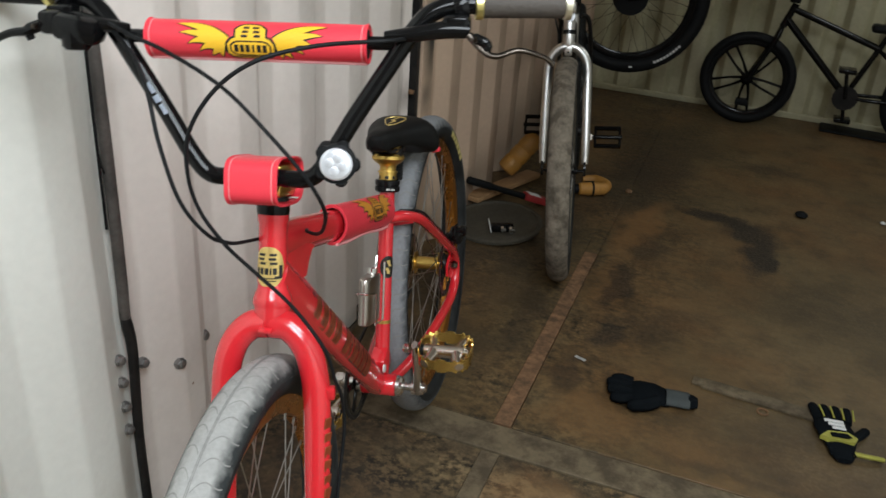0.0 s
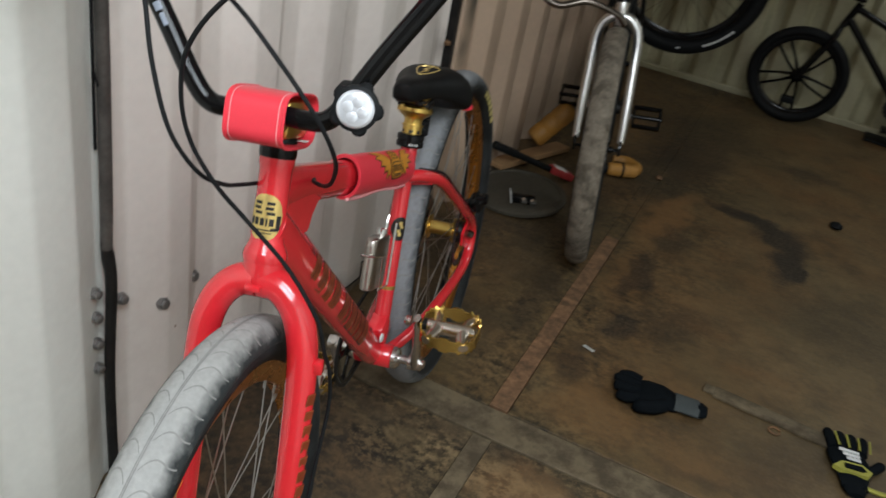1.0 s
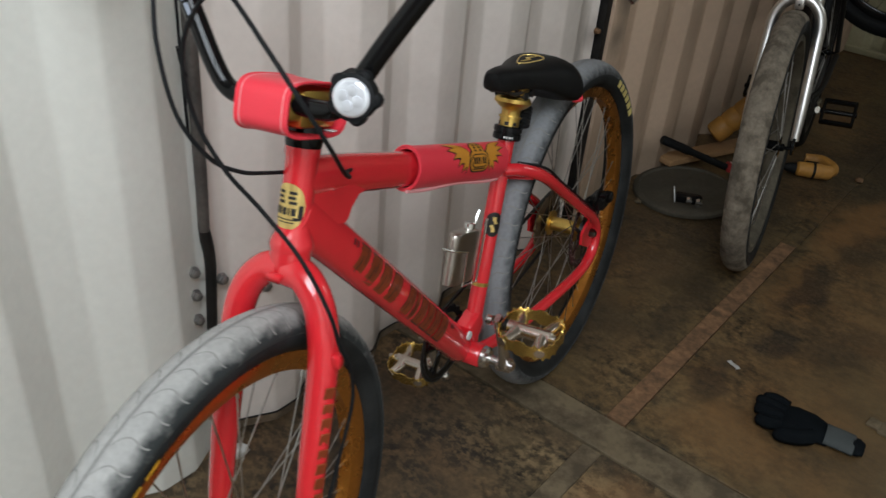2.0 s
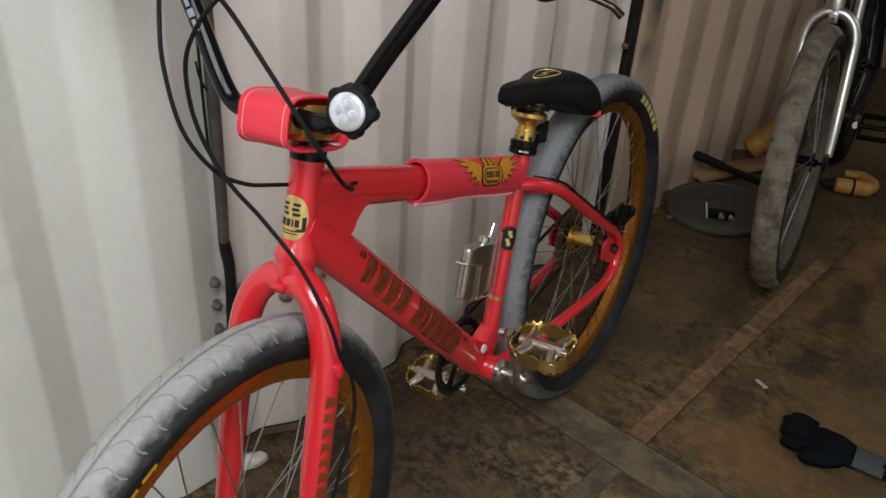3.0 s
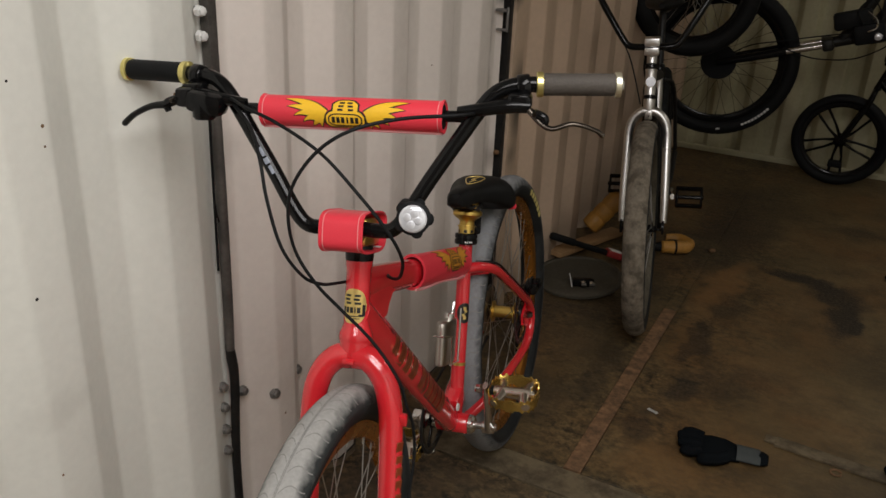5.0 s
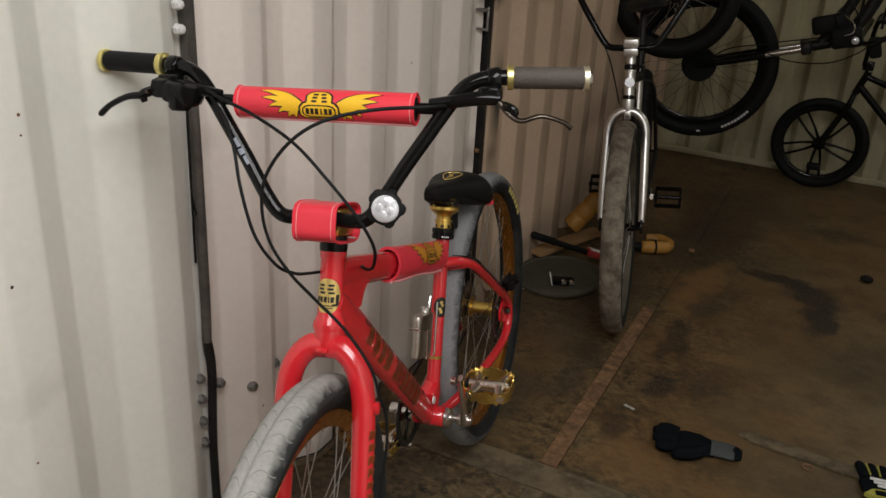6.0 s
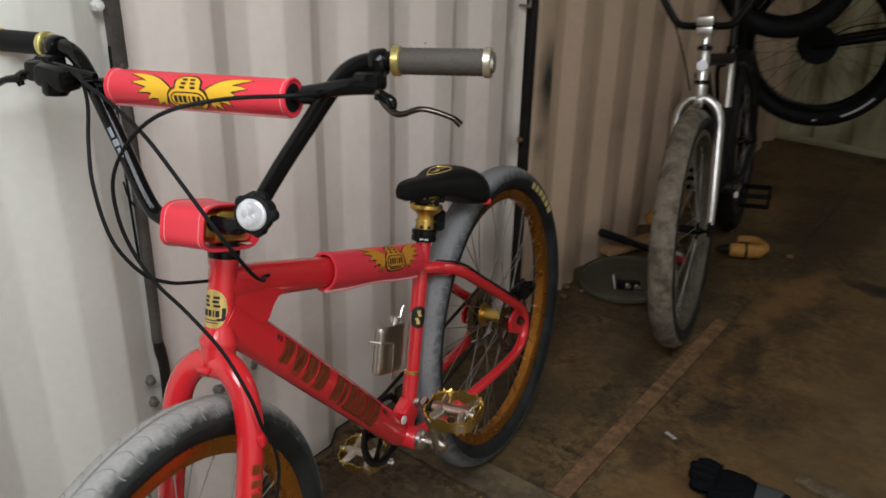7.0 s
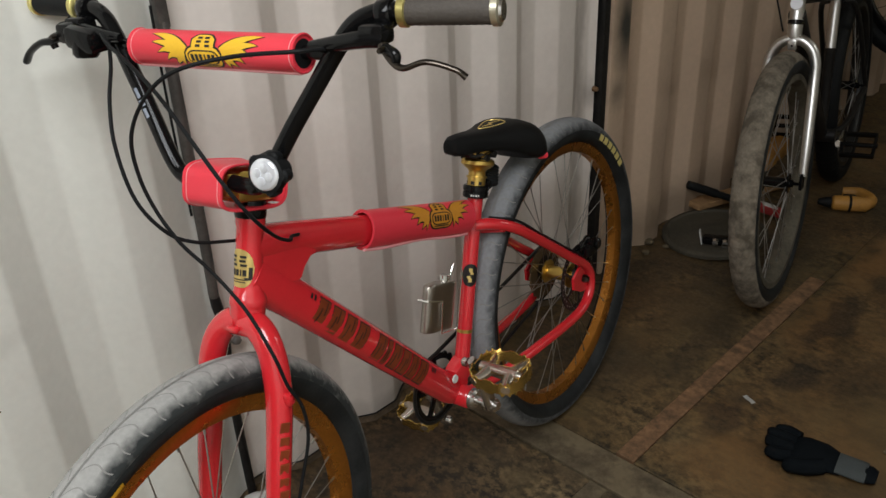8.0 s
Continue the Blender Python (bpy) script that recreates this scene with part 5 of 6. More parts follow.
for side in (-1, 1):
    a, b = BB + Vector((0, side * 0.082, 0)), BB + side * PEDAL + Vector((0, side * 0.098, 0))
    bm = NEW()
    sweep(bm, [a - side * PEDAL * 0.10, a, a + (b - a) * 0.5, b, b + side * PEDAL * 0.09], [0.010, 0.0165, 0.0115, 0.0125, 0.009], 14, (0.62, 1.0))
    lathe(bm, a + Vector((0, -0.012, 0)), a + Vector((0, side * 0.012 if side > 0 else 0.012, 0)), [(0, 0.016), (1, 0.014)], 18)
    crank = part("crank_arm", bm, ALLOY, bike, "polished grey crank arm")
    bm = NEW()
    end = BB + side * PEDAL
    lathe(bm, end + Vector((0, side * 0.074, 0)), end + Vector((0, side * 0.086, 0)), [(0, 0.006), (0.3, 0.0095), (1, 0.0095)], 12)
    part("spindle_cap", bm, CHROME, crank, "shiny pedal spindle end")
    bm = NEW()
    lathe(bm, end + Vector((0, side * 0.106, 0)), end + Vector((0, side * 0.116, 0)), [(0, 0.0105), (1, 0.0105)], 14)
    part("spindle_seal", bm, RUBBER, crank, "black rubber seal")
    pedal(BB + side * PEDAL + Vector((0, side * 0.158, 0)), radians(6 if side > 0 else 14), crank)
bm = NEW()
sides = 44
outline = [((0.078 if k % 2 else 0.073) * math.cos(2 * math.pi * k / sides), (0.078 if k % 2 else 0.073) * math.sin(2 * math.pi * k / sides)) for k in range(sides)]
rings = []
for k, (a, b) in enumerate(outline):
    inner = 0.062 / math.hypot(a, b)
    rings.append([bm.verts.new((BB.x + a * f, y, BB.z + b * f)) for f, y in ((1, -0.052), (1, -0.048), (inner, -0.048), (inner, -0.052))])
for k in range(sides):
    r0, r1 = rings[k], rings[(k + 1) % sides]
    for j in range(4):
        bm.faces.new((r0[j], r0[(j + 1) % 4], r1[(j + 1) % 4], r1[j]))
for k in range(5):
    a = 2 * math.pi * k / 5 + 0.3
    box(bm, (BB.x + 0.038 * math.cos(a), -0.050, BB.z + 0.038 * math.sin(a)), (0.056, 0.0036, 0.016), 0.001, Matrix.Rotation(-a, 3, "Y"))
    lathe(bm, (BB.x + 0.060 * math.cos(a), -0.054, BB.z + 0.060 * math.sin(a)), (BB.x + 0.060 * math.cos(a), -0.046, BB.z + 0.060 * math.sin(a)), [(0, 0.005), (1, 0.005)], 10)
lathe(bm, (BB.x, -0.054, BB.z), (BB.x, -0.046, BB.z), [(0, 0.019), (1, 0.019)], 24)
part("chainring", bm, BLACK, bike, "black chainring")
bm = NEW()
outline = [((0.070 if k % 2 else 0.065) * math.cos(2 * math.pi * k / 44), (0.070 if k % 2 else 0.065) * math.sin(2 * math.pi * k / 44)) for k in range(44)]
prism(bm, outline, -0.041, -0.037, lambda a, b, c: (a - 0.032, c, b - 0.004))
part("sprocket", bm, SPROCKET, bike, "dull bronze-brown rear sprocket")
bm = NEW()
loop = [(BB.x + 0.076 * math.cos(a), -0.05, BB.z + 0.076 * math.sin(a)) for a in np.linspace(1.7, -1.5, 14)]
loop += [(0.068 * math.cos(a) - 0.032, -0.040, 0.068 * math.sin(a) - 0.004) for a in np.linspace(-1.5, -4.6, 12)]
sweep(bm, loop, 0.0042, 6, (0.9, 1.1), close=True)
part("chain", bm, BLACK_STEEL, bike, "dark oily chain")
bm = NEW()
lathe(bm, (-0.032, -0.056, 0), (-0.032, -0.036, 0), [(0, 0.03), (0.2, 0.035), (1, 0.035)], 20)
part("freewheel", bm, BLACK_STEEL, bike)
bm = NEW()
box(bm, (-0.044, 0.076, 0.074), (0.046, 0.034, 0.036), 0.009)
lathe(bm, (-0.054, 0.086, 0.082), (-0.054, 0.100, 0.082), [(0, 0.013), (0.8, 0.013), (1, 0.010)], 16)
box(bm, (-0.028, 0.062, 0.052), (0.024, 0.024, 0.034), 0.006)
lathe(bm, (-0.030, 0.080, 0.094), (-0.030, 0.096, 0.094), [(0, 0.007), (1, 0.006)], 12)
sweep(bm, spline([(-0.02, 0.072, 0.066), (-0.005, 0.078, 0.088), (-0.022, 0.080, 0.108), (-0.040, 0.080, 0.104)], 4), 0.0026, 8)
part("brake_caliper", bm, BLACK, bike, "black brake caliper")
bm = NEW()
lathe(bm, (-0.032, 0.066, -0.004), (-0.032, 0.080, -0.004), [(0, 0.010), (0.6, 0.010), (1, 0.006)], 6)
part("axle_nut", bm, DARK_ALLOY, bike)
bm = NEW()
lathe(bm, (0.436, 0.0185, -0.012), (0.436, 0.0215, -0.012), [(0, 0.009), (1, 0.008)], 20)
part("serial_badge", bm, WHITE, bike, "small white round sticker")

# flask strapped to the seat tube
F_UP, F_W = Vector((-0.315, 0, 0.949)), Vector((0.949, 0, 0.315))
F0 = Vector((0.433, -0.002, 0.146))
turn = Matrix((F_W, Vector((0, 1, 0)), F_UP)).transposed()
bm = NEW()
rows = []
for z, k in ((-0.046, 0.92), (-0.044, 0.98), (-0.03, 1.0), (0.03, 1.0), (0.042, 1.0), (0.0455, 0.96), (0.0475, 0.86)):
    rows.append([bm.verts.new(F0 + turn @ Vector((0.046 * k * math.copysign(abs(math.cos(a)) ** 0.4, math.cos(a)), 0.0125 * k * math.copysign(abs(math.sin(a)) ** 0.8, math.sin(a)), z)))
                 for a in (2 * math.pi * j / 28 for j in range(28))])
for r0, r1 in zip(rows, rows[1:]):
    for j in range(28):
        bm.faces.new((r0[j], r0[(j + 1) % 28], r1[(j + 1) % 28], r1[j]))
bm.faces.new(list(reversed(rows[0])))
bm.faces.new(rows[-1])
flask = part("flask", bm, FLASK, bike, "brushed steel hip flask in a wire holder")
bm = NEW()
lathe(bm, F0 + turn @ Vector((-0.012, 0, 0.046)), F0 + turn @ Vector((-0.012, 0, 0.061)), [(0, 0.008), (0.3, 0.008), (0.32, 0.0105), (0.95, 0.0105), (1, 0.009)], 18)
part("cap", bm, CHROME, flask)
bm = NEW()
hold = [(-0.050, 0.014, 0.068), (-0.050, 0.014, -0.049), (0.004, 0.015, -0.049), (0.008, 0.015, 0.014), (0.048, 0.010, 0.018), (0.050, -0.012, 0.018)]
sweep(bm, [F0 + turn @ Vector(p) for p in hold], 0.0022, 8)
hold = [(-0.034, 0.0, 0.046), (-0.036, 0.0, 0.068), (-0.042, 0, 0.080)]
sweep(bm, [F0 + turn @ Vector(p) for p in hold], 0.0026, 8)
part("wire_holder", bm, CHROME, flask, "bent wire holder")


# ---- the pale fork bicycle behind ----
def turned_pose(origin, heading, lean):
    f = Vector((math.sin(heading), -math.cos(heading), 0))
    side = Vector((math.cos(heading), math.sin(heading), 0))
    up = Vector((0, 0, 1)) * math.cos(lean) - side * math.sin(lean)
    left = side * math.cos(lean) + Vector((0, 0, 1)) * math.sin(lean)
    return axes_pose(Vector(origin), f, left, up)


fat = thing("bicycle", turned_pose((0.452, 1.967, 0.366), radians(11), radians(5.5)),
            "fat-tyred bicycle with a chrome fork leaning on the wall", "bicycle")
wheel(fat, Matrix.Identity(4), 0.370, 0.037, 0.036, SIDEWALL, TREAD_TAN, MUDDY_RIM, BLACK, tread=tread_blocks, fine=720, rim_half=0.03, rim_deep=0.022, spoke_mat=DULL_STEEL)
wheel(fat, Matrix.Translation((-1.06, 0, 0)), 0.370, 0.037, 0.036, RUBBER, RUBBER, BLACK_STEEL, BLACK, tread=tread_blocks, fine=360, rim_half=0.03, rim_deep=0.022, spoke_mat=DULL_STEEL)
for side in (-1, 1):
    bm = NEW()
    leg = spline([(-0.128, side * 0.002, 0.384), (-0.127, side * 0.026, 0.379), (-0.124, side * 0.050, 0.357), (-0.117, side * 0.063, 0.322), (-0.10, side * 0.066, 0.262),
                  (-0.04, side * 0.070, 0.10), (-0.012, side * 0.070, 0.02)], 6)
    sweep(bm, leg, [0.0150, 0.0150, 0.0150, 0.0150, 0.0148, 0.0135, 0.011], 18)
    part("fork_leg", bm, SATIN, fat, "satin silver fork leg")
    bm = NEW()
    prism(bm, [(-0.03, 0.035), (0.0, 0.03), (0.016, 0.01), (0.016, -0.012), (-0.014, -0.014)], side * 0.066, side * 0.074, lambda a, b, c: (a, c, b))
    part("fork_dropout", bm, BLACK, fat)
bm = NEW()
box(bm, (-0.113, 0, 0.372), (0.014, 0.024, 0.030), 0.004)
lathe(bm, (-0.1075, 0, 0.370), (-0.1055, 0, 0.370), [(0, 0.0045), (1, 0.0035)], 10)
part("crown_boss", bm, SATIN, fat, "chrome boss at the fork crown")
bm = NEW()
lathe(bm, (-0.1062, 0, 0.370), (-0.1052, 0, 0.370), [(0, 0.0030), (1, 0.0028)], 10)
part("bolt_hole", bm, BLACK, fat)
h_dir = Vector((-0.30, 0, 1)).normalized()
h0 = Vector((-0.127, 0, 0.378))
bm = NEW()
lathe(bm, h0, h0 + h_dir * 0.045, [(0, 0.014), (0.3, 0.020), (1, 0.020)], 20)
lathe(bm, h0 + h_dir * 0.052, h0 + h_dir * 0.145, [(0, 0.021), (0.1, 0.019), (0.9, 0.019), (1, 0.021)], 24)
lathe(bm, h0 + h_dir * 0.165, h0 + h_dir * 0.20, [(0, 0.017), (1, 0.017)], 20)
box(bm, h0 + h_dir * 0.212 + Vector((0.02, 0, 0)), (0.058, 0.048, 0.026), 0.004)
box(bm, h0 + h_dir * 0.242 + Vector((0.024, 0, 0)), (0.058, 0.050, 0.028), 0.004)
part("head_tube", bm, SATIN, fat, "chrome head tube and stem")
for s in (0.048, 0.150):
    bm = NEW()
    lathe(bm, h0 + h_dir * s, h0 + h_dir * (s + 0.010), [(0, 0.022), (1, 0.022)], 20)
    part("headset_ring", bm, BLACK, fat)
bm = NEW()
c = h0 + h_dir * 0.105
lathe(bm, c + Vector((0.012, 0, 0)), c + Vector((0.030, 0.002, 0.004)), [(0, 0.012), (0.6, 0.0165), (1, 0.0165)], 20)
part("bell", bm, LENS, fat, "small round white reflector")
bar_c = h0 + h_dir * 0.226 + Vector((0.036, 0, 0))
half = [(0, 0, 0), (0, 0.04, 0.0), (-0.002, 0.075, 0.004), (-0.008, 0.10, 0.03), (-0.03, 0.16, 0.125), (-0.05, 0.20, 0.19), (-0.07, 0.24, 0.205), (-0.10, 0.36, 0.205)]
bm = NEW()
full = [(x, -y, z) for x, y, z in reversed(half[1:])] + half
sweep(bm, spline([bar_c + Vector(p) for p in full], 5), 0.0112, 14, ref=(0, 0, 1))
part("handlebar", bm, BLACK, fat, "black handlebar")
bb2 = Vector((-0.63, 0, -0.06))
bm = NEW()
sweep(bm, [h0 + h_dir * 0.12, Vector((-0.72, 0, 0.40))], 0.019, 16)
sweep(bm, [h0 + h_dir * 0.075, bb2], 0.024, 16)
lathe(bm, bb2 + Vector((0, -0.05, 0)), bb2 + Vector((0, 0.05, 0)), [(0, 0.023), (1, 0.023)], 18)
for side in (-1, 1):
    sweep(bm, spline([bb2 + Vector((-0.02, side * 0.03, 0)), (-0.75, side * 0.062, -0.05), (-1.04, side * 0.07, -0.005)], 4), 0.011, 10)
    sweep(bm, spline([(-0.73, side * 0.02, 0.38), (-0.80, side * 0.058, 0.33), (-1.05, side * 0.07, 0.01)], 4), 0.009, 10)
part("frame", bm, BLACK_STEEL, fat, "dark painted frame")
bm = NEW()
lathe(bm, bb2 + Vector((-0.066, 0, 0.287)), Vector((-0.738, 0, 0.41)), [(0, 0.0165), (1, 0.0165)], 14)
part("seat_tube", bm, SATIN, fat, "satin silver seat tube")
bm = NEW()
lathe(bm, bb2, bb2 + Vector((-0.066, 0, 0.287)), [(0, 0.0165), (0.97, 0.0165), (0.98, 0.0185), (1, 0.0185)], 14)
part("lower_seat_tube", bm, BLACK_STEEL, fat)
bm = NEW()
lathe(bm, Vector((-0.733, 0, 0.39)), Vector((-0.745, 0, 0.44)), [(0, 0.019), (0.1, 0.021), (0.9, 0.021), (1, 0.019)], 18)
box(bm, (-0.765, 0, 0.42), (0.03, 0.03, 0.022), 0.005)
part("seat_collar", bm, BLACK, fat, "black seat clamp")
bm = NEW()
lathe(bm, (-0.745, 0, 0.44), (-0.80, 0, 0.65), [(0, 0.0136), (1, 0.0136)], 16)
part("seat_post", bm, BLACK_STEEL, fat)
bm = NEW()
rows = []
for x, w, top, low in ((-0.66, 0.012, 0.685, 0.665), (-0.68, 0.022, 0.692, 0.655), (-0.75, 0.04, 0.692, 0.647), (-0.83, 0.075, 0.695, 0.64), (-0.90, 0.08, 0.695, 0.64), (-0.93, 0.05, 0.682, 0.65)):
    rows.append([bm.verts.new((x, w * math.cos(a), (top + low) / 2 + (top - low) / 2 * math.sin(a))) for a in (2 * math.pi * k / 16 for k in range(16))])
for r0, r1 in zip(rows, rows[1:]):
    for k in range(16):
        bm.faces.new((r0[k], r0[(k + 1) % 16], r1[(k + 1) % 16], r1[k]))
bm.faces.new(rows[0])
bm.faces.new(list(reversed(rows[-1])))
bmesh.ops.recalc_face_normals(bm, faces=bm.faces)
part("saddle", bm, SADDLE, fat, "black saddle")
bm = NEW()
prism(bm, [(0.085 * math.cos(2 * math.pi * k / 40) * (1 + 0.03 * (k % 2)), 0.085 * math.sin(2 * math.pi * k / 40) * (1 + 0.03 * (k % 2))) for k in range(40)], -0.062, -0.057,
      lambda a, b, c: (bb2.x + a, c, bb2.z + b))
part("chainring", bm, BLACK_STEEL, fat)
for side in (-1, 1):
    arm = Vector((side * 0.168, 0, side * 0.03 + 0.0))
    a = bb2 + Vector((0, side * 0.072, 0))
    bm = NEW()
    sweep(bm, [a, a + arm * 0.5, a + arm + Vector((0, side * 0.012, 0))], [0.016, 0.011, 0.012], 12, (0.7, 1))
    crank = part("crank_arm", bm, ALLOY, fat, "silver crank arm")
    c = a + arm + Vector((0, side * 0.075, 0))
    bm = NEW()
    lathe(bm, c + Vector((0, -0.055, 0)), c + Vector((0, 0.055, 0)), [(0, 0.008), (1, 0.008)], 12)
    tilt = Matrix.Rotation(radians(35), 3, "Y")
    for off in (-0.042, 0.042):
        box(bm, c + tilt @ Vector((off, 0, 0)), (0.010, 0.10, 0.018), 0.002, tilt)
    for off in (-0.046, 0.046):
        box(bm, c + Vector((0, off, 0)), (0.088, 0.010, 0.014), 0.002, tilt)
    part("pedal", bm, BLACK, crank, "black platform pedal")
bm = NEW()
sweep(bm, spline([bar_c + Vector((-0.02, -0.10, 0.02)), bar_c + Vector((0.03, -0.07, -0.03)), bar_c + Vector((0.03, -0.05, -0.10)), h0 + h_dir * 0.03 + Vector((0.01, -0.03, 0))], 6), 0.0024, 8)
part("brake_hose", bm, RUBBER, fat)

# ---- the black bicycle with cast wheels at the end wall ----
low = thing("bicycle", axes_pose(Vector((0.96, 4.215, 0.0)), Vector((-1, 0.02, 0)).normalized(), Vector((-0.02, -1, 0)).normalized(), Vector((0, 0, 1))),
            "small black stunt bicycle with cast five-spoke wheels", "bicycle")


def cast_wheel(parent, m):
    bm = NEW()
    lathe(bm, (0, -0.05, 0), (0, 0.05, 0), [(0, 0.008), (0.1, 0.02), (0.25, 0.034), (0.75, 0.034), (0.9, 0.02), (1, 0.008)], 20)
    hub = part("wheel", bm, BLACK, parent)
    hub.matrix_local = m
    bm = NEW()
    revolve(bm, [(0.026 * math.sin(a), 0.2265 + 0.0255 * math.cos(a)) for a in np.linspace(-2.7, 2.7, 17)], 72)
    part("tyre", bm, RUBBER, hub)
    bm = NEW()
    revolve(bm, [(-0.015, 0.207), (-0.015, 0.190), (-0.010, 0.182), (0.010, 0.182), (0.015, 0.190), (0.015, 0.207)], 72)
    part("rim", bm, BLACK, hub)
    for k in range(5):
        for s in (-1, 1):
            bm = NEW()
            a0, a1, a2 = s * 0.35, s * 0.24, s * 0.16
            sweep(bm, [(0.028 * math.cos(a0), 0, 0.028 * math.sin(a0)), (0.09 * math.cos(a1), 0, 0.09 * math.sin(a1)), (0.188 * math.cos(a2), 0, 0.188 * math.sin(a2))],
                  [0.009, 0.0065, 0.0075], 8)
            ob = part("cast_spoke", bm, BLACK, hub)
            ob.matrix_local = Matrix.Rotation(k * 2 * math.pi / 5 + 0.35, 4, "Y")
    return hub


cast_wheel(low, Matrix.Translation((0, 0, 0.253)))
cast_wheel(low, Matrix.Translation((-0.93, 0, 0.253)))
for side in (-1, 1):
    bm = NEW()
    sweep(bm, spline([(-0.115, side * 0.01, 0.545), (-0.110, side * 0.045, 0.525), (-0.095, side * 0.055, 0.47), (-0.005, side * 0.056, 0.258)], 4), 0.014, 12)
    part("fork_leg", bm, BLACK, low)
    bm = NEW()
    sweep(bm, spline([(-0.515, side * 0.03, 0.235), (-0.62, side * 0.055, 0.24), (-0.93, side * 0.06, 0.253)], 4), 0.010, 10)
    sweep(bm, spline([(-0.615, side * 0.015, 0.485), (-0.68, side * 0.05, 0.44), (-0.93, side * 0.06, 0.262)], 4), 0.009, 10)
    part("rear_stay", bm, BLACK, low)
bm = NEW()
lathe(bm, (-0.118, 0, 0.55), (-0.158, 0, 0.672), [(0, 0.020), (0.1, 0.018), (0.9, 0.018), (1, 0.020)], 18)
sweep(bm, [(-0.150, 0, 0.645), (-0.60, 0, 0.50)], 0.0165, 14)
sweep(bm, [(-0.130, 0, 0.59), (-0.505, 0, 0.235)], 0.019, 14)
sweep(bm, [(-0.505, 0, 0.235), (-0.625, 0, 0.56)], 0.0145, 14)
lathe(bm, (-0.505, -0.045, 0.235), (-0.505, 0.045, 0.235), [(0, 0.022), (1, 0.022)], 16)
part("frame", bm, BLACK, low, "black tubular frame")
bm = NEW()
box(bm, (-0.150, 0, 0.70), (0.055, 0.05, 0.045), 0.005)
sweep(bm, spline([(-0.18, -0.255, 0.95), (-0.16, -0.205, 0.948), (-0.14, -0.17, 0.91), (-0.13, -0.08, 0.725), (-0.128, 0, 0.715), (-0.13, 0.08, 0.725), (-0.14, 0.17, 0.91),
                  (-0.16, 0.205, 0.948), (-0.18, 0.255, 0.95)], 5), 0.0112, 12, ref=(0, 0, 1))
sweep(bm, [(-0.138, -0.15, 0.87), (-0.138, 0.15, 0.87)], 0.008, 10, ref=(0, 0, 1))
part("handlebar", bm, BLACK, low)
bm = NEW()
box(bm, (-0.645, 0, 0.60), (0.21, 0.09, 0.04), 0.016)
lathe(bm, (-0.622, 0, 0.55), (-0.635, 0, 0.59), [(0, 0.013), (1, 0.013)], 12)
part("saddle", bm, SADDLE, low)
bm = NEW()
prism(bm, [(0.062 * math.cos(2 * math.pi * k / 36) * (1 + 0.05 * (k % 2)), 0.062 * math.sin(2 * math.pi * k / 36) * (1 + 0.05 * (k % 2))) for k in range(36)], 0.050, 0.055,
      lambda a, b, c: (-0.505 + a, c, 0.235 + b))
part("chainring", bm, BLACK_STEEL, low)
for side in (-1, 1):
    bm = NEW()
    arm = Vector((0.03 * side, 0, 0.16 * side))
    a = Vector((-0.505, side * 0.068, 0.235))
    sweep(bm, [a, a + arm], 0.010, 10)
    box(bm, a + arm + Vector((0, side * 0.06, 0)), (0.085, 0.09, 0.022), 0.005)
    part("crank_arm", bm, BLACK, low, "black crank arm and pedal")
bm = NEW()
box(bm, (0.0, 0.0, 0.118), (0.07, 0.05, 0.035), 0.006)
part("wheel_lock", bm, RUBBER, low, "black block between the spokes")

# ---- the hanging bicycle ----
hang = thing("bicycle", axes_pose(Vector((0.35, 3.60, 0.70)), Vector((-0.96, -0.10, -0.27)).normalized(), Vector((0.10, -0.995, 0.0)).normalized(),
                                  Vector((-0.96, -0.10, -0.27)).normalized().cross(Vector((0.10, -0.995, 0.0)).normalized())),
             "large black bicycle hung up by its frame", "bicycle")
big = wheel(hang, Matrix.Identity(4), 0.372, 0.033, 0.036, RUBBER, RUBBER, BLACK, BLACK, tread=tread_blocks, fine=360, rim_deep=0.034, spoke_mat=BLACK_STEEL, hub_r=0.045, flange=0.06, hub_half=0.055)
bm = NEW()
lathe(bm, (0, 0.044, 0), (0, 0.047, 0), [(0, 0.085), (1, 0.085)], 40)
part("brake_rotor", bm, RUBBER, big, "dark brake rotor")
sidewall_print(big, radians(-232), radians(-258), 9, 0.338, 0.011, WHITE, "white block print on the sidewall", 0.033, 0.036, 0.336)
sidewall_print(big, radians(-275), radians(-279), 1, 0.338, 0.008, WHITE, "white mark on the sidewall", 0.033, 0.036, 0.336)
for side in (-1, 1):
    bm = NEW()
    sweep(bm, [(0.01, side * 0.065, 0.0), (-0.10, side * 0.066, 0.0), (-0.31, side * 0.066, 0.0)], [0.013, 0.019, 0.021], 16, ref=(0, 1, 0))
    low_leg = part("fork_lower", bm, BLACK, hang, "black suspension fork lower")
    bm = NEW()
    lathe(bm, (-0.30, side * 0.066, 0), (-0.47, side * 0.066, 0), [(0, 0.016), (1, 0.016)], 16)
    part("stanchion", bm, CHROME, hang, "shiny fork stanchion")
bm = NEW()
box(bm, (-0.49, 0, 0.0), (0.05, 0.19, 0.055), 0.012)
lathe(bm, (-0.50, 0, 0), (-0.66, 0, 0), [(0, 0.026), (1, 0.024)], 18)
sweep(bm, spline([(-0.60, 0, 0.0), (-0.75, 0, 0.10), (-0.95, 0, 0.42)], 5), 0.03, 16)
sweep(bm, spline([(-0.55, 0, 0.0), (-0.72, 0, 0.20), (-0.85, 0, 0.50)], 5), 0.026, 16)
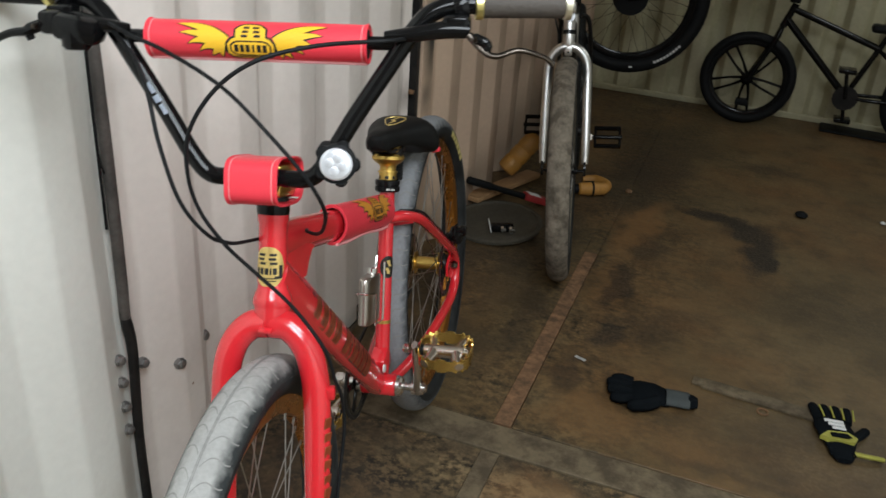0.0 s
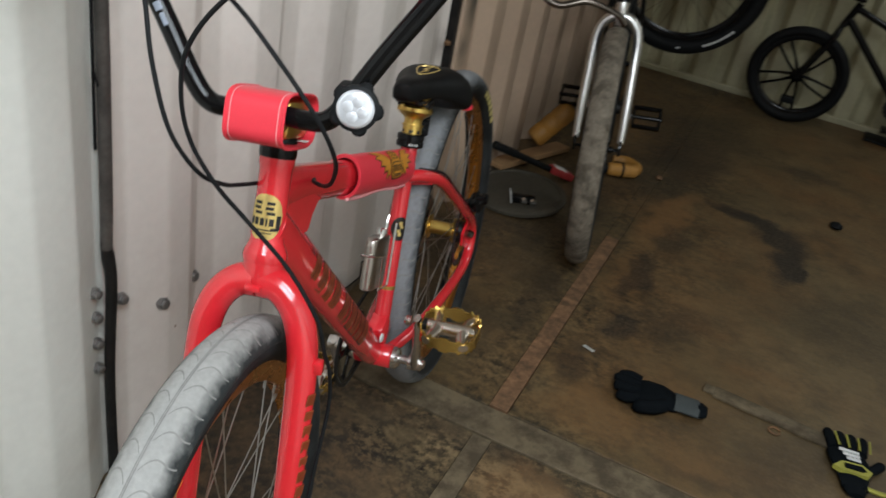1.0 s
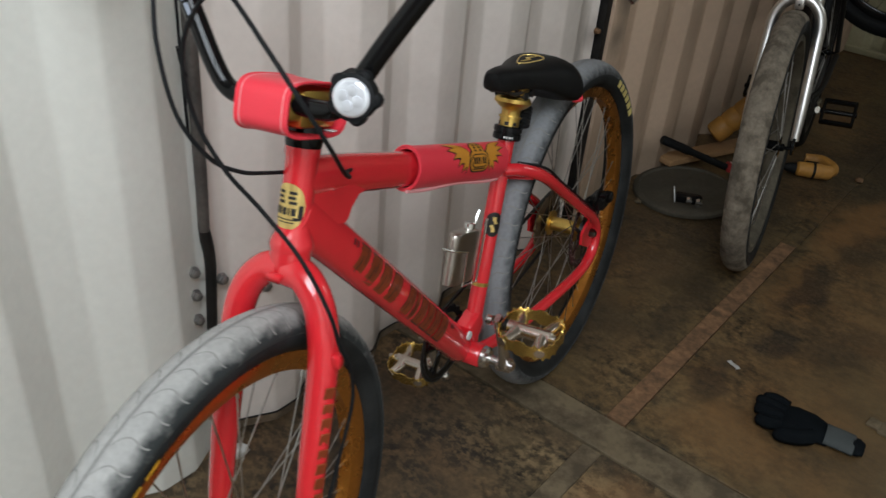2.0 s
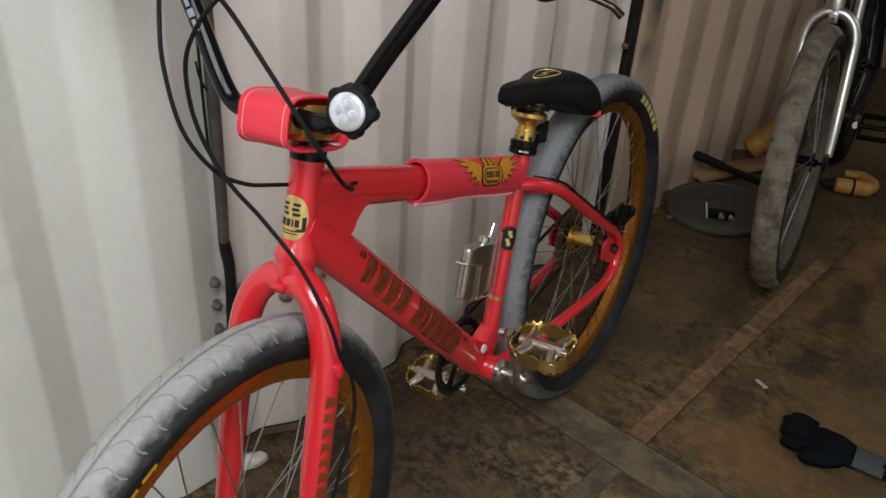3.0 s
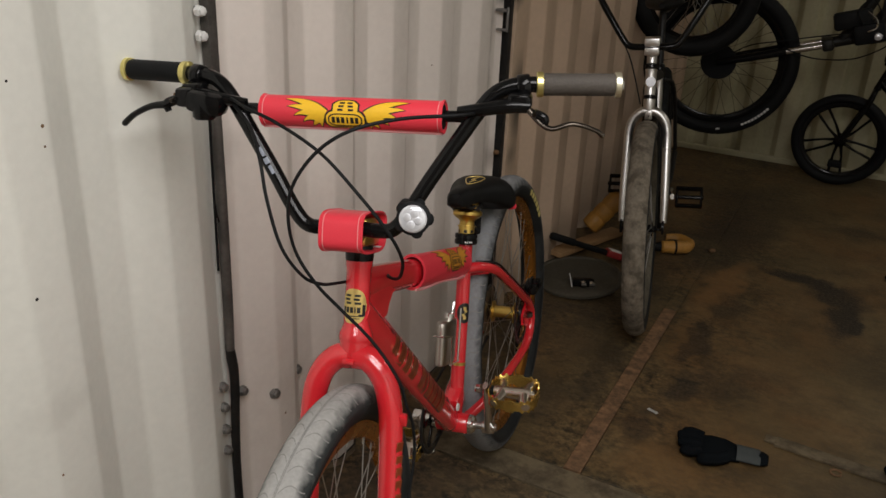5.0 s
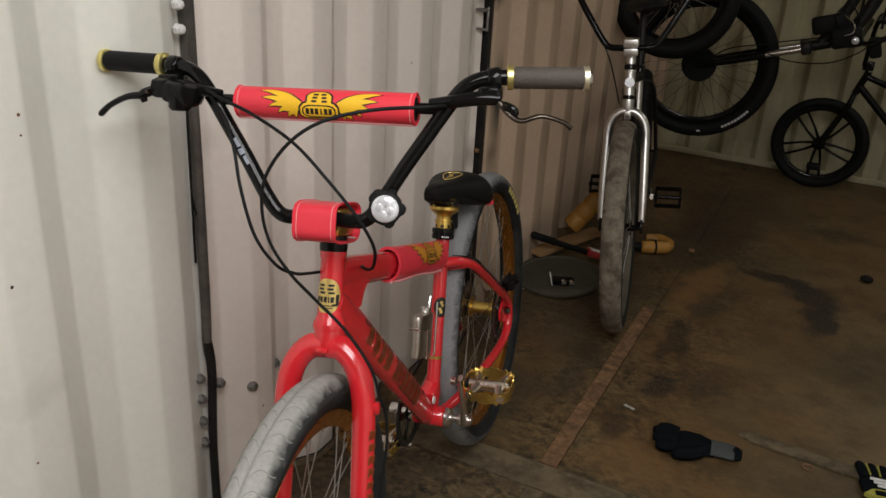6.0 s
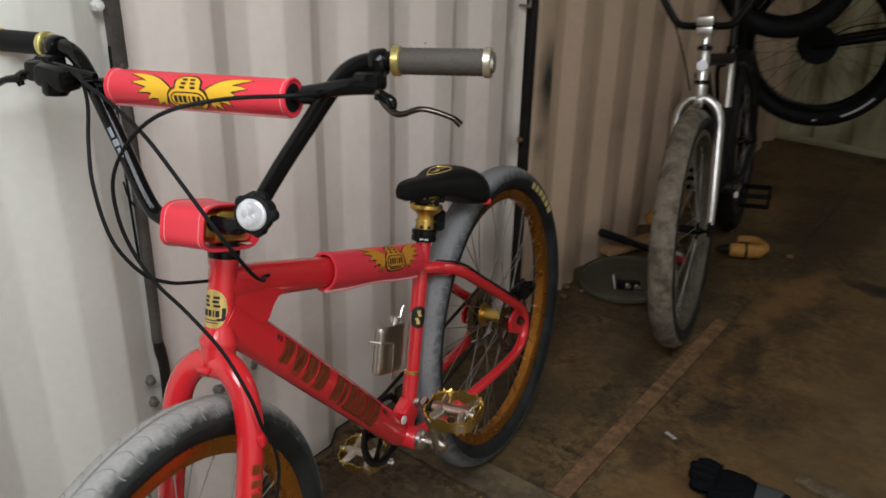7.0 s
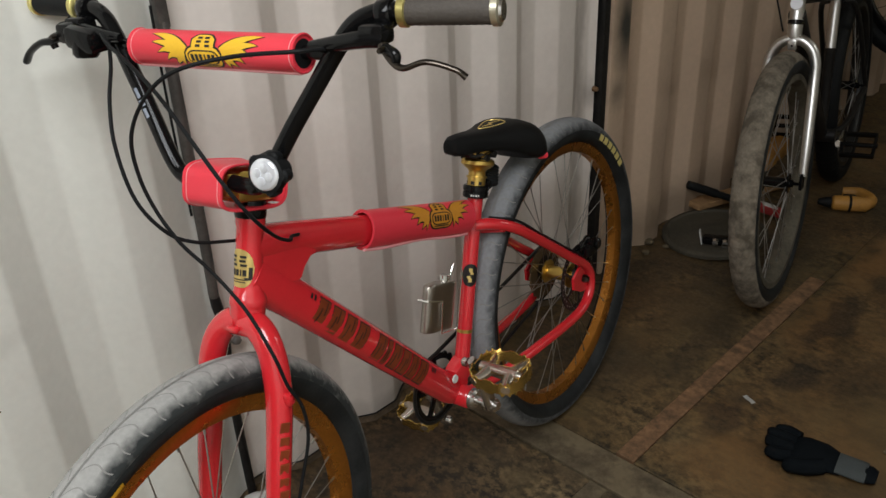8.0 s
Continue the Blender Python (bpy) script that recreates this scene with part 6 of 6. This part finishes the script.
part("frame", bm, BLACK_STEEL, hang, "dark bulky frame")
bm = NEW()
box(bm, (-0.70, 0, -0.01), (0.07, 0.06, 0.05), 0.008)
sweep(bm, spline([(-0.80, -0.36, 0.03), (-0.74, -0.15, -0.01), (-0.72, 0, -0.01), (-0.74, 0.15, -0.01), (-0.80, 0.36, 0.03)], 5), 0.013, 12, ref=(0, 0, 1))
part("handlebar", bm, BLACK, hang)
bm = NEW()
box(bm, (-0.66, 0.12, 0.03), (0.13, 0.07, 0.09), 0.015)
box(bm, (-0.60, 0.10, 0.10), (0.16, 0.06, 0.08), 0.015)
box(bm, (-0.77, 0.16, -0.03), (0.05, 0.06, 0.09), 0.012)
part("control_box", bm, RUBBER, hang, "black controls and cable bundle")
bm = NEW()
lathe(bm, (-0.69, 0.18, 0.02), (-0.69, 0.215, 0.02), [(0, 0.015), (0.9, 0.016), (1, 0.011)], 18)
part("bell", bm, LENS, hang, "round silver bell")
for pts in ([(-0.30, 0.08, 0.02), (-0.42, 0.10, -0.045), (-0.58, 0.11, -0.075), (-0.70, 0.12, -0.05), (-0.76, 0.15, -0.01)],
            [(-0.06, 0.07, 0.03), (-0.16, 0.09, 0.06), (-0.30, 0.09, 0.055), (-0.45, 0.10, 0.05), (-0.62, 0.12, 0.04)],
            [(-0.64, 0.14, 0.06), (-0.62, 0.17, 0.14), (-0.68, 0.17, 0.18), (-0.72, 0.16, 0.10)]):
    bm = NEW()
    sweep(bm, spline(pts, 6), 0.003, 8)
    part("hose", bm, RUBBER, hang)
bm = NEW()
sweep(bm, spline([(-0.66, 0.17, 0.13), (-0.69, 0.18, 0.09), (-0.685, 0.18, 0.055), (-0.65, 0.18, 0.045)], 5), 0.004, 8)
part("wire_hook", bm, CHROME, hang, "shiny bent wire")
inv = hang.matrix_world.inverted()
bm = NEW()
for x in (1.02, 1.12):
    sweep(bm, [inv @ Vector((x, 3.62, 0.95)), inv @ Vector((x, 3.62, 2.39))], 0.006, 8)
part("hanging_strap", bm, RUBBER, hang, "dark strap up to the ceiling")

spare = thing("wheel", axes_pose(Vector((0.255, 3.25, 1.040)), Vector((0.97, 0.22, 0)).normalized(), Vector((-0.22, 0.97, 0)).normalized(), Vector((0, 0, 1))),
              "spare black bicycle wheel hung from the ceiling", "wheel")
wheel(spare, Matrix.Identity(4), 0.283, 0.042, 0.042, RUBBER, RUBBER, BLACK, BLACK, tread=tread_blocks, fine=300, rim_deep=0.018, spokes=28)
bm = NEW()
sweep(bm, [(0, 0, 0.246), (0, 0, 1.349)], 0.004, 8)
part("cord", bm, RUBBER, spare, "thin dark cord")

# ---- on the long wall ----
rail = thing("wall_rail", pose(0, 0, 0), "black steel rail with cable bolted upright to the wall", "rail")
bm = NEW()
box(bm, (-0.004, 0.406, 1.72), (0.020, 0.022, 1.34), 0.002)
part("upper_channel", bm, WORN_STEEL, rail, "grey galvanised upper channel")
bm = NEW()
sweep(bm, spline([(-0.003, 0.407, 1.06), (-0.002, 0.406, 0.85), (-0.002, 0.404, 0.62), (-0.003, 0.402, 0.52)], 4), [0.0105, 0.0110, 0.0105, 0.0100], 12, (1, 1))
part("middle_tube", bm, WORN_STEEL, rail, "grey tube with worn paint")
bm = NEW()
sweep(bm, spline([(-0.004, 0.401, 0.535), (-0.002, 0.404, 0.50), (0.0, 0.407, 0.44), (-0.003, 0.400, 0.25), (-0.003, 0.402, 0.0)], 4), [0.009, 0.0115, 0.0105, 0.0100, 0.0100], 12, (1, 0.9))
part("lower_tube", bm, BLACK_STEEL, rail, "dented black lower tube")
bm = NEW()
sweep(bm, spline([(0.002, 0.388, 1.09), (0.000, 0.386, 0.95), (-0.004, 0.388, 0.80), (-0.010, 0.393, 0.70)], 5), 0.0024, 8)
part("thin_cable", bm, RUBBER, rail, "thin black cable")
bm = NEW()
sweep(bm, spline([(-0.004, 0.398, 0.80), (0.008, 0.379, 0.83), (0.012, 0.372, 0.86)], 4), 0.0018, 6)
part("cable_tie", bm, RUBBER, rail)


def bolt(x, y, z, r, mat, label, name="bolt", parent=None):
    bm = NEW()
    lathe(bm, (x - 0.012, y, z), (x + r * 0.5, y, z), [(0, r * 1.25), (0.55, r * 1.25), (0.56, r), (0.9, r), (1, r * 0.7)], 6 if r > 0.006 else 10)
    if parent is not None:
        return part(name, bm, mat, parent, label)
    return tagged(part(name, bm, mat), label, "bolt", "bolts in the wall")


for z in (0.444, 0.394, 0.339, 0.285):
    bolt(0.004, 0.374, z, 0.0085, BARE_STEEL, "worn grey bolt beside the rail")
for z in (1.156, 1.198, 1.30):
    bolt(0.012, 0.376, z, 0.008, WHITE, "white painted bolt beside the channel")
bolt(0.006, 0.430, 0.405, 0.009, BARE_STEEL, "loose grey bolt by the rail")
bolt(0.020, 0.517, 0.355, 0.010, BARE_STEEL, "rusty bolt head through the white wall")
bolt(-0.004, 0.628, 0.351, 0.010, BARE_STEEL, "rusty bolt with a trickle mark")
bolt(0.018, 1.672, 0.635, 0.007, RUST, "small rusty rivet by the seam")
bm = NEW()
lathe(bm, (0.020, 1.672, 1.018), (0.020, 1.672, 1.092), [(0, 0.003), (0.05, 0.0042), (0.95, 0.0042), (1, 0.003)], 12)
for z, wide in ((1.024, 0.010), (1.083, 0.026)):
    box(bm, (0.004, 1.672 - wide / 4, z), (0.036, wide, 0.008), 0.002)
tagged(part("hinge_pin", bm, BARE_STEEL), "short bright steel hinge pin beside the wall seam", "hinge")
chips = ((-0.009, 1.143), (0.035, 1.072), (0.034, 1.042), (-0.018, 0.819), (-0.024, 0.501), (0.290, 1.072), (0.384, 1.202), (0.547, 0.287), (1.222, 0.982))
for k, (y, z) in enumerate(chips):
    bm = NEW()
    out = float(np.interp((y - 0.3235) % 0.278, [0, 0.067, 0.137, 0.204, 0.278], [0.018, -0.018, -0.018, 0.018, 0.018])) if y < 0.5 else float(np.interp((y - 0.585) % 0.2435, [0, 0.058, 0.113, 0.171, 0.2435], [0.018, -0.018, -0.018, 0.018, 0.018]))
    lathe(bm, (out - 0.003, y, z), (out + 0.0012, y, z), [(0, 0.0026), (0.7, 0.0022 + 0.0009 * (k % 2)), (1, 0.0013)], 7)
    tagged(part("paint_chip", bm, RUST if k % 3 else BLACK_STEEL), "small dark paint chip in the white wall", "paint chip", "paint chips")

# ---- on the floor ----
def glove(name, m, body_mat, cuff_mat, label, fingers, cuff_len):
    """A limp glove lying flat: hand along -x, cuff along +x."""
    g = thing(name, m, label, "glove", "work gloves")
    bm = NEW()
    rows = []
    for x, w, h in ((0.065, 0.030, 0.016), (0.05, 0.036, 0.021), (0.02, 0.045, 0.026), (-0.02, 0.050, 0.027), (-0.045, 0.046, 0.024), (-0.055, 0.038, 0.018)):
        rows.append([bm.verts.new((x + 0.004 * math.sin(5 * a), w * math.cos(a) + 0.003 * math.sin(40 * x), h / 2 + h / 2 * math.sin(a) * (1 + 0.12 * math.sin(3 * a + 30 * x)))) for a in
                     (2 * math.pi * k / 20 for k in range(20))])
    for r0, r1 in zip(rows, rows[1:]):
        for k in range(20):
            bm.faces.new((r0[k], r0[(k + 1) % 20], r1[(k + 1) % 20], r1[k]))
    bm.faces.new(rows[0])
    bm.faces.new(list(reversed(rows[-1])))
    bmesh.ops.recalc_face_normals(bm, faces=bm.faces)
    part("palm", bm, body_mat, g)
    for pts, r in fingers:
        bm = NEW()
        sweep(bm, spline(pts, 5), [r, r * 1.05, r, r * 0.55], 10, (1, 0.85), ref=(0, 1, 0))
        part("finger", bm, body_mat, g)
    bm = NEW()
    sleeve(bm, (0.055, 0, 0.015), (0.055 + cuff_len, 0.002, 0.013), 0.032, 0.028, (1, 0.34), (0, 1, 0), 24, 5)
    part("cuff", bm, cuff_mat, g, "ribbed cuff")
    bm = NEW()
    sweep(bm, [(0.05 + cuff_len, 0, 0.013), (0.065 + cuff_len, 0.001, 0.013), (0.078 + cuff_len, 0.001, 0.012)], [0.0265, 0.026, 0.019], 18, (1, 0.42), ref=(0, 1, 0))
    part("inner_lining", bm, CLOTH, g, "black lining")
    return g


curl_raw = [([(-0.045, -0.034, 0.014), (-0.075, -0.044, 0.014), (-0.100, -0.040, 0.012), (-0.108, -0.036, 0.010)], 0.012),
        ([(-0.045, -0.012, 0.015), (-0.085, -0.016, 0.017), (-0.115, -0.006, 0.013), (-0.122, -0.004, 0.011)], 0.0125),
        ([(-0.045, 0.012, 0.015), (-0.085, 0.012, 0.018), (-0.118, 0.016, 0.014), (-0.126, 0.016, 0.011)], 0.0125),
        ([(-0.04, 0.034, 0.014), (-0.078, 0.040, 0.015), (-0.105, 0.038, 0.012), (-0.113, 0.037, 0.010)], 0.0115),
        ([(0.03, -0.030, 0.013), (0.000, -0.052, 0.014), (-0.035, -0.062, 0.013), (-0.052, -0.060, 0.010)], 0.0150)]
curl = [([(-0.04 + (x + 0.04) * 0.85 if x < -0.04 else x, y, z + 0.003) for x, y, z in pts], r * 1.15) for pts, r in curl_raw]
glove("glove", pose(0.886, 1.334, 0.001, 0, 0, 8) @ Matrix.Diagonal((0.94, 1.08, 1.25, 1)), CLOTH, CUFF, "black knitted work glove with a grey cuff", curl, 0.066)
spread = [([(-0.05, -0.036 + 0.024 * k, 0.014), (-0.085, -0.040 + 0.027 * k, 0.016), (-0.112, -0.042 + 0.0285 * k, 0.013), (-0.122, -0.042 + 0.029 * k, 0.010)], 0.0120) for k in range(4)]
spread.append(([(0.01, 0.04, 0.013), (-0.015, 0.064, 0.014), (-0.035, 0.078, 0.012), (-0.045, 0.082, 0.010)], 0.0125))
g2 = glove("glove", pose(1.372, 1.385, 0.001, 0, 0, -82), CLOTH, CLOTH, "black and yellow padded work glove lying palm down", spread, 0.03)
LIME = material("lime yellow trim", (0.33, 0.315, 0.05), 0.6, vary=0.1, scale=30, fine=200, bump=0.2)
bm = NEW()
prism(bm, [(0.012, -0.026), (0.006, 0.024), (0.022, 0.046), (0.044, 0.034), (0.046, -0.030), (0.034, -0.048)], 0.020, 0.0315, lambda a, b, c: (a, b, c - 0.12 * abs(b)))
part("yellow_trim", bm, LIME, g2, "lime yellow knuckle band", smooth=False)
bm = NEW()
prism(bm, [(0.020, -0.022), (0.016, 0.020), (0.028, 0.030), (0.034, 0.020), (0.034, -0.020)], 0.022, 0.0335, lambda a, b, c: (a, b, c - 0.12 * abs(b)))
part("band_patch", bm, CLOTH, g2, "black patch in the band", smooth=False)
for k in range(4):
    bm = NEW()
    sweep(bm, [(-0.055, -0.024 + 0.025 * k, 0.026), (-0.105, -0.028 + 0.0285 * k, 0.024)], 0.0028, 6)
    part("finger_seam", bm, LIME, g2)
for k in range(3):
    bm = NEW()
    box(bm, (-0.034 + 0.014 * k, -0.004 + 0.004 * k, 0.0285), (0.009, 0.048 - 0.007 * k, 0.004), 0.001)
    part("print_bar", bm, WHITE, g2, "silver print")
bm = NEW()
sweep(bm, spline([(0.07, 0.02, 0.012), (0.075, 0.06, 0.014), (0.07, 0.10, 0.010)], 5), 0.010, 10, (1, 0.6))
part("wrist_strap", bm, LIME, g2, "yellow wrist strap")

bm = NEW()
box(bm, (0, 0, 0.005), (0.300, 0.046, 0.010), 0.0025)
box(bm, (-0.163, 0.002, 0.004), (0.030, 0.034, 0.007), 0.0015)
ob = tagged(part("flat_bar", bm, STRIP), "flat dusty steel bar lying on the floor", "steel bar")
ob.matrix_world = pose(1.175, 1.466, 0.0, 0, 0, -4)
bm = NEW()
sweep(bm, [(0.014 * math.cos(a), 0.014 * math.sin(a), 0.003) for a in np.linspace(0.4, 5.9, 22)], 0.003, 8)
ob = tagged(part("split_ring", bm, RUST), "small open rusty ring on the floor", "ring")
ob.matrix_world = pose(1.19, 1.415, 0.0)
bm = NEW()
sheet(bm, np.linspace(-0.019, 0.019, 6), np.linspace(-0.006, 0.006, 3), lambda a, b: (a, b, 0.003 + 0.002 * math.sin(120 * a)))
bmesh.ops.solidify(bm, geom=list(bm.faces), thickness=0.001)
ob = tagged(part("paper_scrap", bm, WHITE), "crumpled white paper scrap on the floor", "scrap")
ob.matrix_world = pose(0.68, 1.443, 0.001, 0, 0, -30)
for x, y, r in ((1.295, 2.92, 0.026), (0.586, 2.816, 0.016), (1.62, 3.02, 0.012), (1.75, 3.1, 0.010), (0.06, 1.95, 0.014), (0.03, 2.02, 0.018), (0.09, 2.03, 0.012)):
    bm = NEW()
    bmesh.ops.create_icosphere(bm, subdivisions=2, radius=r)
    for v in bm.verts:
        v.co *= 1 + 0.25 * noise.noise(v.co * 60 + Vector((x, y, 0)) * 9)
        v.co.z = max(0.0, v.co.z * 0.55 + r * 0.45)
    mat = RUBBER if r > 0.02 else RUST if r == 0.016 else (STRIP if x < 0.2 else WHITE)
    ob = tagged(part("debris_lump", bm, mat), "small dark lump on the floor" if r > 0.02 else "small scrap of debris on the floor", "debris", "floor debris")
    ob.matrix_world = pose(x, y, 0.001)

bm = NEW()
bmesh.ops.create_icosphere(bm, subdivisions=3, radius=0.03)
for v in bm.verts:
    v.co *= 1 + 0.30 * noise.noise(v.co * 55) + 0.12 * noise.noise(v.co * 150)
    v.co = Vector((v.co.x * 0.62, v.co.y * 1.15, max(0.0, v.co.z * 0.55 + 0.012)))
ob = tagged(part("crumpled_paper", bm, WHITE), "crumpled pale paper lump at the wall foot", "paper")
ob.matrix_world = pose(0.040, 0.39, 0.001, 0, 0, -20)

# lid, clamp, pole, tools by the wall
lid = thing("round_lid", pose(0.180, 2.195, 0.012, 4, -3, 0), "grey-green round metal lid on the floor", "lid")
bm = NEW()
lathe(bm, (0, 0, 0), (0, 0, 0.022), [(0, 0.168), (0.2, 0.176), (0.7, 0.176), (1.0, 0.168), (1.0, 0.158), (0.75, 0.152), (0.75, 0.06), (0.95, 0.05), (0.95, 0.02), (0.8, 0.0)], 48)
part("lid_plate", bm, LID, lid)
clamp = thing("clamp", pose(0.225, 2.115, 0.024, 0, 0, 25), "black and silver clamp lying on the lid", "clamp")
bm = NEW()
box(bm, (0, 0, 0.018), (0.085, 0.03, 0.030), 0.007)
box(bm, (0.02, 0.018, 0.014), (0.04, 0.03, 0.022), 0.006)
part("body", bm, BLACK, clamp)
bm = NEW()
lathe(bm, (0.0, -0.02, 0.022), (0.0, -0.034, 0.022), [(0, 0.012), (1, 0.010)], 14)
lathe(bm, (0.032, -0.018, 0.018), (0.032, -0.032, 0.018), [(0, 0.014), (1, 0.012)], 14)
part("bolt_head", bm, CHROME, clamp)
bm = NEW()
box(bm, (-0.048, -0.004, 0.026), (0.004, 0.028, 0.048), 0.001, Matrix.Rotation(radians(-14), 3, "Y"))
part("tag", bm, WHITE, clamp, "white card tag")
pole = thing("jack_handle", pose(0, 0, 0), "black pole with a red end leaning on the wall", "handle")
p0, p1 = Vector((0.030, 2.255, 0.145)), Vector((0.292, 2.50, 0.012))
bm = NEW()
lathe(bm, p0, p0 + (p1 - p0) * 0.74, [(0, 0.013), (0.02, 0.0155), (0.4, 0.0155), (0.42, 0.0125), (1, 0.0125)], 16)
part("grip", bm, RUBBER, pole)
bm = NEW()
d = (p1 - p0).normalized()
turn = d.to_track_quat("X", "Z").to_matrix()
box(bm, p0 + (p1 - p0) * 0.86 + Vector((0, 0, 0.004)), (0.11, 0.040, 0.030), 0.006, turn)
part("red_end", bm, RED_DARK, pole, "red end block")
bm = NEW()
box(bm, p0 + (p1 - p0) * 0.84 + Vector((0, 0, 0.0205)), (0.058, 0.034, 0.004), 0.001, turn)
part("sticker", bm, WHITE, pole, "white sticker")
plank = tagged(part("plank", box(NEW(), (0, 0, 0.012), (0.52, 0.070, 0.022), 0.003), TIMBER), "short bare timber plank on the floor", "plank")
plank.matrix_world = pose(0.098, 2.545, 0.020, 0, 4.4, 76)
b_dir, b_side = Vector((0.42, 0.30, 0.60)).normalized(), Vector((0.58, -0.81, 0)).normalized()
tool = thing("water_bottle", axes_pose(Vector((0.072, 2.63, 0.066)), b_dir, b_side, b_dir.cross(b_side)), "dirty amber plastic bottle leaning by the wall", "bottle")
bm = NEW()
lathe(bm, (0, 0, 0), (0.205, 0, 0), [(0, 0.03), (0.03, 0.040), (0.1, 0.043), (0.28, 0.043), (0.32, 0.039), (0.38, 0.043), (0.55, 0.043), (0.59, 0.039), (0.65, 0.043), (0.85, 0.042), (0.95, 0.033), (1, 0.02)], 24)
part("body", bm, ORANGE, tool)
drill = thing("cordless_drill", pose(0.435, 2.70, 0.0, 0, 0, 28) @ Matrix.Scale(0.85, 4), "yellow and black power drill on the floor", "drill")
bm = NEW()
lathe(bm, (-0.06, 0, 0.036), (0.09, 0, 0.036), [(0, 0.022), (0.05, 0.031), (0.5, 0.034), (0.9, 0.031), (1, 0.022)], 20)
part("motor_body", bm, ORANGE, drill)
bm = NEW()
sweep(bm, spline([(0.07, 0.0, 0.035), (0.10, 0.05, 0.034), (0.07, 0.12, 0.034), (0.0, 0.135, 0.034)], 5), [0.026, 0.030, 0.028, 0.02], 14, (0.95, 1))
part("grip", bm, ORANGE, drill)
bm = NEW()
lathe(bm, (-0.062, 0, 0.036), (-0.115, 0, 0.036), [(0, 0.024), (0.4, 0.022), (1, 0.012)], 16)
lathe(bm, (0.005, 0, 0.036), (0.016, 0, 0.036), [(0, 0.0350), (1, 0.0350)], 20)
box(bm, (0.02, 0.06, 0.03), (0.06, 0.05, 0.035), 0.01)
part("chuck", bm, RUBBER, drill, "black chuck and trim")
tread_plate = tagged(part("rubber_mat", box(NEW(), (0, 0, 0.006), (0.42, 0.16, 0.012), 0.004), RUBBER), "flat black rubber strip along the end wall", "rubber strip")
tread_plate.matrix_world = pose(1.61, 4.36, 0.0, 0, 0, -4)
